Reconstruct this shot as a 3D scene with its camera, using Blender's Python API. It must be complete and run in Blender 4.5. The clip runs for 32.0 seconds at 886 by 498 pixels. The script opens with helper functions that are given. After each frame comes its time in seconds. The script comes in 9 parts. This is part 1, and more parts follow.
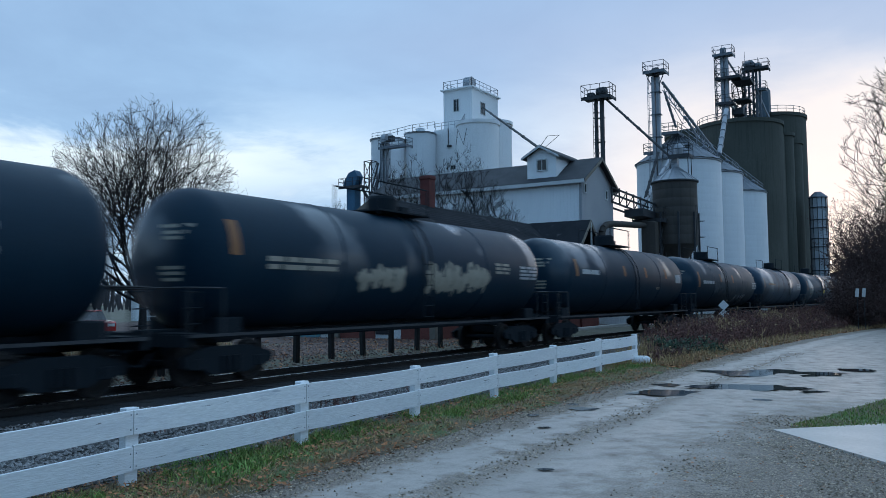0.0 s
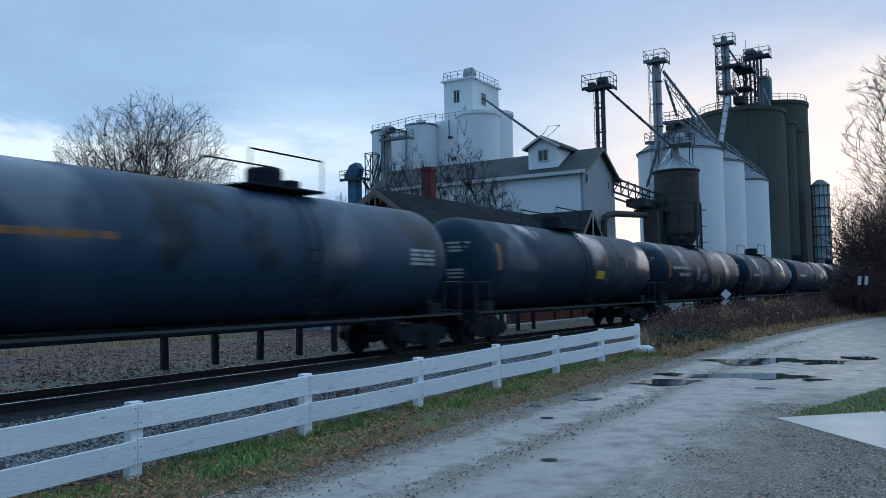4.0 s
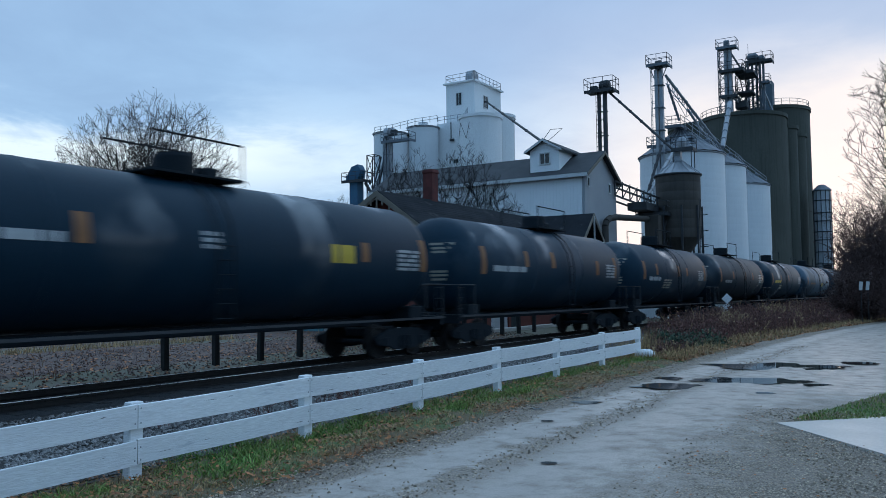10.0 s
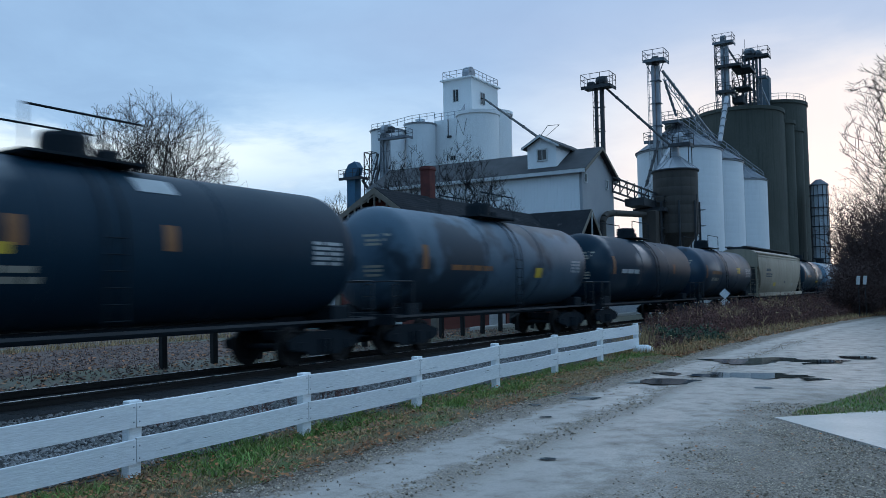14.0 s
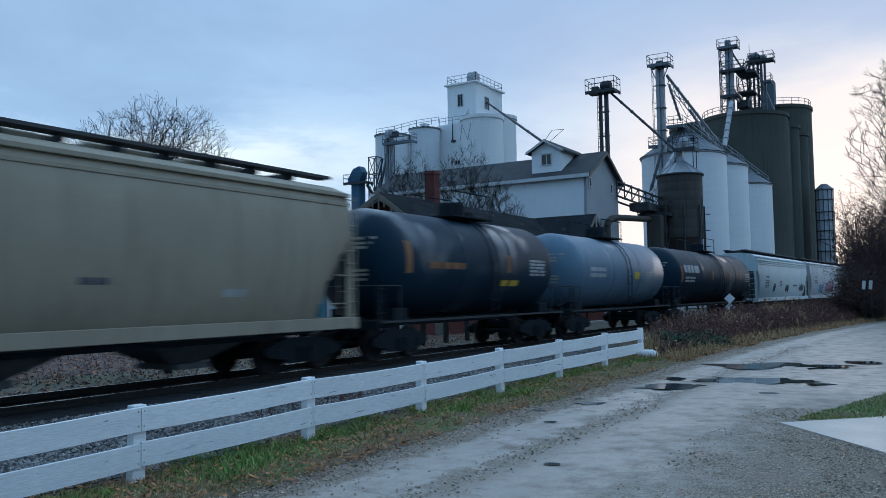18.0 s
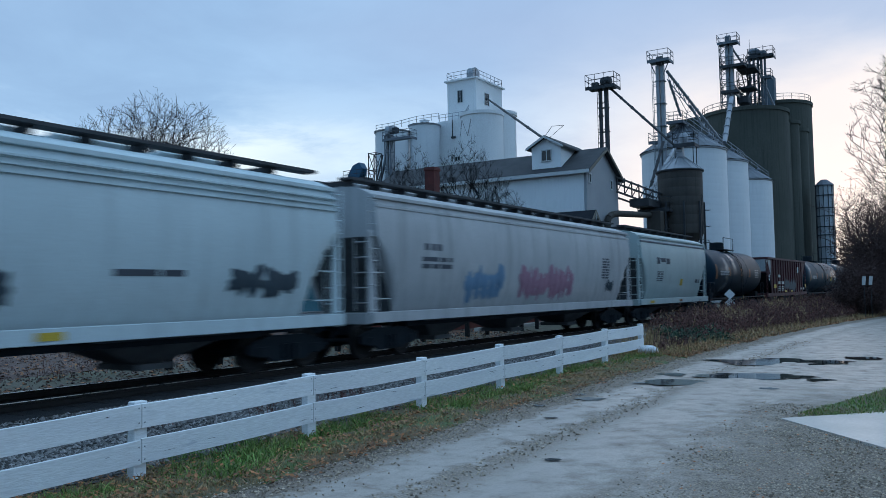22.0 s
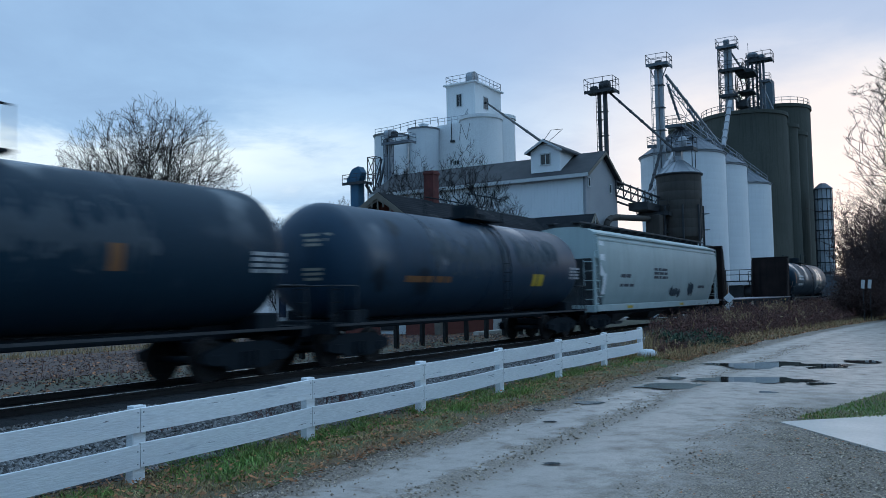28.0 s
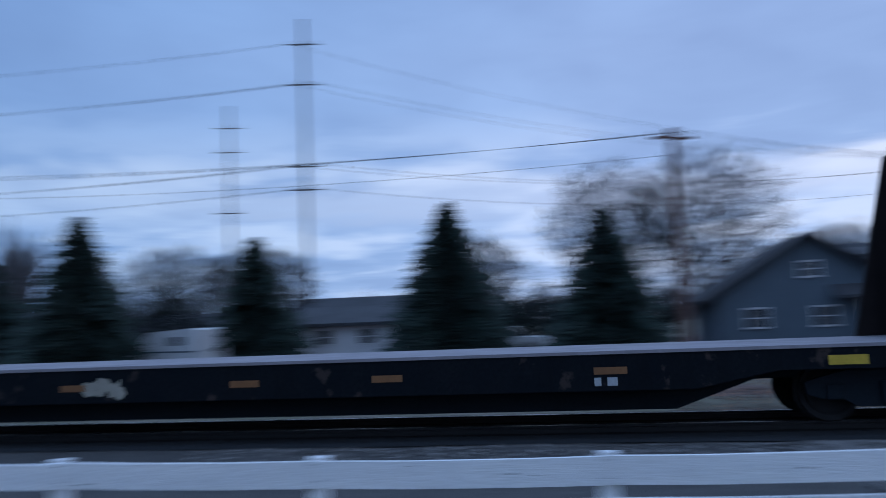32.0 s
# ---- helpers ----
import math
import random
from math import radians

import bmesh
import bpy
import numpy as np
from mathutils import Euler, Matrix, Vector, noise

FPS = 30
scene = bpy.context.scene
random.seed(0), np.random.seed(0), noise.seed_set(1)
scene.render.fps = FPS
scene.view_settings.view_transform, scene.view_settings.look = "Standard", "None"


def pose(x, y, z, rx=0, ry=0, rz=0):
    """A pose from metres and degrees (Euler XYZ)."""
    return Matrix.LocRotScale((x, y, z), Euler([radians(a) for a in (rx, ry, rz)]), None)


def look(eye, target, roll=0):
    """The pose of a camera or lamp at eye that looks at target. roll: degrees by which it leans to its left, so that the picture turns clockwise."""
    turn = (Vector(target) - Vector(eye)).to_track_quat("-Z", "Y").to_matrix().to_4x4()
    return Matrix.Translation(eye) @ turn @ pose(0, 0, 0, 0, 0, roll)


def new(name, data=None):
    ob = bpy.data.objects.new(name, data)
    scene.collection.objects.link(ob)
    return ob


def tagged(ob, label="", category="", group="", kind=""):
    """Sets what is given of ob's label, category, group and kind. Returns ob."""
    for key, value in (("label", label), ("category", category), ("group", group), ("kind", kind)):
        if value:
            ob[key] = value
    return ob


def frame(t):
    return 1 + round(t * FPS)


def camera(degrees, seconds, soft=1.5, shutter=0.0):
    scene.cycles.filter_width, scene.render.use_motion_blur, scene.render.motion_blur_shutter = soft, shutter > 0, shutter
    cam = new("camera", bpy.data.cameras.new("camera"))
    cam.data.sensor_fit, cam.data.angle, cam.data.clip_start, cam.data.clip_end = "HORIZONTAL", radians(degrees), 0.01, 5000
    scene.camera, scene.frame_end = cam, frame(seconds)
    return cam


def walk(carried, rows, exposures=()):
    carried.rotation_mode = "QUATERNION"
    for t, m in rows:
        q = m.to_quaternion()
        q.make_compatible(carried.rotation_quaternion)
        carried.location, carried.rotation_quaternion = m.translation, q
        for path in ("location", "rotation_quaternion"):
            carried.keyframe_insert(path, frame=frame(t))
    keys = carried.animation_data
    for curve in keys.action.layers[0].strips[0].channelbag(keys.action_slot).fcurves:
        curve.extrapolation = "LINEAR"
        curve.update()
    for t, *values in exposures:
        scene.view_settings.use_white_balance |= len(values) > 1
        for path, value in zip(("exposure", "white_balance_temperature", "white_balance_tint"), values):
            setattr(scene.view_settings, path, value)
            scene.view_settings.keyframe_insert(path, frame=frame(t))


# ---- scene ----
import collections

# The camera stands on the gravel drive; rail tops lie at z = 0, the track runs along +y. Rows: seconds, yaw, tilt, roll.
EYE = (0.0, 0.0, 1.73)
PATH = [
    (0.0, 31.36, 93.72, 0.52),
    (0.5, 31.49, 93.65, 0.58),
    (1.0, 31.55, 93.54, 0.87),
    (1.5, 31.51, 93.45, 1.01),
    (2.0, 31.51, 93.38, 0.97),
    (2.5, 31.56, 93.21, 1.01),
    (3.0, 31.58, 93.15, 1.12),
    (3.5, 31.55, 93.13, 1.08),
    (5.5, 31.79, 92.98, 0.67),
    (6.0, 31.98, 92.82, 0.51),
    (6.5, 31.96, 92.74, 0.55),
    (7.0, 31.86, 92.80, 0.61),
    (7.5, 31.83, 92.86, 0.66),
    (8.0, 31.82, 92.92, 0.66),
    (8.5, 31.79, 93.04, 0.67),
    (9.0, 31.70, 93.10, 0.70),
    (9.5, 31.58, 93.25, 0.66),
    (10.0, 31.58, 93.29, 0.63),
    (10.5, 31.56, 93.23, 0.64),
    (11.0, 31.53, 93.22, 0.77),
    (11.5, 31.39, 93.17, 0.64),
    (12.0, 31.25, 93.15, 0.62),
    (12.5, 31.19, 93.03, 0.52),
    (13.0, 31.27, 92.97, 0.64),
    (13.5, 31.41, 93.04, 0.70),
    (14.0, 31.44, 93.06, 0.96),
    (14.5, 31.39, 92.99, 1.11),
    (16.5, 31.69, 93.18, 1.06),
    (17.0, 31.70, 93.15, 0.97),
    (17.5, 31.70, 93.21, 0.96),
    (18.0, 31.75, 93.39, 0.93),
    (18.5, 31.78, 93.51, 0.97),
    (19.0, 31.72, 93.50, 0.98),
    (19.5, 31.63, 93.45, 0.98),
    (20.0, 31.65, 93.42, 1.02),
    (20.5, 31.71, 93.33, 0.98),
    (21.0, 31.77, 93.23, 1.01),
    (21.5, 31.81, 93.18, 1.04),
    (22.0, 31.76, 93.12, 1.01),
    (22.5, 31.75, 93.16, 1.05),
    (23.0, 31.77, 93.18, 0.99),
    (23.5, 31.83, 93.30, 1.01),
    (24.0, 31.77, 93.42, 1.01),
    (24.5, 31.71, 93.48, 1.03),
    (25.0, 31.70, 93.57, 1.11),
    (25.5, 31.75, 93.64, 1.02),
    (27.5, 31.84, 93.46, 0.96),
    (28.0, 31.70, 93.39, 1.05),
    (28.5, 31.75, 93.36, 0.99),
    (29.0, 31.85, 93.52, 0.92),
    (29.5, 31.97, 93.59, 0.85),
    (30.0, 32.79, 93.84, 0.94),
    (30.4, 35.12, 94.20, 1.02),
    (30.5, 35.66, 94.25, 0.89),
    (30.7, 38.02, 94.45, 0.71),
    (30.9, 42.29, 94.73, 1.04),
    (31.0, 44.82, 94.90, 1.16),
    (31.3, 54.26, 95.22, 1.74),
    (31.5, 66.02, 95.35, 2.10),
    (31.7, 78.90, 95.34, 2.20),
    (31.9, 91.38, 95.27, 2.25),
    (32.0, 99.11, 95.25, 2.20),
]
cam = camera(57.73, 32.0, 0.55, 0.5)
walk(cam, [(t, pose(*EYE, tilt, roll, yaw)) for t, yaw, tilt, roll in PATH],
     [(0.0, 0.0, 5950, 6), (27.0, 0.0, 5950, 6), (29.5, -0.05, 5950, 6), (30.4, -0.1, 5900, 6), (31.0, -0.2, 5900, 6), (31.3, -0.3, 5850, 7), (31.6, -0.32, 5700, 12), (32.0, -0.22, 5650, 22)])

# ---- world and sun ----
SUN_AZ = radians(-6)       # compass angle from +y towards +x, where the evening glow is
world = bpy.data.worlds.new("dusk_sky")
scene.world = world
world.use_nodes = True


def sky_nodes():
    nt = world.node_tree
    nt.nodes.clear()
    N, L = nt.nodes.new, nt.links.new
    out, bg = N("ShaderNodeOutputWorld"), N("ShaderNodeBackground")
    sky = N("ShaderNodeTexSky")
    sky.sky_type, sky.sun_disc, sky.sun_elevation, sky.sun_rotation = "NISHITA", False, radians(4), SUN_AZ
    co = N("ShaderNodeTexCoord")
    sep = N("ShaderNodeSeparateXYZ")
    L(co.outputs["Generated"], sep.inputs[0])

    def math_node(op, a, b=None, clamp=False):
        m = N("ShaderNodeMath")
        m.operation, m.use_clamp = op, clamp
        for i, v in enumerate((a, b)):
            if v is None:
                continue
            if isinstance(v, (int, float)):
                m.inputs[i].default_value = v
            else:
                L(v, m.inputs[i])
        return m.outputs[0]

    def mix(fac, a, b):
        m = N("ShaderNodeMix")
        m.data_type = "RGBA"
        for s, v in ((m.inputs["Factor"], fac), (m.inputs[6], a), (m.inputs[7], b)):
            if hasattr(v, "links"):
                L(v, s)
            elif isinstance(v, (int, float)):
                s.default_value = v
            else:
                s.default_value = (*v, 1)
        return m.outputs[2]

    def ramp(v, stops):
        r = N("ShaderNodeValToRGB")
        L(v, r.inputs[0])
        el = r.color_ramp.elements
        while len(el) < len(stops):
            el.new(0.5)
        for e, (p, c) in zip(el, stops):
            e.position, e.color = p, (c, c, c, 1) if isinstance(c, (int, float)) else (*c, 1)
        return r.outputs[0]

    z = sep.outputs[2]
    # clouds lie on a flat layer: stretch the direction by its height
    h = math_node("ADD", math_node("ABSOLUTE", z), 0.11)
    u, v = math_node("DIVIDE", sep.outputs[0], h), math_node("DIVIDE", sep.outputs[1], h)
    comb = N("ShaderNodeCombineXYZ")
    L(u, comb.inputs[0]), L(v, comb.inputs[1])
    n1, n2 = N("ShaderNodeTexNoise"), N("ShaderNodeTexNoise")
    for n, s, d, r in ((n1, 0.62, 7, 0.55), (n2, 1.9, 6, 0.6)):
        L(comb.outputs[0], n.inputs["Vector"])
        n.inputs["Scale"].default_value, n.inputs["Detail"].default_value, n.inputs["Roughness"].default_value = s, d, r
        n.inputs["Distortion"].default_value = 0.4
    cover = math_node("ADD", math_node("MULTIPLY", n1.outputs["Fac"], 0.65), math_node("MULTIPLY", n2.outputs["Fac"], 0.35))
    # height runs: pale at the horizon, blue grey higher up
    grad = ramp(z, [(0.0, (0.52, 0.70, 0.87)), (0.12, (0.42, 0.63, 0.87)), (0.32, (0.335, 0.50, 0.735)), (0.41, (0.34, 0.53, 0.79)), (0.64, (0.74, 1.09, 1.50))])
    dark = mix(0.65, grad, (0.31, 0.43, 0.62))
    cloud = mix(ramp(cover, [(0.38, 0.0), (0.60, 1.0)]), mix(0.22, grad, (0.62, 0.78, 0.94)), dark)
    dx = math_node("MULTIPLY", sep.outputs[0], math.sin(SUN_AZ))
    dy = math_node("MULTIPLY", sep.outputs[1], math.cos(SUN_AZ))
    towards = math_node("ADD", dx, dy)
    # breaks in the cover near the horizon let brighter sky through
    low = ramp(z, [(0.02, 0.5), (0.10, 1.0), (0.17, 0.75), (0.26, 0.0)])
    gap = math_node("MULTIPLY", ramp(cover, [(0.43, 1.0), (0.53, 0.0)]), low)
    bright = mix(math_node("MULTIPLY", gap, 0.8), cloud, (0.80, 0.90, 0.97))
    # one long ragged break under the edge of the cover, away from the glow
    level = math_node("ADD", z, math_node("MULTIPLY", math_node("SUBTRACT", cover, 0.5), 0.20))
    brk = math_node("MULTIPLY", ramp(level, [(0.115, 0.0), (0.150, 1.0), (0.172, 1.0), (0.196, 0.0)]), ramp(towards, [(0.30, 0.4), (0.55, 1.0), (0.76, 1.0), (0.88, 0.0)]))
    bright = mix(math_node("MULTIPLY", brk, 0.85), bright, (0.95, 1.0, 1.0))
    # evening glow around the sunset, under a lilac bank of cloud
    glow = math_node("MULTIPLY", ramp(towards, [(0.89, 0.0), (0.94, 0.35), (0.972, 1.0)]), ramp(math_node("ADD", z, math_node("MULTIPLY", math_node("SUBTRACT", cover, 0.5), 0.25)), [(0.0, 1.0), (0.22, 1.0), (0.30, 0.25), (0.40, 0.0)]))
    bank = math_node("MULTIPLY", ramp(towards, [(0.72, 0.0), (0.90, 1.0)]), ramp(z, [(0.20, 0.25), (0.31, 1.0), (0.50, 0.0)]))
    lilac = mix(math_node("MULTIPLY", bank, 0.6), bright, (0.42, 0.50, 0.69))
    warm = mix(math_node("MULTIPLY", glow, 0.9), lilac, (1.0, 0.86, 0.80))
    # the cover is dimmer and bluer on the side away from the sunset
    fade = ramp(math_node("ADD", math_node("MULTIPLY", towards, 0.5), 0.5), [(0.10, (0.55, 0.67, 0.76)), (0.22, (0.60, 0.72, 0.81)), (0.38, (0.78, 0.86, 0.91)), (0.58, (1.0, 1.0, 1.0))])
    dim = N("ShaderNodeVectorMath")
    dim.operation = "MULTIPLY"
    L(warm, dim.inputs[0]), L(fade, dim.inputs[1])
    warm = dim.outputs[0]
    under = mix(ramp(z, [(0.0, 1.0), (0.004, 0.0)]), warm, (0.25, 0.28, 0.33))
    skyl = N("ShaderNodeVectorMath")
    skyl.operation = "SCALE"
    L(sky.outputs[0], skyl.inputs[0])
    skyl.inputs["Scale"].default_value = 0.09
    final = mix(0.93, skyl.outputs[0], under)
    L(final, bg.inputs[0])
    bg.inputs[1].default_value = SKY_STRENGTH
    L(bg.outputs[0], out.inputs[0])


SKY_STRENGTH = 1.12
sky_nodes()
sun = new("sun", bpy.data.lights.new("sun", "SUN"))
sun.data.energy, sun.data.angle, sun.data.color = 0.12, radians(30), (1.0, 0.92, 0.86)
sun.matrix_world = look((math.sin(SUN_AZ) * 50, math.cos(SUN_AZ) * 50, 12), (0, 0, 0))

# ---- mesh building ----


class MB:
    """A plain mesh builder: vertices, faces and which faces are smooth."""

    def __init__(self):
        self.v, self.f, self.s = [], [], []

    def add(self, verts, faces, smooth=False):
        b = len(self.v)
        self.v.extend(tuple(p) for p in verts)
        self.f.extend(tuple(b + i for i in q) for q in faces)
        self.s.extend([smooth] * len(faces))
        return self

    def box(self, c, s, m=None, bevel=0.0):
        x, y, z = s[0] / 2, s[1] / 2, s[2] / 2
        if bevel:
            k = bevel
            vs = []
            for sx in (-1, 1):
                for sy in (-1, 1):
                    for sz in (-1, 1):
                        vs += [(sx * (x - k), sy * (y - k), sz * z), (sx * (x - k), sy * y, sz * (z - k)), (sx * x, sy * (y - k), sz * (z - k))]
            me = bmesh.new()
            for p in vs:
                me.verts.new(p)
            r = bmesh.ops.convex_hull(me, input=me.verts)
            me.verts.index_update()
            vs, fs = [p.co.copy() for p in me.verts], [[q.index for q in f.verts] for f in me.faces]
            me.free()
        else:
            vs = [(sx * x, sy * y, sz * z) for sx in (-1, 1) for sy in (-1, 1) for sz in (-1, 1)]
            fs = [(0, 1, 3, 2), (4, 6, 7, 5), (0, 4, 5, 1), (2, 3, 7, 6), (0, 2, 6, 4), (1, 5, 7, 3)]
        vs = [Vector(p) for p in vs]
        if m is not None:
            vs = [m @ p for p in vs]
        return self.add([p + Vector(c) for p in vs], fs)

    def prism(self, pts, axis, a, b):
        """A closed polygon of (u, w) pairs, drawn out along an axis from a to b."""
        place = {"x": lambda u, w, t: (t, u, w), "y": lambda u, w, t: (u, t, w), "z": lambda u, w, t: (u, w, t)}[axis]
        n = len(pts)
        vs = [place(u, w, a) for u, w in pts] + [place(u, w, b) for u, w in pts]
        fs = [tuple(range(n))[::-1], tuple(range(n, 2 * n))] + [(i, (i + 1) % n, n + (i + 1) % n, n + i) for i in range(n)]
        return self.add(vs, fs)

    def tube(self, p, q, r0, r1=None, n=8, caps=True):
        p, q = Vector(p), Vector(q)
        r1 = r0 if r1 is None else r1
        d = (q - p).normalized()
        a = d.orthogonal().normalized()
        b = d.cross(a)
        ring = [math.cos(2 * math.pi * i / n) * a + math.sin(2 * math.pi * i / n) * b for i in range(n)]
        vs = [p + r0 * e for e in ring] + [q + r1 * e for e in ring]
        self.add(vs, [(i, (i + 1) % n, n + (i + 1) % n, n + i) for i in range(n)], n > 4)
        if caps:
            self.add(vs, [tuple(range(n))[::-1], tuple(range(n, 2 * n))])
        return self

    def path(self, pts, r, n=6):
        for a, b in zip(pts, pts[1:]):
            self.tube(a, b, r, r, n)
        return self

    def lathe(self, prof, c=(0, 0, 0), axis="z", n=32, smooth=True):
        """Profile of (radius, height) round an axis through c."""
        m = len(prof)
        vs = []
        for i in range(n):
            a = 2 * math.pi * i / n
            for r, h in prof:
                u, w = r * math.cos(a), r * math.sin(a)
                vs.append({"z": (c[0] + u, c[1] + w, c[2] + h), "y": (c[0] + u, c[1] + h, c[2] + w), "x": (c[0] + h, c[1] + u, c[2] + w)}[axis])
        fs = []
        for i in range(n):
            j = (i + 1) % n
            for k in range(m - 1):
                q = (i * m + k, j * m + k, j * m + k + 1, i * m + k + 1)
                fs.append(q if axis != "y" else q[::-1])
        return self.add(vs, fs, smooth)

    def mesh(self, name):
        me = bpy.data.meshes.new(name)
        me.from_pydata(self.v, [], self.f)
        me.polygons.foreach_set("use_smooth", self.s)
        me.materials.append(None)
        me.update()
        return me


def link_mesh(name, mb, mat, m=None):
    me = mb if isinstance(mb, bpy.types.Mesh) else mb.mesh(name)
    if not me.materials:
        me.materials.append(None)
    ob = new(name, me)
    ob.material_slots[0].link = "OBJECT"
    ob.material_slots[0].material = mat
    if m is not None:
        ob.matrix_basis = m
    return ob


def part(name, mb, mat, parent, label="", m=None):
    ob = link_mesh(name, mb, mat, m)
    ob.parent = parent
    if label:
        tagged(ob, label)
    return ob


def thing(name, label, category, group="", m=None, kind=""):
    ob = new(name)
    ob.empty_display_size = 0.3
    if m is not None:
        ob.matrix_basis = m
    return tagged(ob, label, category, group, kind)


def solid(name, mb, mat, label, category, group="", kind="", m=None):
    return tagged(link_mesh(name, mb, mat, m), label, category, group, kind)


# ---- materials ----


def material(name, base, dark=None, rough=0.7, metal=0.0, scale=3.0, fine=40.0, bump=0.15, streak=0.0, spot=None, spot_at=0.6, spot_scale=0.6, vary=0.0, space="Object", island=False, coat=0.0, stretch=(1, 1, 1), spec=0.5, wet=0.0):
    """Two scales of noise between base and dark, fine bump, hanging streaks, and spots with a shape of their own."""
    m = bpy.data.materials.new(name)
    m.use_nodes = True
    nt = m.node_tree
    N, L = nt.nodes.new, nt.links.new
    bsdf = nt.nodes["Principled BSDF"]
    co = N("ShaderNodeTexCoord")
    src = co.outputs[space]
    if stretch != (1, 1, 1):
        mp = N("ShaderNodeMapping")
        mp.inputs["Scale"].default_value = stretch
        L(src, mp.inputs[0])
        src = mp.outputs[0]
    if wet:
        # every car has its own stains
        own = N("ShaderNodeVectorMath")
        own.operation = "MULTIPLY_ADD"
        L(N("ShaderNodeObjectInfo").outputs["Random"], own.inputs[0])
        own.inputs[1].default_value = (37, 91, 53)
        L(src, own.inputs[2])
        src = own.outputs[0]
    dark = dark or tuple(c * 0.65 for c in base)

    def noise_fac(s, d=5, r=0.6, vec=None):
        n = N("ShaderNodeTexNoise")
        L(vec or src, n.inputs["Vector"])
        n.inputs["Scale"].default_value, n.inputs["Detail"].default_value, n.inputs["Roughness"].default_value = s, d, r
        return n.outputs["Fac"]

    def ramp(v, a, b):
        r = N("ShaderNodeMapRange")
        L(v, r.inputs[0])
        r.inputs[1].default_value, r.inputs[2].default_value = a, b
        return r.outputs[0]

    def mix(f, a, b):
        x = N("ShaderNodeMix")
        x.data_type = "RGBA"
        for s, v in ((x.inputs["Factor"], f), (x.inputs[6], a), (x.inputs[7], b)):
            if hasattr(v, "links"):
                L(v, s)
            elif isinstance(v, (int, float)):
                s.default_value = v
            else:
                s.default_value = (*v, 1)
        return x.outputs[2]

    big, small = noise_fac(scale), noise_fac(fine, 3)
    col = mix(ramp(big, 0.35, 0.68), base, dark)
    col = mix(ramp(small, 0.3, 0.8), col, tuple(c * 0.72 for c in base))
    if streak:
        mp = N("ShaderNodeMapping")
        mp.inputs["Scale"].default_value = (2.2, 2.2, 0.12)
        L(co.outputs[space], mp.inputs[0])
        f = N("ShaderNodeMath")
        f.operation = "MULTIPLY"
        L(ramp(noise_fac(1.6, 4, 0.6, mp.outputs[0]), 0.5, 0.75), f.inputs[0])
        f.inputs[1].default_value = streak
        col = mix(f.outputs[0], col, tuple(c * 0.45 for c in dark))
    if spot:
        col = mix(ramp(noise_fac(spot_scale, 4, 0.55), spot_at, spot_at + 0.06), col, spot)
    if vary:
        if island:
            rnd = N("ShaderNodeNewGeometry").outputs["Random Per Island"]
        else:
            rnd = N("ShaderNodeObjectInfo").outputs["Random"]
        hs = N("ShaderNodeHueSaturation")
        mr = N("ShaderNodeMapRange")
        L(rnd, mr.inputs[0])
        mr.inputs[3].default_value, mr.inputs[4].default_value = 1 - vary, 1 + vary
        L(mr.outputs[0], hs.inputs["Value"])
        L(col, hs.inputs["Color"])
        col = hs.outputs[0]
    L(col, bsdf.inputs["Base Color"])
    rr = N("ShaderNodeMapRange")
    L(big, rr.inputs[0])
    rr.inputs[3].default_value, rr.inputs[4].default_value = max(rough - 0.12, 0.02), min(rough + 0.12, 1)
    L(rr.outputs[0], bsdf.inputs["Roughness"])
    bsdf.inputs["Metallic"].default_value = metal
    bsdf.inputs["Coat Weight"].default_value = coat
    if wet:
        # rain film that clings in shapeless patches
        L(ramp(noise_fac(0.34, 4, 0.5), 0.55, 0.63), bsdf.inputs["Coat Weight"])
        bsdf.inputs["Coat Roughness"].default_value = wet
    bsdf.inputs["Specular IOR Level"].default_value = spec
    if bump:
        b = N("ShaderNodeBump")
        b.inputs["Strength"].default_value, b.inputs["Distance"].default_value = bump, 0.02
        L(small, b.inputs["Height"])
        L(b.outputs[0], bsdf.inputs["Normal"])
    return m


M = {}
M["ballast"] = material("ballast", (0.075, 0.072, 0.07), (0.045, 0.043, 0.042), 0.95, scale=1.5, fine=18, bump=1.0)
M["stone"] = material("ballast_stone", (0.22, 0.21, 0.205), (0.12, 0.115, 0.11), 0.9, fine=25, bump=0.4, vary=0.8, island=True)
M["track_bed"] = material("dark_track_bed", (0.014, 0.018, 0.023), (0.009, 0.012, 0.016), 0.9, scale=2, fine=22, bump=1.0)
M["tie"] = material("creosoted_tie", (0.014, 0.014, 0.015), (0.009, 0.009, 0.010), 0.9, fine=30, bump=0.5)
M["rail"] = material("rail_steel", (0.014, 0.013, 0.013), (0.009, 0.008, 0.008), 0.6, 0.4, fine=20)
M["rail_head"] = material("polished_rail_head", (0.62, 0.62, 0.64), (0.5, 0.5, 0.52), 0.28, 1.0, bump=0.02)
M["dirt"] = material("dirt_and_dead_grass", (0.17, 0.15, 0.115), (0.09, 0.10, 0.05), 0.95, scale=0.35, fine=14, bump=0.8)
M["lot"] = material("gravel_lot", (0.15, 0.098, 0.08), (0.092, 0.058, 0.047), 0.95, scale=0.5, fine=16, bump=0.8, spot=(0.085, 0.05, 0.038), spot_at=0.56, spot_scale=0.35)
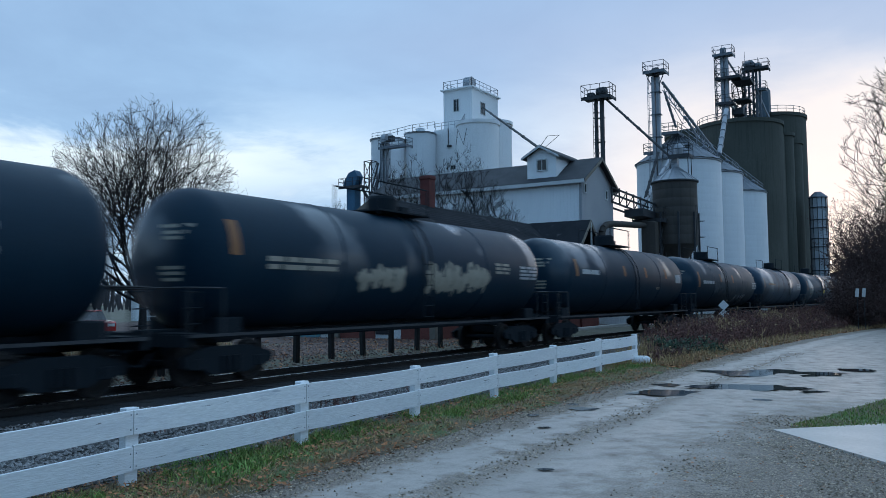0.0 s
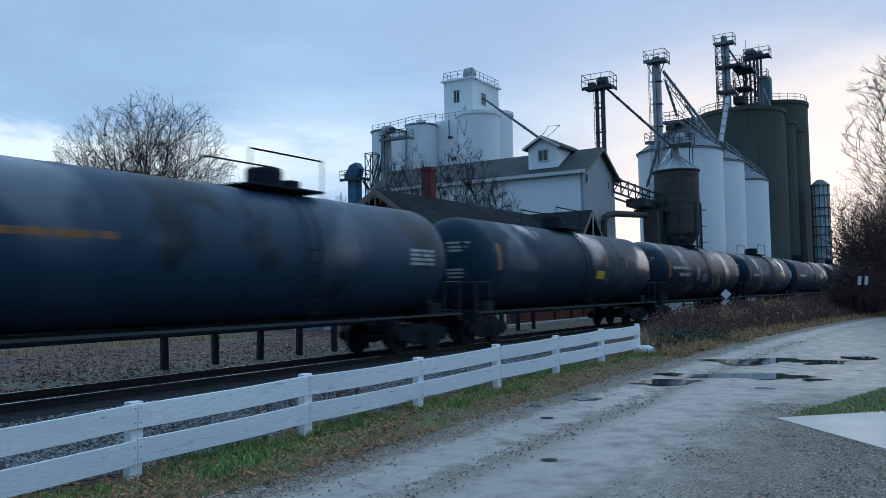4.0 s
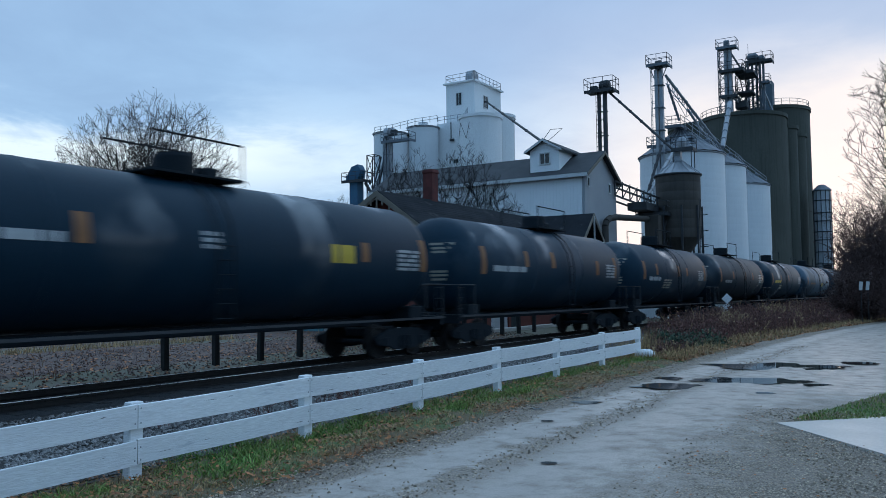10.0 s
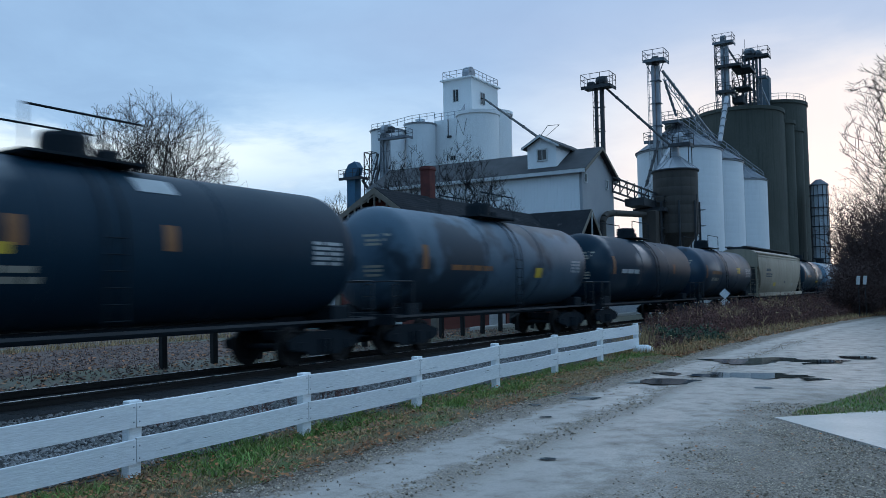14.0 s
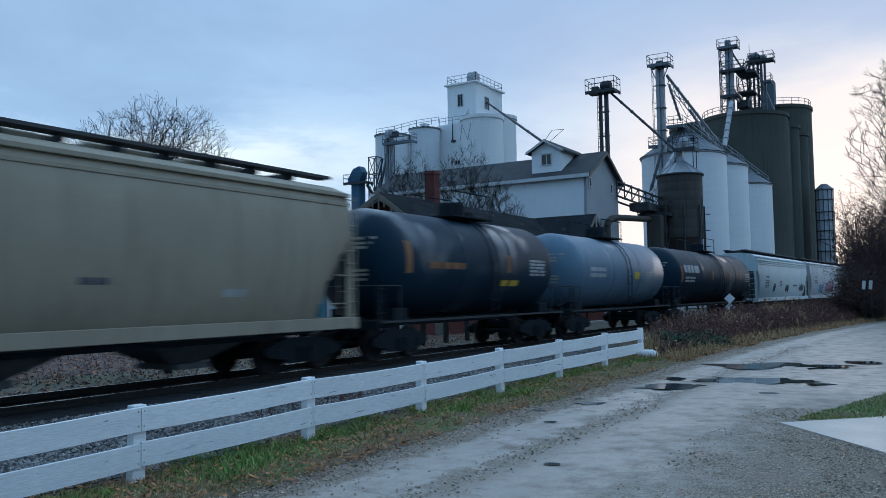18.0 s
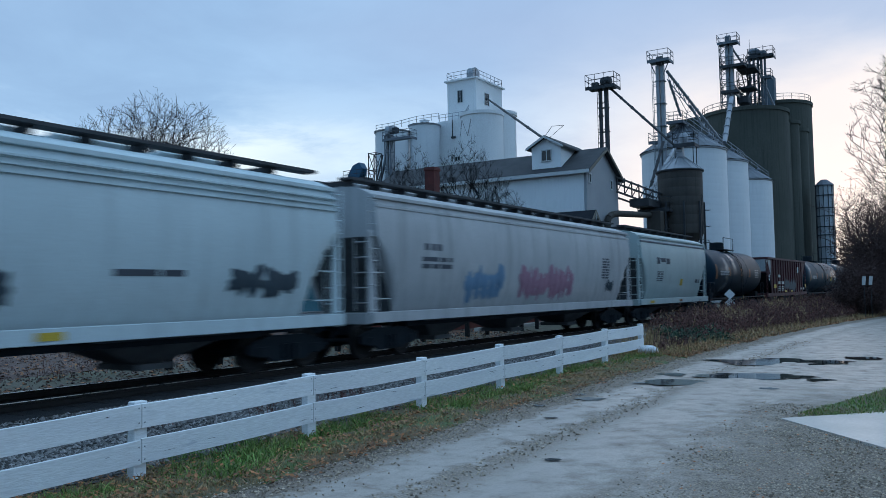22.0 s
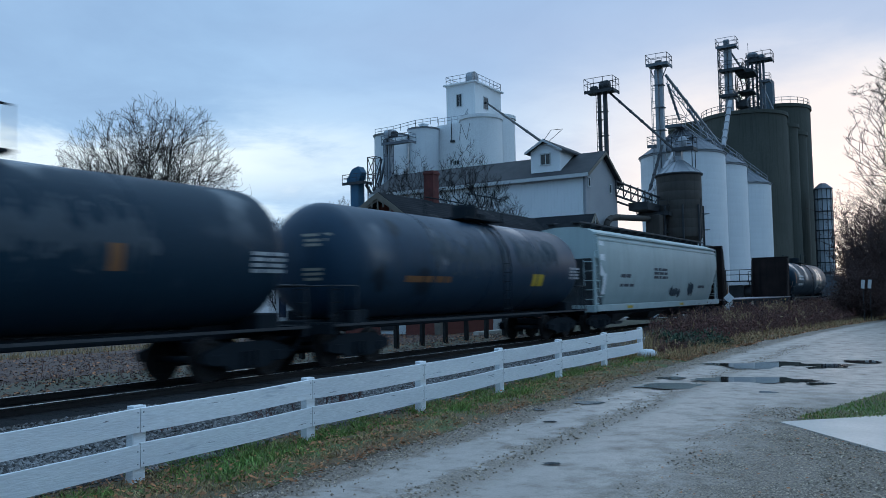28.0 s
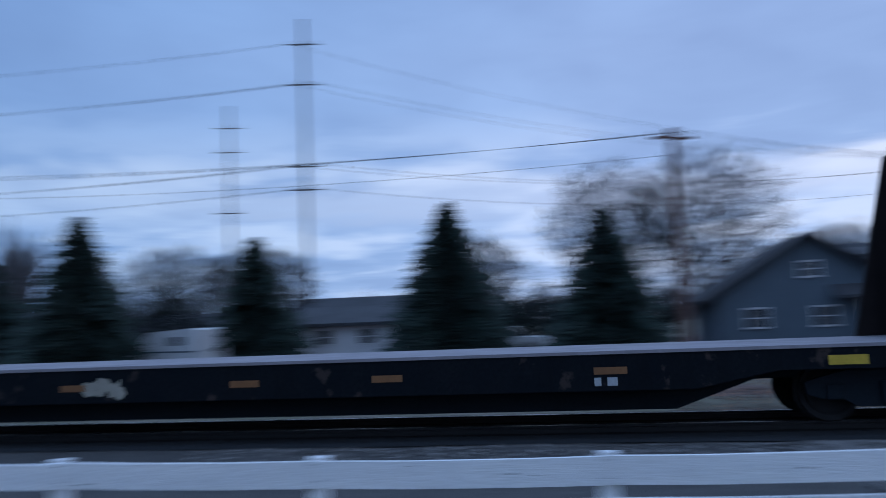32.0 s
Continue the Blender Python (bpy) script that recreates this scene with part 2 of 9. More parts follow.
M["grass_soil"] = material("grassy_soil", (0.105, 0.09, 0.042), (0.16, 0.10, 0.05), 0.95, scale=1.2, fine=22, bump=1.0, spot=(0.08, 0.115, 0.032), spot_at=0.52, spot_scale=1.1)
M["white_board"] = material("weathered_white_paint", (0.88, 0.885, 0.89), (0.76, 0.775, 0.80), 0.7, scale=2.2, fine=30, bump=0.25, spot=(0.46, 0.49, 0.54), spot_at=0.65, spot_scale=3.4, stretch=(1, 0.3, 2.4), vary=0.06)
M["black_tank"] = material("black_tank_paint", (0.0085, 0.027, 0.047), (0.012, 0.034, 0.056), 0.48, scale=0.5, fine=30, bump=0.04, streak=0.2, spec=0.12, wet=0.24)
M["worn_black_tank"] = material("road_grimed_black_paint", (0.012, 0.033, 0.055), (0.018, 0.042, 0.066), 0.5, scale=0.35, fine=30, bump=0.04, streak=0.3, spot=(0.026, 0.046, 0.068), spot_at=0.58, spot_scale=0.42, spec=0.13, wet=0.22)
M["brown_tank"] = material("brown_black_paint", (0.013, 0.028, 0.044), (0.020, 0.035, 0.050), 0.5, scale=0.4, fine=30, bump=0.04, streak=0.3, spot=(0.034, 0.050, 0.066), spot_at=0.60, spot_scale=0.5, spec=0.15, wet=0.22)
M["slate_tank"] = material("slate_grey_paint", (0.009, 0.021, 0.036), (0.014, 0.028, 0.045), 0.42, scale=0.5, fine=30, bump=0.04, streak=0.25, spec=0.26, wet=0.3)
M["blue_grey_tank"] = material("blue_grey_paint", (0.135, 0.215, 0.29), (0.105, 0.17, 0.235), 0.42, scale=0.5, fine=30, bump=0.04, streak=0.35, spec=0.3, wet=0.28)
M["dull_blue_tank"] = material("dull_blue_paint", (0.024, 0.054, 0.092), (0.018, 0.042, 0.072), 0.45, scale=0.5, fine=30, bump=0.04, streak=0.35, spot=(0.008, 0.017, 0.028), spot_at=0.60, spot_scale=0.5, spec=0.24, wet=0.26)
M["sprayed_tank"] = material("sprayed_blue_grey_paint", (0.080, 0.130, 0.180), (0.060, 0.100, 0.140), 0.45, scale=0.6, fine=30, bump=0.04, streak=0.25, spot=(0.016, 0.030, 0.046), spot_at=0.50, spot_scale=0.33, spec=0.25)
M["tan_hopper"] = material("tan_hopper_paint", (0.36, 0.31, 0.23), (0.28, 0.24, 0.175), 0.6, scale=0.5, fine=25, bump=0.04, streak=0.5)
M["pale_hopper"] = material("pale_grey_hopper_paint", (0.60, 0.70, 0.725), (0.52, 0.61, 0.635), 0.5, scale=0.5, fine=25, bump=0.04, streak=0.35)
M["grey_hopper"] = material("grey_hopper_paint", (0.51, 0.52, 0.53), (0.40, 0.41, 0.42), 0.6, scale=0.5, fine=25, bump=0.04, streak=0.55)
M["green_hopper"] = material("pale_grey_green_hopper_paint", (0.48, 0.57, 0.565), (0.41, 0.49, 0.485), 0.5, scale=0.5, fine=25, bump=0.04, streak=0.25)
M["red_hopper"] = material("oxide_red_hopper_paint", (0.082, 0.020, 0.024), (0.048, 0.014, 0.017), 0.7, scale=0.6, fine=25, bump=0.06, streak=0.4)
M["car_frame"] = material("black_running_gear", (0.009, 0.016, 0.023), (0.015, 0.020, 0.026), 0.8, scale=2, fine=20, bump=0.3, spec=0.2)
M["wheel"] = material("wheel_steel", (0.022, 0.021, 0.022), (0.014, 0.014, 0.015), 0.65, 0.2, fine=20, spec=0.3)
M["white_mark"] = material("white_stencil", (0.44, 0.46, 0.47), (0.33, 0.35, 0.36), 0.6, scale=3, fine=20, bump=0)
M["tan_mark"] = material("tan_stencil", (0.38, 0.35, 0.28), (0.28, 0.25, 0.2), 0.7, scale=3, fine=20, bump=0)
M["orange_mark"] = material("orange_reflector", (0.25, 0.105, 0.032), (0.18, 0.075, 0.026), 0.6, scale=3, fine=20, bump=0)
M["yellow_mark"] = material("yellow_placard", (0.60, 0.42, 0.03), (0.5, 0.33, 0.03), 0.55, scale=3, fine=20, bump=0)
M["dark_mark"] = material("dark_stencil", (0.06, 0.07, 0.09), (0.08, 0.09, 0.11), 0.7, scale=3, fine=20, bump=0)
M["pink_spray"] = material("pink_spray_paint", (0.38, 0.20, 0.27), (0.30, 0.17, 0.23), 0.7, scale=1.2, fine=12, bump=0)
M["blue_spray"] = material("blue_spray_paint", (0.16, 0.28, 0.42), (0.12, 0.20, 0.31), 0.7, scale=1.2, fine=12, bump=0)
M["smoke_spray"] = material("smoky_spray_paint", (0.045, 0.066, 0.086), (0.028, 0.045, 0.062), 0.7, scale=1.0, fine=10, bump=0)
M["grimy_bay"] = material("grimed_hopper_bay", (0.13, 0.14, 0.15), (0.05, 0.055, 0.06), 0.8, scale=0.8, fine=16, bump=0.1, streak=0.6)
M["sill"] = material("grimy_dark_sill", (0.006, 0.009, 0.013), (0.012, 0.014, 0.017), 0.8, scale=1.6, fine=16, bump=0.3, streak=0.5, spot=(0.045, 0.035, 0.032), spot_at=0.62, spot_scale=2.2, spec=0.08)
M["rust_panel"] = material("rusted_bulkhead", (0.030, 0.021, 0.020), (0.011, 0.010, 0.011), 0.85, scale=0.7, fine=20, bump=0.2, streak=0.6, spec=0.15)
M["deck"] = material("worn_deck_edge", (0.32, 0.29, 0.31), (0.22, 0.20, 0.21), 0.7, scale=1, fine=20)
M["slab"] = material("wet_concrete_slab", (0.56, 0.52, 0.48), (0.48, 0.45, 0.41), 0.35, scale=1.2, fine=30, bump=0.08)
M["blade"] = material("grass_blade", (0.125, 0.245, 0.042), (0.27, 0.28, 0.07), 0.7, scale=0.9, fine=8, bump=0, vary=0.6, island=True)
M["dry_blade"] = material("dry_grass_blade", (0.44, 0.31, 0.15), (0.30, 0.18, 0.09), 0.8, scale=0.9, fine=8, bump=0, vary=0.6, island=True)
M["fallen_leaf"] = material("fallen_leaf", (0.36, 0.145, 0.050), (0.20, 0.080, 0.035), 0.8, scale=1.5, fine=8, bump=0, vary=0.75, island=True)
M["weed"] = material("red_brown_weed", (0.135, 0.055, 0.044), (0.075, 0.036, 0.03), 0.85, scale=0.6, fine=8, bump=0, vary=0.65, island=True)
M["bark"] = material("grey_bark", (0.020, 0.020, 0.022), (0.012, 0.012, 0.013), 0.9, scale=2, fine=20, bump=0.3, spec=0.2)
M["bark_pale"] = material("pale_brown_bark", (0.13, 0.10, 0.078), (0.085, 0.066, 0.052), 0.9, scale=2, fine=20, bump=0.3)
M["bush_leaf"] = material("dull_bush_leaf", (0.070, 0.036, 0.031), (0.040, 0.024, 0.021), 0.85, scale=0.6, fine=8, bump=0, vary=0.5, island=True)
M["thicket_stem"] = material("red_brown_twig", (0.085, 0.045, 0.040), (0.05, 0.030, 0.028), 0.9, scale=2, fine=20, bump=0.1)
M["low_leaf"] = material("dark_green_leaf", (0.035, 0.075, 0.035), (0.024, 0.048, 0.026), 0.7, scale=1, fine=8, bump=0, vary=0.5, island=True)
M["boarding"] = material("dark_green_boarding", (0.022, 0.036, 0.038), (0.014, 0.024, 0.027), 0.7, scale=1.5, fine=16, bump=0.15, streak=0.3)
M["needle"] = material("spruce_needle", (0.022, 0.045, 0.035), (0.015, 0.03, 0.026), 0.8, scale=1, fine=8, bump=0, vary=0.4, island=True)
M["white_metal"] = material("white_corrugated_steel", (0.76, 0.78, 0.80), (0.68, 0.70, 0.73), 0.6, 0.0, scale=0.3, fine=14, bump=0.06, streak=0.15)
M["white_concrete"] = material("white_painted_concrete", (0.87, 0.87, 0.87), (0.80, 0.81, 0.82), 0.85, scale=0.15, fine=6, bump=0.1, streak=0.12)
M["dark_concrete"] = material("weathered_dark_concrete", (0.076, 0.080, 0.066), (0.048, 0.052, 0.043), 0.9, scale=0.15, fine=4, bump=0.1, streak=0.55)
M["rust_bin"] = material("brown_weathered_bin", (0.065, 0.056, 0.048), (0.04, 0.036, 0.032), 0.75, 0.1, scale=0.5, fine=8, bump=0.1, streak=0.5)
M["siding_white"] = material("white_metal_siding", (0.90, 0.91, 0.92), (0.84, 0.855, 0.87), 0.6, scale=0.3, fine=10, bump=0.05, streak=0.1)
M["siding_grey"] = material("grey_siding", (0.36, 0.37, 0.39), (0.31, 0.32, 0.34), 0.7, scale=0.4, fine=10, bump=0.05, streak=0.1)
M["depot_roof"] = material("worn_black_shingle", (0.026, 0.029, 0.034), (0.016, 0.018, 0.022), 0.9, scale=0.9, fine=9, bump=0.5, vary=0.12, spot=(0.05, 0.052, 0.055), spot_at=0.62, spot_scale=1.3, spec=0.06)
M["roof_dark"] = material("dark_asphalt_roof", (0.048, 0.050, 0.056), (0.032, 0.034, 0.039), 0.85, scale=0.8, fine=12, bump=0.3, vary=0.2)
M["galv"] = material("galvanised_steel", (0.36, 0.38, 0.41), (0.26, 0.28, 0.31), 0.5, 0.5, scale=1.2, fine=20, bump=0.05)
M["dark_steel"] = material("dark_weathered_steel", (0.055, 0.06, 0.068), (0.035, 0.036, 0.04), 0.7, 0.3, scale=1.2, fine=20, bump=0.1)
M["blue_steel"] = material("blue_painted_steel", (0.028, 0.11, 0.20), (0.025, 0.08, 0.145), 0.6, 0.1, scale=1.2, fine=20, bump=0.05)
M["brick"] = material("red_brick", (0.17, 0.052, 0.042), (0.12, 0.04, 0.034), 0.9, scale=1.4, fine=14, bump=0.3, vary=0.25)
M["mortar"] = material("old_mortar", (0.20, 0.12, 0.095), (0.16, 0.09, 0.07), 0.95, scale=2, fine=20)
M["trim"] = material("weathered_trim_paint", (0.20, 0.175, 0.14), (0.13, 0.115, 0.095), 0.8, scale=2, fine=20)
M["clapboard"] = material("white_clapboard", (0.58, 0.59, 0.58), (0.45, 0.46, 0.45), 0.75, scale=1.2, fine=15, streak=0.2)
M["white_paint"] = material("dull_white_paint", (0.62, 0.63, 0.63), (0.52, 0.53, 0.53), 0.6, scale=1.5, fine=20)
M["teal_paint"] = material("teal_painted_door", (0.10, 0.24, 0.28), (0.07, 0.17, 0.20), 0.6, scale=2, fine=20)
M["window"] = material("dark_window_glass", (0.02, 0.025, 0.03), (0.03, 0.035, 0.04), 0.08, scale=2, fine=4, bump=0)
M["blue_tarp"] = material("blue_tarpaulin", (0.018, 0.15, 0.60), (0.012, 0.09, 0.42), 0.45, scale=2, fine=12, bump=0.3)
M["red_paint"] = material("red_car_paint", (0.42, 0.03, 0.028), (0.3, 0.025, 0.022), 0.25, scale=2, fine=20, bump=0, coat=0.6)
M["silver_paint"] = material("silver_car_paint", (0.48, 0.50, 0.52), (0.4, 0.42, 0.44), 0.3, 0.4, scale=2, fine=20, bump=0, coat=0.6)
M["rubber"] = material("tyre_rubber", (0.02, 0.02, 0.02), (0.03, 0.03, 0.03), 0.85)
M["pole_wood"] = material("brown_pole_wood", (0.14, 0.07, 0.053), (0.09, 0.05, 0.04), 0.9, scale=1, fine=16, bump=0.3, stretch=(3, 3, 0.3))
M["grey_pole"] = material("grey_pole_wood", (0.16, 0.15, 0.145), (0.11, 0.10, 0.10), 0.9, scale=1, fine=16, bump=0.3, stretch=(3, 3, 0.3))
M["house_grey"] = material("grey_house_siding", (0.10, 0.135, 0.165), (0.082, 0.11, 0.135), 0.8, scale=0.6, fine=10)
M["house_pale"] = material("pale_house_siding", (0.46, 0.50, 0.54), (0.40, 0.43, 0.47), 0.75, scale=0.6, fine=10)
M["house_white"] = material("white_house_siding", (0.70, 0.71, 0.72), (0.60, 0.61, 0.63), 0.75, scale=0.6, fine=10)
M["frost_roof"] = material("pale_metal_roof", (0.66, 0.68, 0.72), (0.58, 0.60, 0.64), 0.55, scale=0.6, fine=10)
M["sign_back"] = material("pale_sign_metal", (0.80, 0.81, 0.82), (0.68, 0.69, 0.70), 0.5, 0.0, scale=4, fine=20, bump=0.05)
M["gravel"] = material("drive_gravel_stone", (0.46, 0.37, 0.28), (0.28, 0.21, 0.155), 0.9, fine=25, bump=0.4, vary=0.6, island=True)
M["chimney"] = material("sooty_red_brick", (0.13, 0.030, 0.025), (0.055, 0.022, 0.021), 0.9, scale=2.4, fine=14, bump=0.3)
M["lot_stone"] = material("lot_stone", (0.19, 0.132, 0.112), (0.10, 0.07, 0.06), 0.9, fine=25, bump=0.4, vary=0.6, island=True)
M["mid_steel"] = material("weathered_grey_steel", (0.15, 0.17, 0.20), (0.10, 0.115, 0.135), 0.6, 0.2, scale=1.2, fine=20, bump=0.05)
M["far_trees"] = material("far_bare_woods", (0.085, 0.080, 0.085), (0.06, 0.058, 0.062), 0.95, scale=0.2, fine=2, bump=0)


def water_material():
    m = bpy.data.materials.new("puddle_water")
    m.use_nodes = True
    b = m.node_tree.nodes["Principled BSDF"]
    b.inputs["Base Color"].default_value = (0.035, 0.033, 0.03, 1)
    b.inputs["Roughness"].default_value = 0.03
    n = m.node_tree.nodes.new("ShaderNodeTexNoise")
    n.inputs["Scale"].default_value = 5
    bump = m.node_tree.nodes.new("ShaderNodeBump")
    bump.inputs["Strength"].default_value, bump.inputs["Distance"].default_value = 0.04, 0.01
    m.node_tree.links.new(n.outputs["Fac"], bump.inputs["Height"])
    m.node_tree.links.new(bump.outputs[0], b.inputs["Normal"])
    return m


M["water"] = water_material()


def road_material():
    """Packed wet gravel with worn smooth tracks; loose stones towards the slab and along the edge."""
    m = bpy.data.materials.new("wet_gravel_drive")
    m.use_nodes = True
    nt = m.node_tree
    N, L = nt.nodes.new, nt.links.new
    bsdf = nt.nodes["Principled BSDF"]
    co = N("ShaderNodeTexCoord").outputs["Object"]

    def noise_fac(s, d=5, r=0.6):
        n = N("ShaderNodeTexNoise")
        L(co, n.inputs["Vector"])
        n.inputs["Scale"].default_value, n.inputs["Detail"].default_value, n.inputs["Roughness"].default_value = s, d, r
        return n.outputs["Fac"]

    def run(v, a, b, c=0.0, d=1.0):
        r = N("ShaderNodeMapRange")
        L(v, r.inputs[0])
        for i, k in enumerate((a, b, c, d)):
            r.inputs[1 + i].default_value = k
        return r.outputs[0]

    def calc(op, a, b):
        x = N("ShaderNodeMath")
        x.operation = op
        for i, v in enumerate((a, b)):
            if isinstance(v, (int, float)):
                x.inputs[i].default_value = v
            else:
                L(v, x.inputs[i])
        return x.outputs[0]

    def mix(f, a, b):
        x = N("ShaderNodeMix")
        x.data_type = "RGBA"
        for s, v in ((x.inputs["Factor"], f), (x.inputs[6], a), (x.inputs[7], b)):
            if isinstance(v, tuple):
                s.default_value = (*v, 1)
            else:
                L(v, s)
        return x.outputs[2]

    sep = N("ShaderNodeSeparateXYZ")
    L(co, sep.inputs[0])
    big, mid, fine = noise_fac(0.7), noise_fac(3.5), noise_fac(45, 4, 0.7)
    packed = mix(run(big, 0.35, 0.65), (0.44, 0.375, 0.322), (0.35, 0.292, 0.25))
    packed = mix(run(mid, 0.46, 0.68), packed, (0.27, 0.22, 0.18))
    packed = mix(run(fine, 0.5, 0.75), packed, (0.22, 0.185, 0.155))
    vor = N("ShaderNodeTexVoronoi")
    L(co, vor.inputs["Vector"])
    vor.inputs["Scale"].default_value = 48
    bw = N("ShaderNodeSeparateColor")
    L(vor.outputs["Color"], bw.inputs[0])
    loose = mix(bw.outputs[0], (0.15, 0.115, 0.085), (0.60, 0.48, 0.365))
    loose = mix(run(vor.outputs["Distance"], 0.25, 0.7), loose, (0.10, 0.078, 0.06))
    # finer grit fills most of the loose bed, in drifts
    grit = mix(run(fine, 0.42, 0.62), (0.30, 0.235, 0.18), (0.10, 0.077, 0.06))
    loose = mix(run(calc("ADD", mid, calc("MULTIPLY", big, 0.8)), 0.82, 1.02), grit, loose)
    # distance across the drive: wheel tracks are worn smooth, loose gravel lies between and beside them
    past = calc("MAXIMUM", calc("SUBTRACT", sep.outputs[1], 17.0), 0.0)
    across = calc("SUBTRACT", sep.outputs[0], calc("MULTIPLY", calc("MULTIPLY", past, past), 0.0026))
    lean = calc("ADD", across, calc("MULTIPLY", calc("SUBTRACT", big, 0.5), 0.55))
    lean = calc("ADD", lean, calc("MULTIPLY", calc("SUBTRACT", mid, 0.5), 1.1))
    lean = calc("ADD", lean, calc("MULTIPLY", calc("SUBTRACT", fine, 0.5), 0.35))
    near = run(sep.outputs[1], 11.0, 15.0, 1.0, 0.0)
    mask = calc("MULTIPLY", run(lean, -2.95, -1.55), near)
    edge = run(lean, -4.55, -4.75)
    off = calc("ABSOLUTE", calc("ADD", lean, 3.74), 0.0)
    middle = calc("MULTIPLY", run(off, 0.05, 0.34, 0.75, 0.0), run(sep.outputs[1], 14.0, 22.0, 1.0, 0.35))
    patch = calc("MULTIPLY", run(mid, 0.62, 0.70), 0.45)
    mask = calc("MAXIMUM", calc("MAXIMUM", mask, edge), calc("MAXIMUM", middle, patch))
    L(mix(mask, packed, loose), bsdf.inputs["Base Color"])
    L(calc("ADD", calc("MULTIPLY", mask, 0.4), run(mid, 0.35, 0.65, 0.30, 0.52)), bsdf.inputs["Roughness"])
    h = calc("ADD", calc("MULTIPLY", fine, 0.35), calc("MULTIPLY", calc("MULTIPLY", run(vor.outputs["Distance"], 0.0, 0.7, 1.0, 0.0), mask), 1.0))
    bump = N("ShaderNodeBump")
    bump.inputs["Strength"].default_value, bump.inputs["Distance"].default_value = 0.7, 0.012
    L(h, bump.inputs["Height"])
    L(bump.outputs[0], bsdf.inputs["Normal"])
    return m


M["road"] = road_material()

# ---- ground, track and drive ----


def smooth01(a, b, x):
    t = min(max((x - a) / (b - a), 0), 1)
    return t * t * (3 - 2 * t)


def rise(y):
    return 0.0075 * min(max(y - 5, 0), 18)


def ground_z(x, y):
    """Height of the ground: the drive, the verge under the fence, the low strip beside the track, the lot behind it."""
    z = 0.07 + rise(y) * smooth01(-4.6, -6.4, x) - 0.09 * smooth01(-5.6, -6.5, x)
    z += (-0.34 - z) * smooth01(-6.9, -9.5, x - track_shift(y))
    z += (-0.12 + 0.34) * smooth01(-16.0, -18.0, x)
    return z


def track_shift(y):
    """The track bends gently to the right after the camera, then runs straight on."""
    if y <= 0:
        return 0.0
    if y < 100:
        return 2.8e-4 * y * y
    return 2.8 + 0.056 * (y - 100)


TRACK_X = -14.15


def sheet(xs, ys, zf):
    mb = MB()
    vs = [(x, y, zf(x, y)) for y in ys for x in xs]
    n = len(xs)
    mb.add(vs, [(j * n + i, j * n + i + 1, (j + 1) * n + i + 1, (j + 1) * n + i) for j in range(len(ys) - 1) for i in range(n - 1)], True)
    return mb


def span(a, b, step):
    n = max(1, round((b - a) / step))
    return [a + (b - a) * i / n for i in range(n + 1)]


def build_ground():
    xs = [-3000, -1200, -500, -200] + span(-120, -20, 10) + span(-19, -5, 0.5) + span(-4, 20, 3) + [40, 100, 300, 1000, 3000]
    ys = [-3000, -1000, -300, -120] + span(-80, 0, 8) + span(2, 60, 2) + span(70, 200, 10) + [300, 600, 1500, 4000]
    solid("ground", sheet(xs, ys, ground_z), M["dirt"], "brown earth with dead grass", "ground", kind="structure")
    # gravel lot behind the track
    solid("ground_lot", sheet(span(-70, -16.6, 2.2), span(-40, 75, 5), lambda x, y: ground_z(x, y) + 0.006 + (0.02 * noise.noise((x * 0.3, y * 0.3, 0)))), M["lot"],
          "gravel lot with patches of dead grass beside the track", "ground", kind="structure")


def road_left(y):
    return -5.22 + (0.0026 * (y - 17) ** 2 if y > 17 else 0) + 0.14 * noise.noise((3.1, y * 0.45, 0)) + 0.06 * noise.noise((7.7, y * 1.7, 0))


def lawn_left(y):
    """Edge between the drive and the lawn beyond the slab."""
    return -1.73 + 0.245 * (y - 10.84) + 0.004 * max(y - 15, 0) ** 2 + 0.08 * noise.noise((y * 0.9, 4, 0))


def drive_edges(y):
    a, b = road_left(y), max(road_left(y) + 3.3, -0.9 + 0.0022 * max(y - 14, 0) ** 2) + 0.1 * noise.noise((5, y * 0.5, 1)) + (3.4 if y < 10 else 3.4 * (1 - smooth01(10, 13, y)))
    return a, max(b, lawn_left(y) + 0.25) if y > 10 else b


def drive_z(x, y):
    """Height of the drive's surface: a low crown with two worn wheel tracks."""
    a, b = drive_edges(y)
    u = (x - a) / (b - a)
    return ground_z(x, y) + 0.012 + 0.02 * math.sin(math.pi * u) - 0.02 * math.exp(-((u - 0.25) / 0.07) ** 2) - 0.02 * math.exp(-((u - 0.62) / 0.07) ** 2)


def build_drive():
    mb = MB()
    ys = span(-12, 60, 0.25) + span(62, 130, 4)
    n = 25
    vs = []
    for y in ys:
        a, b = drive_edges(y)
        for i in range(n):
            x = a + (b - a) * i / (n - 1)
            near = 0.012 * noise.noise((x * 1.3, y * 0.9, 4)) + 0.006 * noise.noise((x * 3.7, y * 2.3, 8)) if 0 < i < n - 1 and y < 40 else 0.0
            vs.append((x, y, drive_z(x, y) + near))
    mb.add(vs, [(j * n + i, j * n + i + 1, (j + 1) * n + i + 1, (j + 1) * n + i) for j in range(len(ys) - 1) for i in range(n - 1)], True)
    solid("road", mb, M["road"], "wet grey gravel drive with worn wheel tracks", "road", kind="structure")


def on_slab(x, y):
    dx, dy = x + 1.76, y - 10.68
    return -0.05 < dx * 0.63 - dy * 0.777 and -0.05 < dx * 0.70 + dy * 0.714


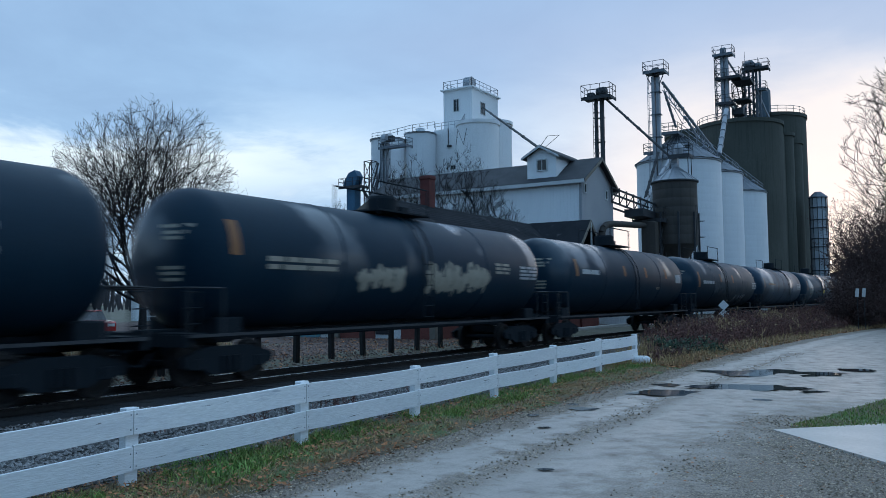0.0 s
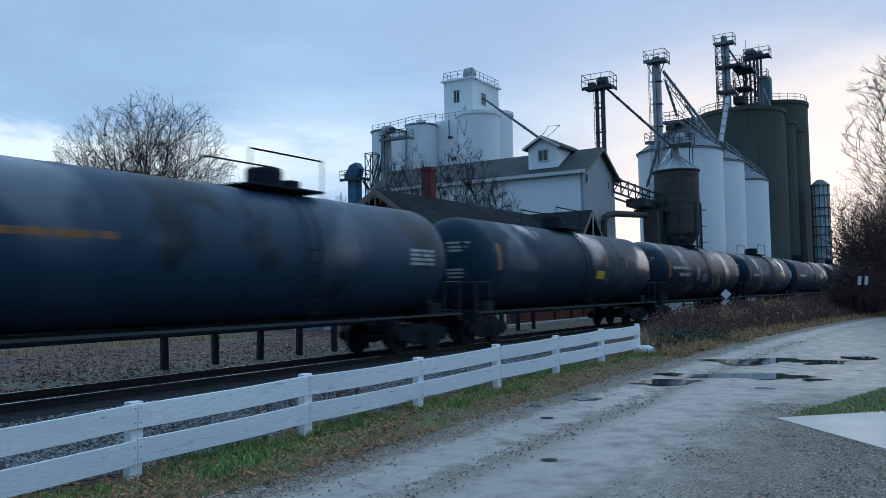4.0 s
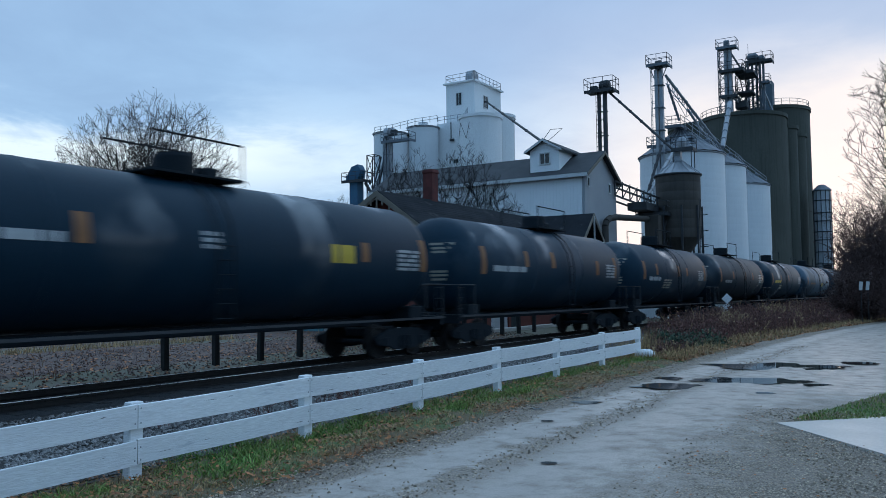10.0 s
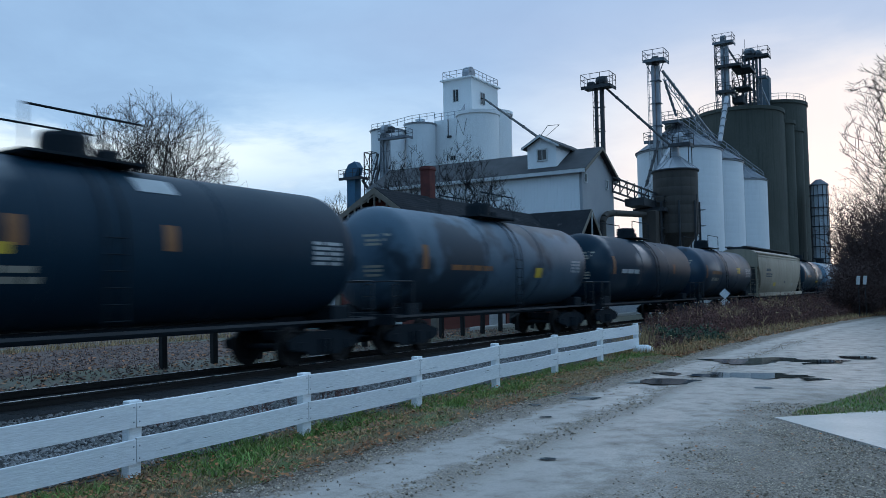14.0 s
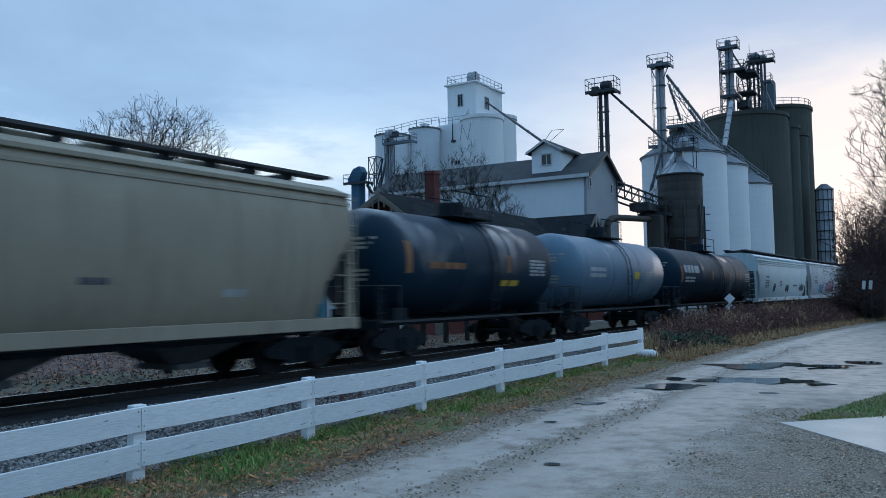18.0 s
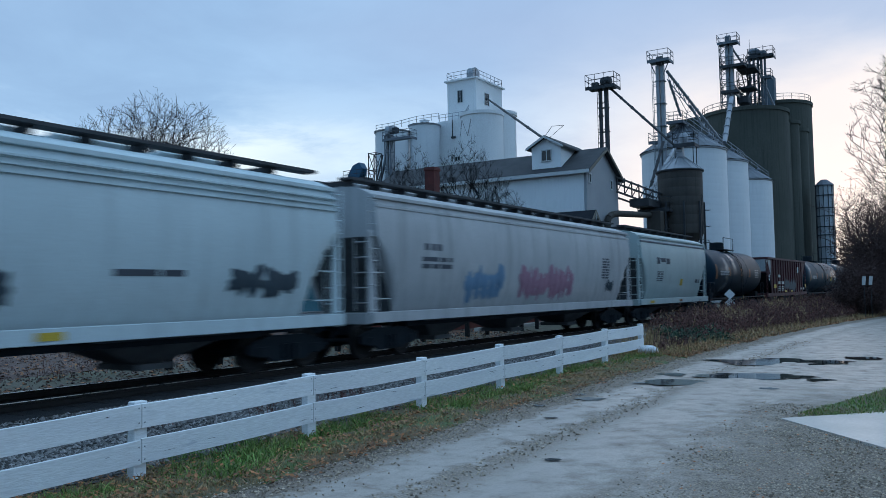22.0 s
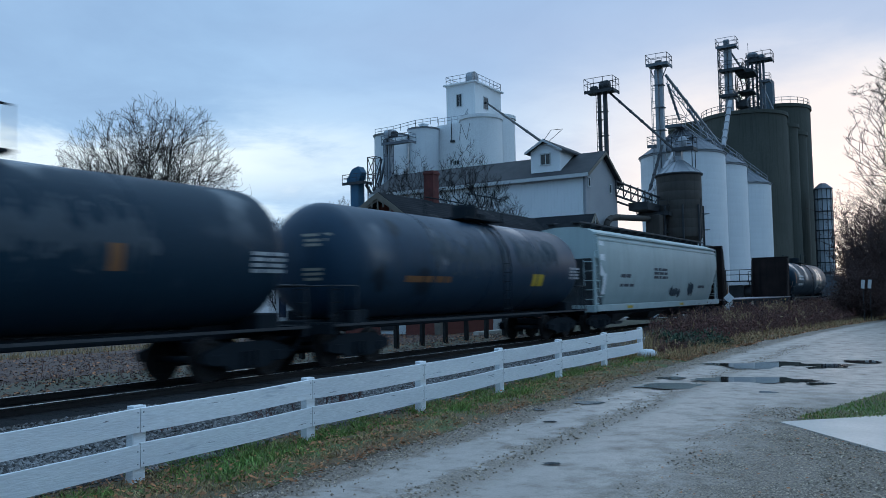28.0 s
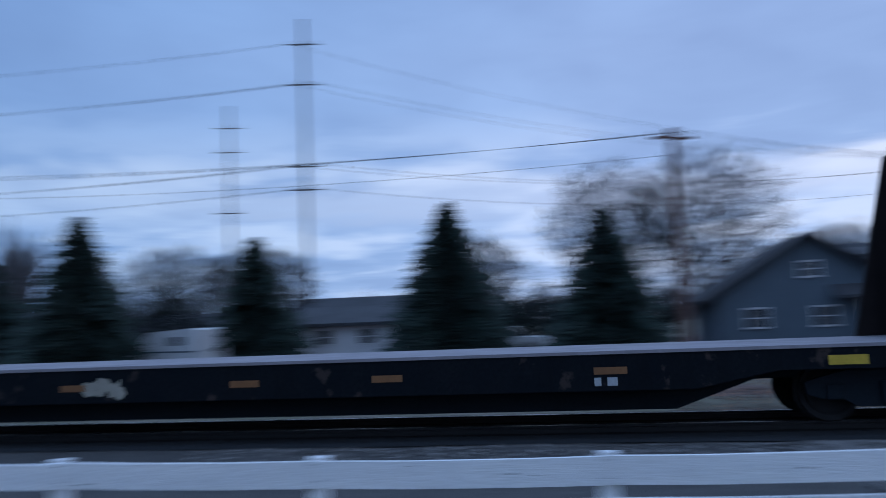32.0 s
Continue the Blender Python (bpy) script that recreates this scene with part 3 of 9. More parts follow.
def build_slab():
    tip, u, v = Vector((-1.76, 10.68)), Vector((0.63, -0.777)), Vector((0.70, 0.714))
    c = [tip, tip + 4.5 * u, tip + 4.5 * u + 4.5 * v, tip + 4.5 * v]
    mb = MB()
    mb.prism([tuple(p) for p in c], "z", 0.0, 0.115)
    solid("pavement", mb, M["slab"], "pale wet concrete slab beside the drive", "pavement", kind="structure")


def blob(cx, cy, rx, ry, seed, turn=0.0, n=40, rough=0.35):
    pts = []
    for i in range(n):
        a = 2 * math.pi * i / n
        r = 1 + rough * noise.noise((math.cos(a) * 1.7 + seed * 3.1, math.sin(a) * 1.7, seed)) + rough * 0.5 * noise.noise((math.cos(a) * 4 + seed, math.sin(a) * 4, seed * 2))
        x, y = rx * r * math.cos(a), ry * r * math.sin(a)
        pts.append((cx + x * math.cos(turn) - y * math.sin(turn), cy + x * math.sin(turn) + y * math.cos(turn)))
    return pts


def build_puddles():
    rows = [(-3.15, 18.8, 1.2, 0.85, 0.33), (-2.2, 19.1, 0.55, 0.36, 0.4), (-2.98, 15.65, 0.95, 0.58, 0.37), (-3.6, 15.4, 0.38, 0.26, 0.3), (-1.85, 15.45, 0.24, 0.16, 0.4), (-4.05, 14.1, 0.60, 0.40, 0.38), (-4.55, 11.52, 0.22, 0.17, 0.4), (-4.45, 15.45, 0.28, 0.27, 0.35),
            (-4.95, 10.55, 0.10, 0.10, 0.4), (-1.6, 20.4, 0.42, 0.36, 0.3), (-4.9, 11.93, 0.09, 0.10, 0.2), (-2.45, 13.9, 0.15, 0.12, 0.3), (-4.35, 9.6, 0.10, 0.05, 0.6), (-3.3, 7.3, 0.09, 0.05, 0.3)]
    for i, (x, y, rx, ry, turn) in enumerate(rows):
        pts = blob(x, y, rx, ry, i + 2, turn, 72, 0.5)
        z = sum(drive_z(px, py) for px, py in pts) / len(pts) + 0.012
        mb = MB()
        mb.add([(px, py, z) for px, py in pts], [tuple(range(len(pts)))])
        solid("puddle", mb, M["water"], "shallow muddy rain puddle on the gravel drive", "puddle", "puddles on the drive")


def build_track():
    # ballast bed
    prof = [(-7.6, -0.36), (-5.4, -0.30), (-4.2, -0.24), (-3.1, -0.24), (-2.0, -0.155), (2.0, -0.155), (2.7, -0.30), (3.6, -0.36)]
    prof = [(-3.4, -0.40), (-2.1, -0.165), (2.0, -0.165), (2.9, -0.27), (4.6, -0.25), (6.6, -0.02), (7.35, 0.02)]
    ys = [-400, -200] + span(-100, -10, 10) + span(-8, 60, 1) + span(65, 130, 5) + [200, 400, 700]
    vs = []
    n = len(prof)
    for y in ys:
        s = track_shift(y)
        for i, (o, z) in enumerate(prof):
            x = TRACK_X + s * (1 if o < 5 else 0) + o
            k = rise(y) if i >= n - 2 else 0
            vs.append((x, y, z + k + 0.03 * noise.noise((x * 1.5, y * 1.5, 0)) * (abs(o) > 1.5)))
    mb = MB()
    mb.add(vs, [(j * n + i, j * n + i + 1, (j + 1) * n + i + 1, (j + 1) * n + i) for j in range(len(ys) - 1) for i in range(n - 1)], True)
    solid("ballast", mb, M["ballast"], "grey crushed stone ballast beside the rails", "ballast", kind="structure")
    # near-black strip over the ties, wider than the rails
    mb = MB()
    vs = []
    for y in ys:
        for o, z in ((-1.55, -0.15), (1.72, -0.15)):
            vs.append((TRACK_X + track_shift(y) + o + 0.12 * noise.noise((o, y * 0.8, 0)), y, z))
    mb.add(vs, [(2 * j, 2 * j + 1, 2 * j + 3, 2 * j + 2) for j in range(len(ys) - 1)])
    solid("track_bed", mb, M["track_bed"], "near-black stone between the ties", "ballast", kind="structure")
    # rails
    for side_x, label in ((0.75, "worn steel rail with a polished head"), (-0.75, "worn steel rail with a polished head")):
        body, head = MB(), MB()
        prof_b = [(-0.075, -0.165), (0.075, -0.165), (0.07, -0.145), (0.012, -0.125), (0.012, -0.045), (0.034, -0.036), (0.034, -0.003), (-0.034, -0.003), (-0.034, -0.036), (-0.012, -0.045), (-0.012, -0.125), (-0.07, -0.145)]
        prof_h = [(-0.032, -0.002), (0.032, -0.002), (0.026, 0.004), (-0.026, 0.004)]
        for mb, prof in ((body, prof_b), (head, prof_h)):
            m = len(prof)
            vs = [(TRACK_X + track_shift(y) + side_x + u, y, w) for y in ys for u, w in prof]
            mb.add(vs, [(j * m + i, j * m + (i + 1) % m, (j + 1) * m + (i + 1) % m, (j + 1) * m + i) for j in range(len(ys) - 1) for i in range(m)])
        rail = solid("rail", body, M["rail"], label, "rail", "rails of the track")
        part("rail_head", head, M["rail_head"], rail, "polished running surface")
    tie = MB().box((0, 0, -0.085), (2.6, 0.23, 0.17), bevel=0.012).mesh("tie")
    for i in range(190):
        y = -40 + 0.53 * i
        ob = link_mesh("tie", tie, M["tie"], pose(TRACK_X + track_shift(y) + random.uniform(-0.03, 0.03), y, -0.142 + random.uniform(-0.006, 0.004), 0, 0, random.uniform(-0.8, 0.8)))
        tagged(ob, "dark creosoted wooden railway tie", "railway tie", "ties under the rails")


def rock_mesh(mb, c, r, rng, flat=0.7):
    vs = []
    for s in ((1, 0, 0), (-1, 0, 0), (0, 1, 0), (0, -1, 0), (0, 0, 1), (0, 0, -1)):
        k = r * rng.uniform(0.6, 1.25)
        vs.append((c[0] + s[0] * k + rng.uniform(-.3, .3) * r, c[1] + s[1] * k + rng.uniform(-.3, .3) * r, c[2] + s[2] * k * flat + rng.uniform(-.2, .2) * r))
    mb.add(vs, [(0, 2, 4), (2, 1, 4), (1, 3, 4), (3, 0, 4), (2, 0, 5), (1, 2, 5), (3, 1, 5), (0, 3, 5)])


def ballast_z(x, y):
    o = x - TRACK_X - track_shift(y) * (1 if x < -9.2 else 0)
    pts = [(-3.4, -0.40), (-2.1, -0.165), (2.0, -0.165), (2.9, -0.27), (4.6, -0.25), (6.6, -0.02), (7.35, 0.02)]
    for (a, za), (b, zb) in zip(pts, pts[1:]):
        if a <= o <= b:
            return za + (zb - za) * (o - a) / (b - a) + (rise(y) if o > 6 else 0)
    return ground_z(x, y)


def build_stones():
    rng = random.Random(5)
    mb, lot = MB(), MB()
    for i in range(34000):
        y = 3.2 + 27 * rng.random() ** 1.6
        x = -6.9 - 5.4 * rng.random() ** 1.15
        rock_mesh(mb, (x, y, ballast_z(x, y) + 0.012), rng.uniform(0.022, 0.048), rng)
    for i in range(3500):
        y = rng.uniform(-6, 30)
        x = TRACK_X + rng.choice((-1, 1)) * rng.uniform(1.85, 2.6) + track_shift(y)
        rock_mesh(mb, (x, y, ballast_z(x, y) + 0.01), rng.uniform(0.025, 0.055), rng)
    solid("ballast_stones", mb, M["stone"], "loose grey crushed stones of the track ballast", "ballast", kind="stuff")
    mb = MB()
    for i in range(14000):
        y = 4.2 + 8 * rng.random() ** 1.3
        x = rng.uniform(-2.6, 0.2)
        if rng.random() > smooth01(-2.5, -1.8, x):
            continue
        rock_mesh(mb, (x, y, ground_z(x, y) + 0.032), rng.uniform(0.005, 0.016), rng)
    for i in range(5200):
        y = 4.2 + 22 * rng.random() ** 1.5
        x = road_left(y) + abs(rng.gauss(0, 0.35)) - 0.1
        if i % 4 == 0:
            x = -3.75 + rng.gauss(0, 0.13) + 0.0026 * max(y - 17, 0) ** 2
        rock_mesh(mb, (x, y, ground_z(x, y) + 0.022), rng.uniform(0.006, 0.02), rng)
    for i in range(9000):
        y = 2 + 34 * rng.random()
        x = -16.7 - 9 * rng.random() ** 1.5
        rock_mesh(lot, (x, y, ground_z(x, y) + 0.015), rng.uniform(0.02, 0.05), rng)
    solid("lot_stones", lot, M["lot_stone"], "loose brown-grey stones on the gravel lot", "gravel", kind="stuff")
    solid("gravel_stones", mb, M["gravel"], "small loose gravel stones lying on the drive", "gravel", kind="stuff")


# ---- white board fence ----


def fence_xy(k):
    s = 5.1 + 2.44 * k
    return -6.68 + 0.0157 * s, s


def build_fence():
    rng = random.Random(3)
    tops = {-2: 0.65, -1: 0.685, 0: 0.735, 1: 0.775, 2: 0.785, 3: 0.825, 4: 0.84, 5: 0.86, 6: 0.87}
    fence = thing("board_fence", "low white-painted two-rail board fence beside the drive", "fence")
    first, last = -5, 6

    def top(k):
        return tops.get(k, 0.63)

    for k in range(first, last + 1):
        x, y = fence_xy(k)
        mb = MB()
        h = top(k)
        base = ground_z(x, y) - 0.12
        mb.box((0, 0, (h + base) / 2), (0.10, 0.155, h - base), bevel=0.008)
        part("post", mb, M["white_board"], fence, m=pose(x - 0.065, y, 0, rng.uniform(-1.2, 1.2), rng.uniform(-1, 1), rng.uniform(-3, 3)))
    for k in range(first, last, 1):
        (x0, y0), (x1, y1) = fence_xy(k), fence_xy(k + 1)
        for off, wide in ((-0.145, 0.235), (-0.475, 0.235)):
            a, b = top(k) + off + rng.uniform(-0.008, 0.008), top(k + 1) + off + rng.uniform(-0.008, 0.008)
            mb = MB()
            g = 0.005
            n = 6
            vs = []
            for i in range(n + 1):
                u = i / n
                y = y0 + g + (y1 - y0 - 2 * g) * u
                x = x0 + (x1 - x0) * u
                z = a + (b - a) * u - 0.012 * math.sin(math.pi * u)
                w = wide / 2
                wob = 0.004 * noise.noise((y * 2.1, off * 9, 3))
                for px, pz in ((0, -w + wob), (0.026, -w + 0.004 + wob), (0.026, w - 0.004 + wob), (0, w + wob)):
                    vs.append((x + px - 0.012, y, z + pz))
            fs = [(j * 4 + i, j * 4 + (i + 1) % 4, (j + 1) * 4 + (i + 1) % 4, (j + 1) * 4 + i) for j in range(n) for i in range(4)] + [(0, 1, 2, 3)[::-1], tuple(n * 4 + i for i in range(4))]
            mb.add(vs, fs)
            part("board", mb, M["white_board"], fence)
    # weather cracks along the grain
    for k in range(first, last):
        (x0, y0), (x1, y1) = fence_xy(k), fence_xy(k + 1)
        for n in range(5):
            u, off = rng.uniform(0.05, 0.9), rng.choice((-0.145, -0.475)) + rng.uniform(-0.08, 0.08)
            ln = rng.uniform(0.06, 0.3) / 2.44
            za = top(k) + (top(k + 1) - top(k)) * u + off
            zb = za + (top(k + 1) - top(k)) * ln + rng.uniform(-0.012, 0.012)
            pa, pb = (x0 + (x1 - x0) * u + 0.0148, y0 + (y1 - y0) * u), (x0 + (x1 - x0) * (u + ln) + 0.0148, y0 + (y1 - y0) * (u + ln))
            h = rng.uniform(0.0015, 0.0055)
            crack = MB().add([(pa[0], pa[1], za), ((pa[0] + pb[0]) / 2, (pa[1] + pb[1]) / 2, (za + zb) / 2 - h), (pb[0], pb[1], zb), ((pa[0] + pb[0]) / 2, (pa[1] + pb[1]) / 2, (za + zb) / 2 + h)], [(0, 1, 2, 3)])
            part("crack", crack, M["dark_steel"], fence)
    nail = MB().lathe([(0.0, 0.006), (0.007, 0.004), (0.009, 0.0)], axis="x", n=6).mesh("bolt")
    for k in range(first, last + 1):
        x, y = fence_xy(k)
        for dy in (-0.03, 0.035):
            for dz in (-0.06, -0.2, -0.43, -0.55):
                part("bolt", nail, M["galv"], fence, m=pose(x + 0.014, y + dy, top(k) + dz))


build_ground()
build_drive()
build_slab()
build_puddles()
build_track()
build_fence()

# ---- the train ----
CARS = []
MESHES = {}


def cached(key, make):
    if key not in MESHES:
        MESHES[key] = make().mesh(key[0] if isinstance(key, tuple) else key)
    return MESHES[key]


def wheel_mesh():
    return MB().lathe([(0.0, 0.075), (0.10, 0.085), (0.12, 0.05), (0.34, 0.035), (0.38, 0.07), (0.455, 0.07), (0.46, -0.05), (0.50, -0.058), (0.50, -0.075), (0.36, -0.075), (0.33, -0.02), (0.1, -0.02), (0.09, -0.10), (0.0, -0.10)], axis="x", n=24, smooth=False)


def truck_frame_mesh():
    mb = MB()
    prof = [(-1.30, 0.62), (-1.28, 0.44), (-1.05, 0.36), (-0.90, 0.44), (-0.55, 0.24), (0.55, 0.24), (0.90, 0.44), (1.05, 0.36), (1.28, 0.44), (1.30, 0.62), (1.05, 0.70), (0.55, 0.82), (-0.55, 0.82), (-1.05, 0.70)]
    for sx in (-1, 1):
        mb.prism(prof, "x", sx * 0.98, sx * 1.10)
        for y in (-0.88, 0.88):
            mb.box((sx * 1.06, y, 0.47), (0.16, 0.26, 0.24), bevel=0.02)
        for y in (-0.18, 0, 0.18):
            mb.tube((sx * 1.12, y, 0.30), (sx * 1.12, y, 0.62), 0.065, n=8)
    mb.box((0, 0, 0.68), (2.1, 0.34, 0.24), bevel=0.02)
    for y in (-0.88, 0.88):
        mb.tube((-1.0, y, 0.46), (1.0, y, 0.46), 0.075, n=8)
    return mb


def add_trucks(car, ys):
    for y in ys:
        tr = part("truck", cached("truck", truck_frame_mesh), M["car_frame"], car, m=pose(0, y, 0))
        for wy in (-0.88, 0.88):
            for sx in (-1, 1):
                part("wheel", cached("wheel", wheel_mesh), M["wheel"], tr, m=pose(sx * 0.755, wy, 0.46, 0, 0, 0 if sx > 0 else 180))


def coupler_mesh():
    mb = MB()
    mb.box((0, 0.45, 0.86), (0.14, 0.9, 0.18), bevel=0.02)
    mb.box((0.06, 0.02, 0.86), (0.30, 0.22, 0.30), bevel=0.04)
    mb.path([(0.35, 0.55, 0.75), (0.38, 0.2, 0.45), (0.36, 0.0, 0.5)], 0.03)
    return mb


def add_couplers(car, length):
    part("coupler", cached("coupler", coupler_mesh), M["car_frame"], car)
    part("coupler", cached("coupler", coupler_mesh), M["car_frame"], car, m=pose(0, length, 0, 0, 0, 180))


R_TANK, Z_TANK = 1.57, 2.73


def head_profile(a):
    return [(0.0, a), (0.47, a + 0.02), (0.90, a + 0.10), (1.21, a + 0.24), (1.43, a + 0.42), (1.54, a + 0.62), (R_TANK, a + 0.80)]


def head_bars(a):
    """Small stencilled rows on the tank's leading head."""
    mb = MB()
    prof = head_profile(a)

    def front(x, z):
        r = math.hypot(x, z - Z_TANK)
        for (r0, y0), (r1, y1) in zip(prof, prof[1:]):
            if r0 <= r <= r1:
                return y0 + (y1 - y0) * (r - r0) / (r1 - r0) - 0.012
        return a
    for x0, x1, z in ((0.1, 0.95, 3.34), (0.2, 0.85, 3.20), (0.2, 0.7, 3.08), (0.15, 0.75, 2.45), (0.15, 0.75, 2.33), (0.2, 0.7, 2.2)):
        vs = [(x, front(x, z + dz), z + dz) for dz in (0, 0.07) for x in (x0, (x0 + x1) / 2, x1)]
        mb.add(vs, [(0, 1, 4, 3), (1, 2, 5, 4)])
    return mb


def tank_mesh(a, b):
    prof = head_profile(a)
    end = [(r, a + b - y) for r, y in prof[::-1]]
    return MB().lathe(prof + end, (0, 0, Z_TANK), "y", 48)


def seam_mesh(r):
    """A raised weld band round the tank."""
    return MB().lathe([(r, -0.05), (r + 0.012, -0.035), (r + 0.012, 0.035), (r, 0.05)], (0, 0, Z_TANK), "y", 48, False)


def tank_patch(mb, y0, y1, z0, z1, lift=0.008, r=R_TANK):
    n = 4
    vs = []
    for i in range(n + 1):
        z = z0 + (z1 - z0) * i / n
        dz = max(min(z - Z_TANK, r * 0.98), -r * 0.98)
        a = math.asin(dz / r)
        for y in (y0, y1):
            vs.append(((r + lift) * math.cos(a), y, Z_TANK + (r + lift) * math.sin(a)))
    mb.add(vs, [(2 * i, 2 * i + 1, 2 * i + 3, 2 * i + 2) for i in range(n)], True)


def spray_blob(mb, cy, cz, ry, rz, seed, r=R_TANK, flat=None):
    pts = blob(cy, cz, ry, rz, seed, 0, 26, 0.7)
    vs = []
    for y, z in pts:
        if flat is not None:
            vs.append((flat(z), y, z))
        else:
            a = math.asin(max(-0.98, min(0.98, (z - Z_TANK) / r)))
            vs.append(((r + 0.006) * math.cos(a), y, Z_TANK + (r + 0.006) * math.sin(a)))
    c = (max(v[0] for v in vs), cy, cz)
    mb.add([c] + vs, [(0, 1 + i, 1 + (i + 1) % len(vs)) for i in range(len(vs))], True)


def tank_frame_mesh(length, ends):
    mb = MB()
    for e in ends:
        mb.box((0, e + 1.2, 1.02), (0.55, 2.4, 0.34), bevel=0.02)
        mb.box((0, e + 1.45, 1.22), (2.3, 0.7, 0.42), bevel=0.03)
        mb.box((0, (0.75 if e < 2 else length - 0.75), 1.08), (2.9, 0.5, 0.10))
        mb.box((0, (0.5 if e < 2 else length - 0.5), 0.98), (2.9, 0.12, 0.24))
    return mb


def tank_rail_mesh(length):
    mb = MB()
    for sx in (-1, 1):
        mb.box((sx * 1.53, length / 2, 1.08), (0.05, length - 1.0, 0.06))
        for e in (0.5, 1.4, length - 1.4, length - 0.5):
            mb.tube((sx * 1.47, e, 1.05), (sx * 1.47, e, 2.05), 0.02, n=5)
        mb.path([(sx * 1.47, 0.5, 2.05), (sx * 1.47, 1.4, 2.05)], 0.02, 5)
        mb.path([(sx * 1.47, length - 0.5, 2.05), (sx * 1.47, length - 1.4, 2.05)], 0.02, 5)
    for e in (0.5, length - 0.5):
        mb.path([(-1.47, e, 2.05), (1.47, e, 2.05)], 0.02, 5)
    return mb


def ladder_mesh(z0, z1, x):
    mb = MB()
    for y in (-0.2, 0.2):
        mb.path([(x, y, z0), (x, y, z1)], 0.02, 5)
    k = int((z1 - z0) / 0.32)
    for i in range(1, k + 1):
        mb.path([(x, -0.2, z0 + i * 0.32), (x, 0.2, z0 + i * 0.32)], 0.014, 5)
    return mb


def side_ladder_mesh():
    mb = MB()
    for y in (-0.22, 0.22):
        pts = [(R_TANK + 0.06, y, 1.15)] + [((R_TANK + 0.09) * math.cos(a), y, Z_TANK + (R_TANK + 0.09) * math.sin(a)) for a in (0, 0.35, 0.7, 1.0, 1.25)]
        mb.path(pts, 0.02, 5)
    for i in range(6):
        z = 1.3 + 0.3 * i
        mb.path([(R_TANK + 0.07, -0.22, z), (R_TANK + 0.07, 0.22, z)], 0.014, 5)
    return mb


def platform_mesh():
    mb = MB()
    mb.box((0, 0, 4.33), (1.7, 2.6, 0.05))
    for sx in (-0.8, 0.8):
        for y in (-1.25, 1.25):
            mb.tube((sx, y, 4.2), (sx, y, 5.15), 0.022, n=5)
        mb.path([(sx, -1.25, 5.13), (sx, 1.25, 5.13)], 0.024, 5)
    return mb


def valve_mesh():
    return MB().lathe([(0.46, 4.2), (0.46, 4.78), (0.43, 4.86), (0.0, 4.9)], n=20, smooth=False).box((0, 0.95, 4.5), (0.35, 0.45, 0.34), bevel=0.04)


def bars(mb, y0, y1, z0, z1, rows, place):
    """Rows of broken bars that stand for lettering."""
    rng = random.Random(int(y0 * 31 + z0 * 77))
    h = (z1 - z0) / rows
    for i in range(rows):
        y = y0
        while y < y1 - 0.05:
            w = min(rng.uniform(0.25, 0.7) * min(1.4, (y1 - y0)), y1 - y)
            place(mb, y, y + w, z0 + i * h + h * 0.18, z0 + i * h + h * 0.82)
            y += w + rng.uniform(0.06, 0.12)


def add_marks(car, marks, length, place, flat=None):
    """marks: (kind, y from the leading end, width, z, height) on the side that faces the drive."""
    for kind, y, w, z, h in marks:
        mb = MB()
        if kind in ("white", "tan", "dark", "yellowtext", "orangetext"):
            bars(mb, y, y + w, z, z + h, max(1, round(h / (0.115 if w < 1.5 and h >= 0.4 else 0.22))), place)
            mat = {"white": "white_mark", "tan": "tan_mark", "dark": "dark_mark", "yellowtext": "yellow_mark", "orangetext": "orange_mark"}[kind]
            tagged(part("stencil", mb, M[mat], car, "rows of small stencilled marks"), kind="stuff")
        elif kind in ("orange", "yellow", "panel", "bluepanel", "bright"):
            place(mb, y, y + w, z, z + h)
            mat = {"orange": "orange_mark", "yellow": "yellow_mark", "panel": "white_mark", "bluepanel": "dark_mark", "bright": "siding_white"}[kind]
            part("reflector" if kind in ("orange", "yellow") else "panel", mb, M[mat], car, "faded orange reflective strip" if kind == "orange" else "yellow warning placard" if kind == "yellow" else "plain painted panel")
        else:
            rng = random.Random(int(y * 13 + z * 7))
            for i in range(max(3, int(w / 0.45))):
                spray_blob(mb, y + w * (i + 0.5) / max(3, int(w / 0.45)), z + h / 2 + rng.uniform(-0.12, 0.12) * h, w / max(3, int(w / 0.45)) * 0.62, h * rng.uniform(0.32, 0.5), i + int(y) + 3, flat=flat)
            part("spray_painting", mb, M[{"pink": "pink_spray", "blue": "blue_spray", "smoke": "smoke_spray", "beige": "tan_mark"}[kind]], car, "blurred spray-painted letters")["kind"] = "stuff"


COLOUR = {"black_tank": "black", "worn_black_tank": "grimy black", "brown_tank": "brown-black", "slate_tank": "slate grey", "blue_grey_tank": "blue-grey", "dull_blue_tank": "dull dark blue", "sprayed_tank": "blue-grey spray-painted"}


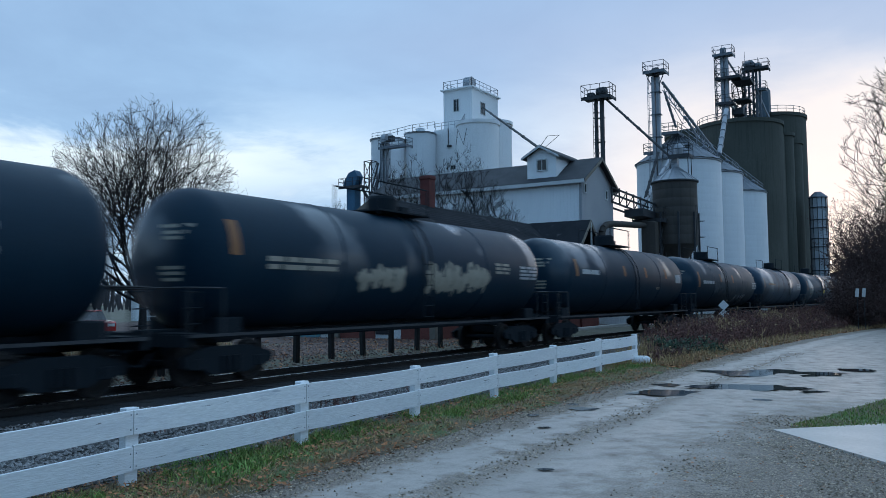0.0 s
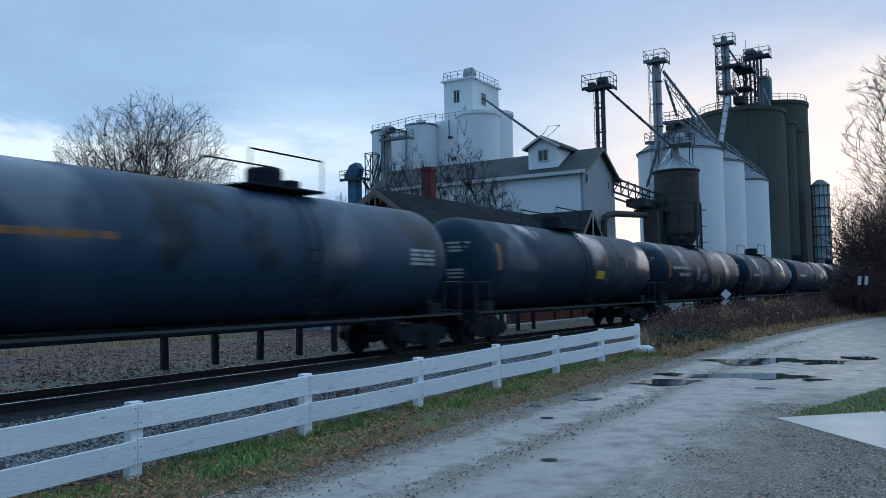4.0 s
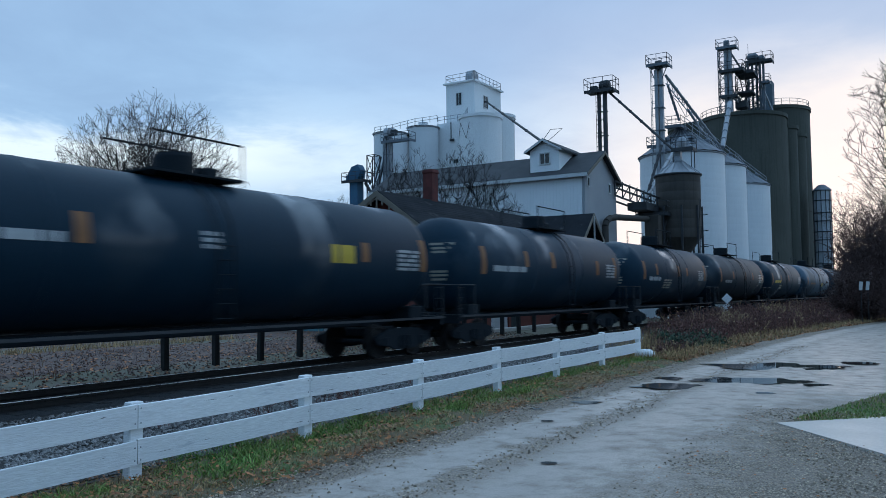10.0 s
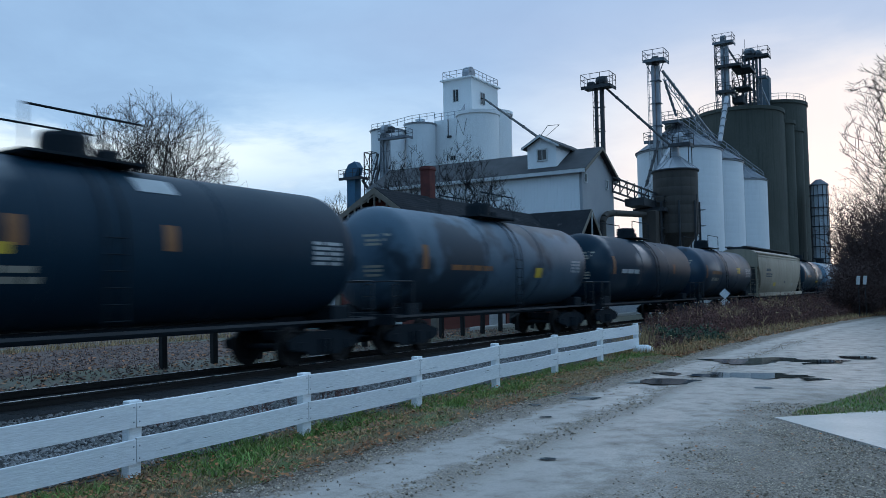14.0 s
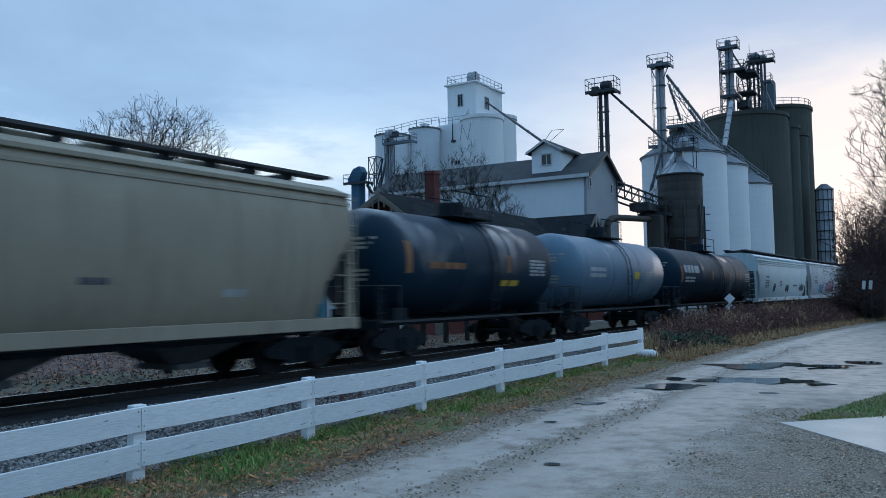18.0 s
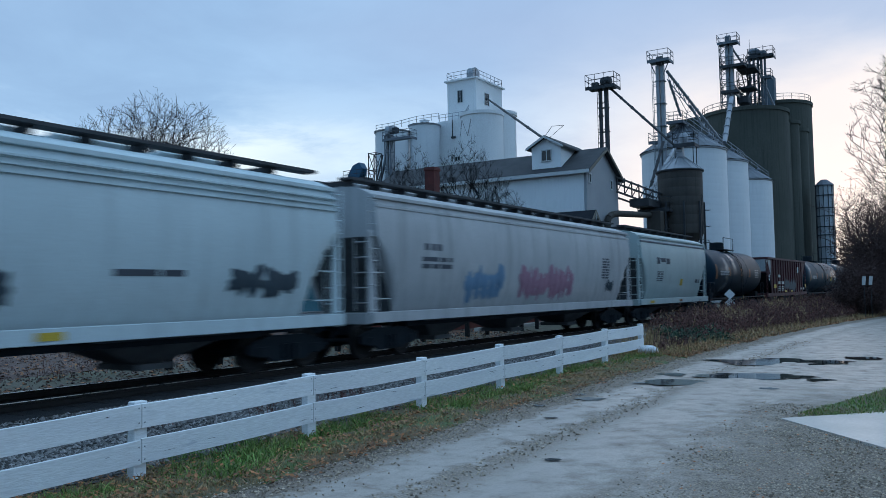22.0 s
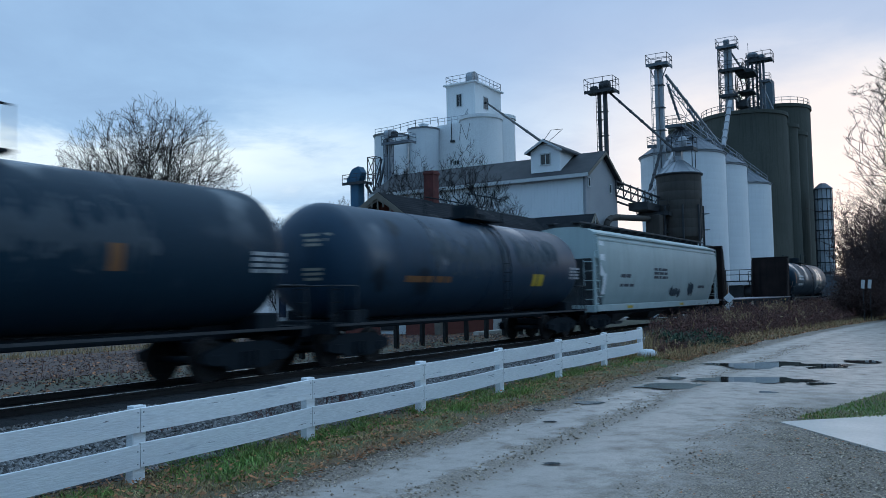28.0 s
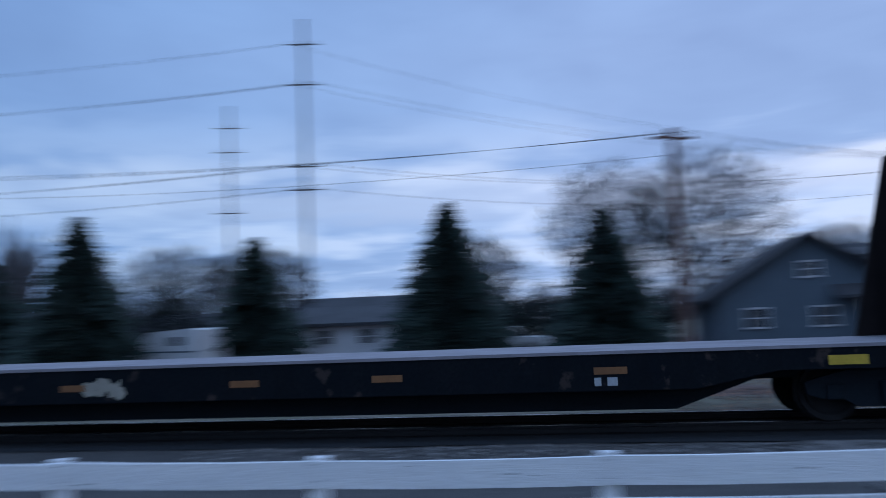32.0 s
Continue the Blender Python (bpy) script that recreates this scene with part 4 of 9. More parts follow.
def tank_car(u0, u1, mat, marks=(), top=0.5, inset=0.85):
    length = u1 - u0
    car = thing("tank_car", f"{COLOUR[mat]} railway tank car rolling on the track", "tank car", "cars of the train")
    a, b = inset, length - inset
    k = round(length, 1)
    part("tank", tank_mesh(a, b), M[mat], car)
    rings = max(3, round((b - a) / 4.2))
    for i in range(1, rings):
        part("weld_band", cached("weld_band", lambda: seam_mesh(R_TANK)), M[mat], car, m=pose(0, a + 0.8 + (b - a - 1.6) * i / rings, 0))
    for e in (0.45, length - 2.85):
        part("stub_sill", tank_frame_mesh(length, (e,)), M["car_frame"], car)
    part("bottom_rail", MB().box((0, length / 2, 1.0), (0.5, length - 5.2, 0.22), bevel=0.02), M["car_frame"], car)
    part("handrail", tank_rail_mesh(length), M["dark_steel"], car, "worn steel hand and side rails")
    add_trucks(car, (1.95, length - 1.95))
    add_couplers(car, length)
    part("walkway", cached("platform", platform_mesh), M["car_frame"], car, m=pose(0, length * top, 0))
    part("valve_housing", cached("valve", valve_mesh), M["car_frame"], car, m=pose(0, length * top, 0))
    part("ladder", cached("side_ladder", side_ladder_mesh), M["car_frame"], car, m=pose(0, length * top, 0))
    for e in (0.62, length - 0.62):
        part("end_ladder", cached("end_ladder", lambda: ladder_mesh(1.0, 2.0, 1.42)), M["car_frame"], car, m=pose(0, e, 0))
    tagged(part("stencil", head_bars(a), M["tan_mark"], car, "rows of small stencilled marks"), kind="stuff")
    add_marks(car, [(k, y - 0.4, w, z, h) for k, y, w, z, h in marks], length, tank_patch)
    CARS.append((car, u0))
    return car


def hopper_section():
    """Right half of a covered hopper's cross-section, from the sill up to the roof's middle."""
    return [(1.24, 1.15), (1.40, 1.60), (1.51, 2.10), (1.58, 2.65), (1.60, 3.1), (1.58, 3.6), (1.53, 4.0), (1.46, 4.22), (1.34, 4.40), (0.95, 4.56), (0.45, 4.64)]


def hopper_car(u0, u1, mat, colour, marks=(), ribs=False, bays=3):
    length = u1 - u0
    car = thing("hopper_car", f"{colour} covered hopper railway car rolling on the track", "hopper car", "cars of the train")
    a, b = 0.55, length - 0.55
    sec = hopper_section()
    full = [(-x, z) for x, z in sec] + [(x, z) for x, z in sec[::-1]]
    body = MB()
    n = len(full)
    # the ends slope in under the roof
    vs, fs, under = [], [], []
    cols = [a + 0.25, a + 0.55, a + 0.95, a + 1.2, a + 1.3, b - 1.3, b - 1.2, b - 0.95, b - 0.55, b - 0.25]
    low = [3.25, 2.85, 2.2, 1.6, 1.15, 1.15, 1.6, 2.2, 2.85, 3.25]
    for y, zl in zip(cols, low):
        for x, z in full:
            zz = max(z, zl)
            vs.append((x, y, zz))
    for j in range(len(cols) - 1):
        for i in range(n):
            q = (j * n + i, (j + 1) * n + i, (j + 1) * n + (i + 1) % n, j * n + (i + 1) % n)
            (under if i == n - 1 else fs).append(q)
    body.add(vs, fs, True)
    body.add(vs, [tuple(range(n)), tuple((len(cols) - 1) * n + i for i in range(n))[::-1]])
    part("body", body, M[mat], car)
    # dark colour holds both grime and the shade under the end slope
    part("slope_sheet", MB().add(vs, under), M["grimy_bay"], car, "grimy sheet under the sloping end, its shade put into the colour")
    # side sill and end frames
    for sx in (-1, 1):
        part("side_sill", MB().box((sx * 1.55, length / 2, 1.12), (0.10, b - a, 0.28), bevel=0.01), M[mat], car)
    for e in (a, b):
        part("end_sill", MB().box((0, e, 1.10), (3.0, 0.20, 0.30), bevel=0.01), M[mat], car)
    for e, d in ((a, 1), (b, -1)):
        frame_mb = MB()
        for sx in (-1, 1):
            frame_mb.box((sx * 1.42, e + d * 0.12, 2.25), (0.10, 0.14, 2.3))
            frame_mb.add([(sx * 1.44, e + d * 0.30, 2.9), (sx * 1.44, e + d * 0.05, 1.25), (sx * 1.44, e + d * 0.35, 1.25)], [(0, 1, 2)])
            frame_mb.path([(sx * 1.42, e + d * 0.2, 1.6), (sx * 1.42, e + d * 0.95, 1.6)], 0.02, 5)
            frame_mb.path([(sx * 1.42, e + d * 0.2, 2.3), (sx * 1.42, e + d * 0.7, 2.3)], 0.02, 5)
        for sx in (-1, 1):
            frame_mb.path([(sx * 0.98, e + d * 0.05, 1.3), (sx * 0.98, e + d * 0.05, 3.2)], 0.02, 5)
        for z in (1.5, 1.9, 2.3, 2.7, 3.1):
            for sx in (-1, 1):
                frame_mb.path([(sx * 0.98, e + d * 0.05, z), (sx * 1.42, e + d * 0.05, z)], 0.016, 5)
        part("end_frame", frame_mb, M[mat], car)
    roof = MB()
    for sx in (-0.62, 0.62):
        roof.box((sx, length / 2, 4.83), (0.42, length - 1.3, 0.07))
    for i in range(int((length - 1.4) / 1.2)):
        roof.box((0, 0.9 + i * 1.2, 4.73), (1.5, 0.07, 0.18))
    part("running_board", roof, M["dark_steel"], car, "grated steel roof walkway")
    lid = cached("hatch_cover", lambda: MB().box((0, 0, 4.72), (0.60, 1.55, 0.20), bevel=0.03).box((0, 0, 4.84), (0.1, 1.4, 0.05)))
    for i in range(int((length - 2.4) / 2.4)):
        part("hatch_cover", lid, M[mat], car, m=pose(0, 2.4 + i * 2.4, 0))
    for sx in (-1, 1):
        part("eave_rail", MB().box((sx * 1.47, length / 2, 4.30), (0.12, b - a - 0.4, 0.10), bevel=0.01), M[mat], car)
        # on the two-bay car the rail is grey to draw the shadow below the eave
        part("side_rail", MB().box((sx * 1.525, length / 2, 4.06), (0.05, b - a - 0.5, 0.09), bevel=0.01), M["mid_steel"] if bays == 2 else M[mat], car)
        if ribs:
            for z in (3.78, 3.92, 4.06):
                part("side_rib", MB().box((sx * 1.585, length / 2, z), (0.05, b - a - 0.5, 0.035)), M[mat], car)
    span_l = (b - a - 4.6) / bays
    for i in range(bays):
        bay = MB()
        y = a + 2.3 + span_l * (i + 0.5)
        h = span_l * 0.46
        top = [(-1.4, y - h, 1.2), (1.4, y - h, 1.2), (1.4, y + h, 1.2), (-1.4, y + h, 1.2)]
        bot = [(-0.45, y - 0.4, 0.42), (0.45, y - 0.4, 0.42), (0.45, y + 0.4, 0.42), (-0.45, y + 0.4, 0.42)]
        bay.add(top + bot, [(0, 1, 5, 4), (1, 2, 6, 5), (2, 3, 7, 6), (3, 0, 4, 7), (4, 5, 6, 7)])
        bay.box((0, y, 0.36), (1.3, 0.9, 0.12))
        part("discharge_bay", bay, M["grimy_bay"], car, "grimy outlet hopper under the car")
    for e in (a + 1.3, b - 1.3):
        part("stub_sill", MB().box((0, e, 0.98), (0.5, 2.6, 0.30)), M["car_frame"], car)
    part("train_line", MB().box((0.9, length / 2, 0.92), (0.3, b - a - 4.6, 0.22)), M["car_frame"], car)
    add_trucks(car, (2.0, length - 2.0))
    add_couplers(car, length)
    for e in (0.72, length - 0.72):
        part("end_ladder", cached("hop_ladder", lambda: ladder_mesh(1.0, 4.3, 1.50)), M[mat], car, m=pose(0, e, 0))

    def place(mb, y0, y1, z0, z1):
        def fx(z):
            for (xa, za), (xb, zb) in zip(sec, sec[1:]):
                if za <= z <= zb:
                    return xa + (xb - xa) * (z - za) / (zb - za)
            return 1.6
        zs = [z0, (z0 + z1) / 2, z1]
        vs = [(max(fx(z), 1.61 if z < 1.3 else 0) + 0.008, y, z) for z in zs for y in (y0, y1)]
        mb.add(vs, [(0, 1, 3, 2), (2, 3, 5, 4)])

    def flat(z):
        for (xa, za), (xb, zb) in zip(sec, sec[1:]):
            if za <= z <= zb:
                return xa + (xb - xa) * (z - za) / (zb - za) + 0.012
        return 1.612
    add_marks(car, marks, length, place, flat)
    CARS.append((car, u0))
    return car


def red_hopper_car(u0, u1, marks=()):
    length = u1 - u0
    car = thing("open_hopper_car", "oxide-red ribbed open hopper railway car with white end panel", "hopper car", "cars of the train")
    a, b = 0.5, length - 0.5
    side_mb = MB()
    for sx in (-1, 1):
        pts = [(a + 0.3, 3.95), (b - 0.3, 3.95), (b - 1.55, 2.4), (b - 1.7, 1.15), (a + 1.7, 1.15), (a + 1.55, 2.4)]
        side_mb.prism(pts, "x", sx * 1.46, sx * 1.50)
    for e, d in ((a + 0.3, 1), (b - 0.3, -1)):
        side_mb.add([(-1.46, e, 3.95), (1.46, e, 3.95), (1.46, e + d * 0.06, 2.85), (-1.46, e + d * 0.06, 2.85)], [(0, 1, 2, 3)])
        part("slope_sheet", MB().add([(-1.455, e + d * 0.08, 2.86), (1.455, e + d * 0.08, 2.86), (1.455, e + d * 2.6, 0.9), (-1.455, e + d * 2.6, 0.9)], [(0, 1, 2, 3)]), M["car_frame"], car, "dark sheet under the sloping end")
    part("body", side_mb, M["red_hopper"], car)
    rib = MB().box((0, 0, 2.55), (0.09, 0.14, 2.75), bevel=0.01).mesh("side_rib")
    for i in range(13):
        y = a + 2.3 + (b - a - 4.6) * i / 12
        for sx in (-1.545, 1.545):
            part("side_rib", rib, M["red_hopper"], car, m=pose(sx, y, 0))
    cap = MB()
    for sx in (-1, 1):
        cap.box((sx * 1.52, length / 2, 3.98), (0.16, b - a - 0.6, 0.16), bevel=0.01)
        cap.box((sx * 1.52, length / 2, 1.12), (0.12, b - a, 0.26), bevel=0.01)
    for e in (a + 0.3, b - 0.3):
        cap.box((0, e, 3.98), (3.1, 0.14, 0.16), bevel=0.01)
        cap.box((0, a if e < 3 else b, 1.1), (3.1, 0.2, 0.3), bevel=0.01)
    part("top_rail", cap, M["red_hopper"], car)
    pan = MB()
    pan.add([(1.512, a + 0.42, 3.86), (1.512, a + 1.52, 3.86), (1.512, a + 1.52, 2.52)], [(0, 1, 2)])
    pan.add([(-1.4, a + 0.285, 3.88), (1.4, a + 0.285, 3.88), (1.4, a + 0.285, 2.95), (-1.4, a + 0.285, 2.95)], [(0, 1, 2, 3)])
    part("panel", pan, M["white_mark"], car, "white-painted end panel")
    bay = MB()
    for i in range(3):
        y = a + 3.2 + (b - a - 6.4) * i / 2
        bay.add([(-1.4, y - 1.9, 1.15), (1.4, y - 1.9, 1.15), (1.4, y + 1.9, 1.15), (-1.4, y + 1.9, 1.15), (-1.2, y - 0.4, 0.35), (1.2, y - 0.4, 0.35), (1.2, y + 0.4, 0.35), (-1.2, y + 0.4, 0.35)], [(0, 1, 5, 4), (1, 2, 6, 5), (2, 3, 7, 6), (3, 0, 4, 7), (4, 5, 6, 7)])
    part("discharge_bay", bay, M["car_frame"], car)
    fr = MB().box((0, length / 2, 0.98), (0.5, length - 1, 0.3))
    part("underframe", fr, M["car_frame"], car)
    add_trucks(car, (1.9, length - 1.9))
    add_couplers(car, length)
    for e in (0.72, length - 0.72):
        part("end_ladder", cached("red_ladder", lambda: ladder_mesh(1.0, 3.9, 1.5)), M["red_hopper"], car, m=pose(0, e, 0))

    def place(mb, y0, y1, z0, z1):
        mb.add([(1.596, y0, z0), (1.596, y1, z0), (1.596, y1, z1), (1.596, y0, z1)], [(0, 1, 2, 3)])
    add_marks(car, marks, length, place, lambda z: 1.60)
    CARS.append((car, u0))


def bulkhead_flat_car(u0, u1, front, back, marks=()):
    length = u1 - u0
    car = thing("bulkhead_flat_car", "empty dark steel flat car with tall rusty end bulkheads", "flat car", "cars of the train")
    a, b = 0.55, length - 0.55
    fr = MB()
    for sx in (-1, 1):
        pts = [(a, 1.15), (b, 1.15), (b, 0.84), (b - 3.4, 0.84), (b - 4.6, 0.60), (a + 4.6, 0.60), (a + 3.4, 0.84), (a, 0.84)]
        fr.prism(pts, "x", sx * 1.42, sx * 1.50)
    part("side_sill", fr, M["sill"], car)
    part("center_sill", MB().prism([(a, 1.1), (b, 1.1), (b, 0.74), (b - 3.6, 0.66), (b - 4.8, 0.22), (a + 4.8, 0.22), (a + 3.6, 0.66), (a, 0.74)], "x", -0.7, 0.7), M["car_frame"], car)
    bearer = MB().box((0, 0, 1.02), (2.84, 0.12, 0.22)).mesh("cross_bearer")
    for i in range(14):
        part("cross_bearer", bearer, M["rust_panel"], car, m=pose(0, a + 0.8 + i * (b - a - 1.6) / 13, 0))
    dk = MB().box((0, length / 2, 1.18), (3.04, b - a, 0.05))
    part("deck", dk, M["deck"], car, "worn pale deck with a bright edge")
    for y0, d in ((front, 1), (back, -1)):
        pts = [(0.0, 1.21), (d * 1.15, 1.21), (d * 0.42, 4.45), (0.0, 4.55)]
        head = part("bulkhead", MB().box((0, y0 + d * 0.20, 2.87), (3.02, 0.16, 3.32), bevel=0.02), M["rust_panel"], car, "tall dark rusty steel bulkhead")
        for sx in (-1, 1):
            part("gusset", MB().prism([(y0 + u, w) for u, w in pts], "x", sx * 1.40, sx * 1.50), M["rust_panel"], head)
        for x in (-0.95, -0.35, 0.35, 0.95):
            part("stiffener", MB().prism([(y0 + d * 0.02, 1.21), (y0 + d * 0.12, 1.21), (y0 + d * 0.12, 4.5), (y0 + d * 0.02, 4.5)], "x", x - 0.06, x + 0.06), M["rust_panel"], head)
        part("top_beam", MB().box((0, y0 + d * 0.12, 4.60), (3.04, 0.34, 0.12), bevel=0.02), M["rust_panel"], head)
    add_trucks(car, (2.2, length - 2.2))
    add_couplers(car, length)
    for e in (0.72, length - 0.72):
        part("end_ladder", cached("flat_ladder", lambda: ladder_mesh(0.8, 2.6, 1.52)), M["rust_panel"], car, m=pose(0, e, 0))

    def place(mb, y0, y1, z0, z1):
        mb.add([(1.508, y0, z0), (1.508, y1, z0), (1.508, y1, z1), (1.508, y0, z1)], [(0, 1, 2, 3)])
    add_marks(car, marks, length, place, lambda z: 1.508)
    CARS.append((car, u0))


def build_train():
    # couplers: each car from the leading end to the trailing end, in metres along the train
    e = [-8.8, 10.25, 28.2, 46.6, 64.9, 83.4, 102.45, 121.1, 139.5, 158.7, 177.0, 192.8, 207.4, 223.0, 238.1, 253.5, 268.9, 284.3, 302.8, 315.3, 328.7, 347.9, 368.9, 389.7, 402.4, 417.9, 434.9, 452.7, 469.6, 486.4, 507.2, 530.6, 549.1]
    T = tank_car
    T(e[0], e[1], "black_tank", [("white", 13.6, 2.4, 2.5, 0.6)])
    T(e[1], e[2], "black_tank", [("orange", 1.9, 0.3, 2.75, 0.75), ("tan", 3.0, 2.4, 2.45, 0.35), ("beige", 6.3, 2.0, 2.0, 0.7), ("beige", 9.5, 3.6, 1.95, 0.9), ("tan", 13.6, 1.0, 2.6, 0.4), ("white", 15.4, 1.3, 2.45, 0.5)])
    T(e[2], e[3], "black_tank", [("orange", 2.4, 0.3, 2.7, 0.7), ("white", 3.1, 1.9, 2.75, 0.3), ("orange", 8.0, 0.3, 2.8, 0.5), ("orange", 11.0, 0.3, 2.8, 0.5), ("orange", 14.2, 0.3, 2.8, 0.5), ("tan", 12.8, 0.5, 2.2, 0.2), ("panel", 16.0, 0.9, 2.6, 0.45)])
    T(e[3], e[4], "worn_black_tank", [("orange", 2.2, 0.35, 2.45, 0.9), ("white", 3.2, 2.6, 2.6, 0.3), ("smoke", 6.0, 5.5, 1.9, 1.0), ("orange", 7.2, 0.3, 2.8, 0.5), ("orange", 10.4, 0.3, 2.8, 0.5), ("smoke", 12.4, 2.5, 1.9, 1.0), ("white", 16.2, 1.2, 2.4, 0.5)], top=0.44)
    T(e[4], e[5], "dull_blue_tank", [("orange", 2.1, 0.25, 2.6, 0.7), ("orangetext", 3.6, 2.6, 2.75, 0.22), ("white", 15.6, 1.2, 2.5, 0.5)], top=0.6)
    T(e[5], e[6], "worn_black_tank", [("orange", 2.2, 0.3, 2.45, 0.9), ("yellow", 11.0, 0.9, 2.2, 0.35), ("smoke", 12.0, 3.5, 1.9, 1.3), ("orange", 12.0, 0.3, 2.75, 0.5), ("orange", 14.5, 0.3, 2.75, 0.5)])
    T(e[6], e[7], "slate_tank", [("orange", 2.0, 0.36, 2.3, 0.95), ("white", 2.8, 3.2, 2.75, 0.25), ("white", 3.9, 2.1, 2.35, 0.3), ("orange", 6.5, 0.3, 2.7, 0.55), ("white", 7.3, 0.7, 2.2, 0.7), ("white", 8.5, 1.2, 2.1, 0.5), ("orange", 10.2, 0.3, 2.65, 0.55), ("orange", 13.0, 0.3, 2.65, 0.55), ("yellow", 12.0, 0.4, 1.95, 0.55), ("orange", 15.2, 0.3, 2.65, 0.5), ("white", 16.6, 0.9, 2.5, 0.6)])
    T(e[7], e[8], "worn_black_tank", [("orange", 2.2, 0.35, 2.35, 0.9), ("white", 3.2, 2.0, 2.5, 0.28), ("orange", 5.2, 0.3, 2.65, 0.6), ("orange", 8.2, 0.35, 2.65, 0.6), ("orange", 11.6, 0.3, 2.65, 0.6), ("yellow", 12.7, 0.8, 2.5, 0.45), ("orange", 14.6, 0.3, 2.6, 0.5), ("smoke", 9.0, 4.0, 1.85, 1.2), ("white", 16.6, 0.9, 2.5, 0.6)])
    T(e[8], e[9], "black_tank", [("orange", 2.0, 0.36, 2.45, 0.95), ("white", 3.0, 2.7, 2.6, 0.28), ("orange", 6.3, 0.3, 2.7, 0.55), ("orange", 10.0, 0.3, 2.7, 0.6), ("orangetext", 9.5, 2.2, 2.1, 0.25), ("yellow", 13.3, 1.0, 2.55, 0.5), ("orange", 15.3, 0.35, 2.6, 0.55), ("white", 16.9, 0.9, 2.4, 0.6), ("orange", 17.6, 0.3, 2.4, 0.9)])
    T(e[9], e[10], "black_tank", [("orange", 2.0, 0.36, 2.45, 0.95), ("white", 3.0, 3.0, 2.65, 0.28), ("orange", 6.2, 0.3, 2.7, 0.55), ("white", 9.0, 0.5, 2.7, 0.4), ("yellow", 13.0, 0.9, 2.55, 0.45), ("orange", 14.2, 0.3, 2.6, 0.5), ("white", 15.8, 1.0, 2.4, 0.6), ("orange", 16.9, 0.3, 2.4, 0.9)])
    T(e[10], e[11], "worn_black_tank", [("orange", 2.1, 0.32, 2.4, 0.9), ("white", 2.9, 2.4, 2.45, 0.3), ("orange", 5.2, 0.3, 2.7, 0.55), ("orange", 7.4, 0.35, 2.7, 0.6), ("orange", 11.8, 0.35, 2.5, 0.6), ("white", 13.0, 1.0, 2.4, 0.6), ("orange", 13.9, 0.3, 2.4, 0.9)], top=0.55)
    T(e[11], e[12], "worn_black_tank", [("orange", 2.1, 0.32, 2.4, 0.9), ("white", 3.0, 1.8, 2.3, 0.3), ("orange", 4.0, 0.3, 2.65, 0.55), ("orange", 7.6, 0.35, 2.6, 0.6), ("tan", 5.4, 1.2, 1.95, 0.5), ("orange", 9.2, 0.3, 2.6, 0.5), ("smoke", 8.2, 2.2, 1.85, 1.0), ("white", 11.6, 1.0, 2.4, 0.6), ("orange", 12.8, 0.3, 2.4, 0.9)])
    T(e[12], e[13], "brown_tank", [("orange", 2.1, 0.32, 2.4, 0.9), ("white", 3.3, 1.6, 2.3, 0.28), ("orange", 5.2, 0.3, 2.6, 0.5), ("orange", 8.6, 0.3, 2.6, 0.5), ("orange", 10.8, 0.3, 2.6, 0.5), ("white", 12.8, 0.9, 2.4, 0.6), ("orange", 13.7, 0.3, 2.4, 0.9)])
    T(e[13], e[14], "black_tank", [("orange", 2.1, 0.3, 2.3, 0.9), ("yellowtext", 3.1, 2.2, 2.4, 0.3), ("orange", 5.2, 0.3, 2.6, 0.5), ("panel", 8.0, 0.9, 3.75, 0.3), ("orange", 8.3, 0.3, 2.6, 0.5), ("tan", 4.9, 1.0, 1.95, 0.35), ("white", 12.6, 1.0, 2.4, 0.6)], top=0.45)
    T(e[14], e[15], "sprayed_tank", [("orangetext", 3.8, 2.5, 2.35, 0.25), ("orange", 2.2, 0.3, 2.4, 0.7), ("yellow", 9.6, 0.6, 2.2, 0.35), ("white", 12.8, 0.9, 2.4, 0.5)])
    T(e[15], e[16], "black_tank", [("orange", 2.1, 0.3, 2.4, 0.8), ("white", 3.2, 2.3, 2.4, 0.3), ("orange", 11.0, 0.3, 2.5, 0.5)])
    T(e[16], e[17], "dull_blue_tank", [("orange", 2.3, 0.3, 2.3, 0.8), ("orangetext", 3.6, 2.2, 2.5, 0.3), ("tan", 3.6, 1.6, 2.1, 0.3), ("yellow", 9.9, 0.9, 2.65, 0.4), ("white", 12.4, 1.3, 2.4, 0.6)], top=0.42)
    hopper_car(e[17], e[18], "tan_hopper", "tan", [("dark", 3.4, 1.5, 2.9, 0.3), ("dark", 3.3, 2.2, 2.45, 0.35), ("yellow", 6.2, 0.9, 1.75, 0.3), ("dark", 10.3, 0.6, 2.0, 0.2), ("white", 13.6, 0.6, 1.75, 0.25)])
    T(e[18], e[19], "black_tank", [("orange", 2.0, 0.3, 2.4, 0.9), ("orangetext", 3.2, 2.0, 2.5, 0.3), ("yellowtext", 7.6, 1.2, 2.0, 0.3), ("orange", 7.9, 0.3, 2.5, 0.6), ("white", 9.6, 1.2, 2.4, 0.6)], top=0.52)
    T(e[19], e[20], "blue_grey_tank", [("white", 2.7, 1.7, 2.4, 0.5), ("yellow", 8.0, 0.7, 2.4, 0.35), ("white", 9.6, 0.9, 2.3, 0.5)])
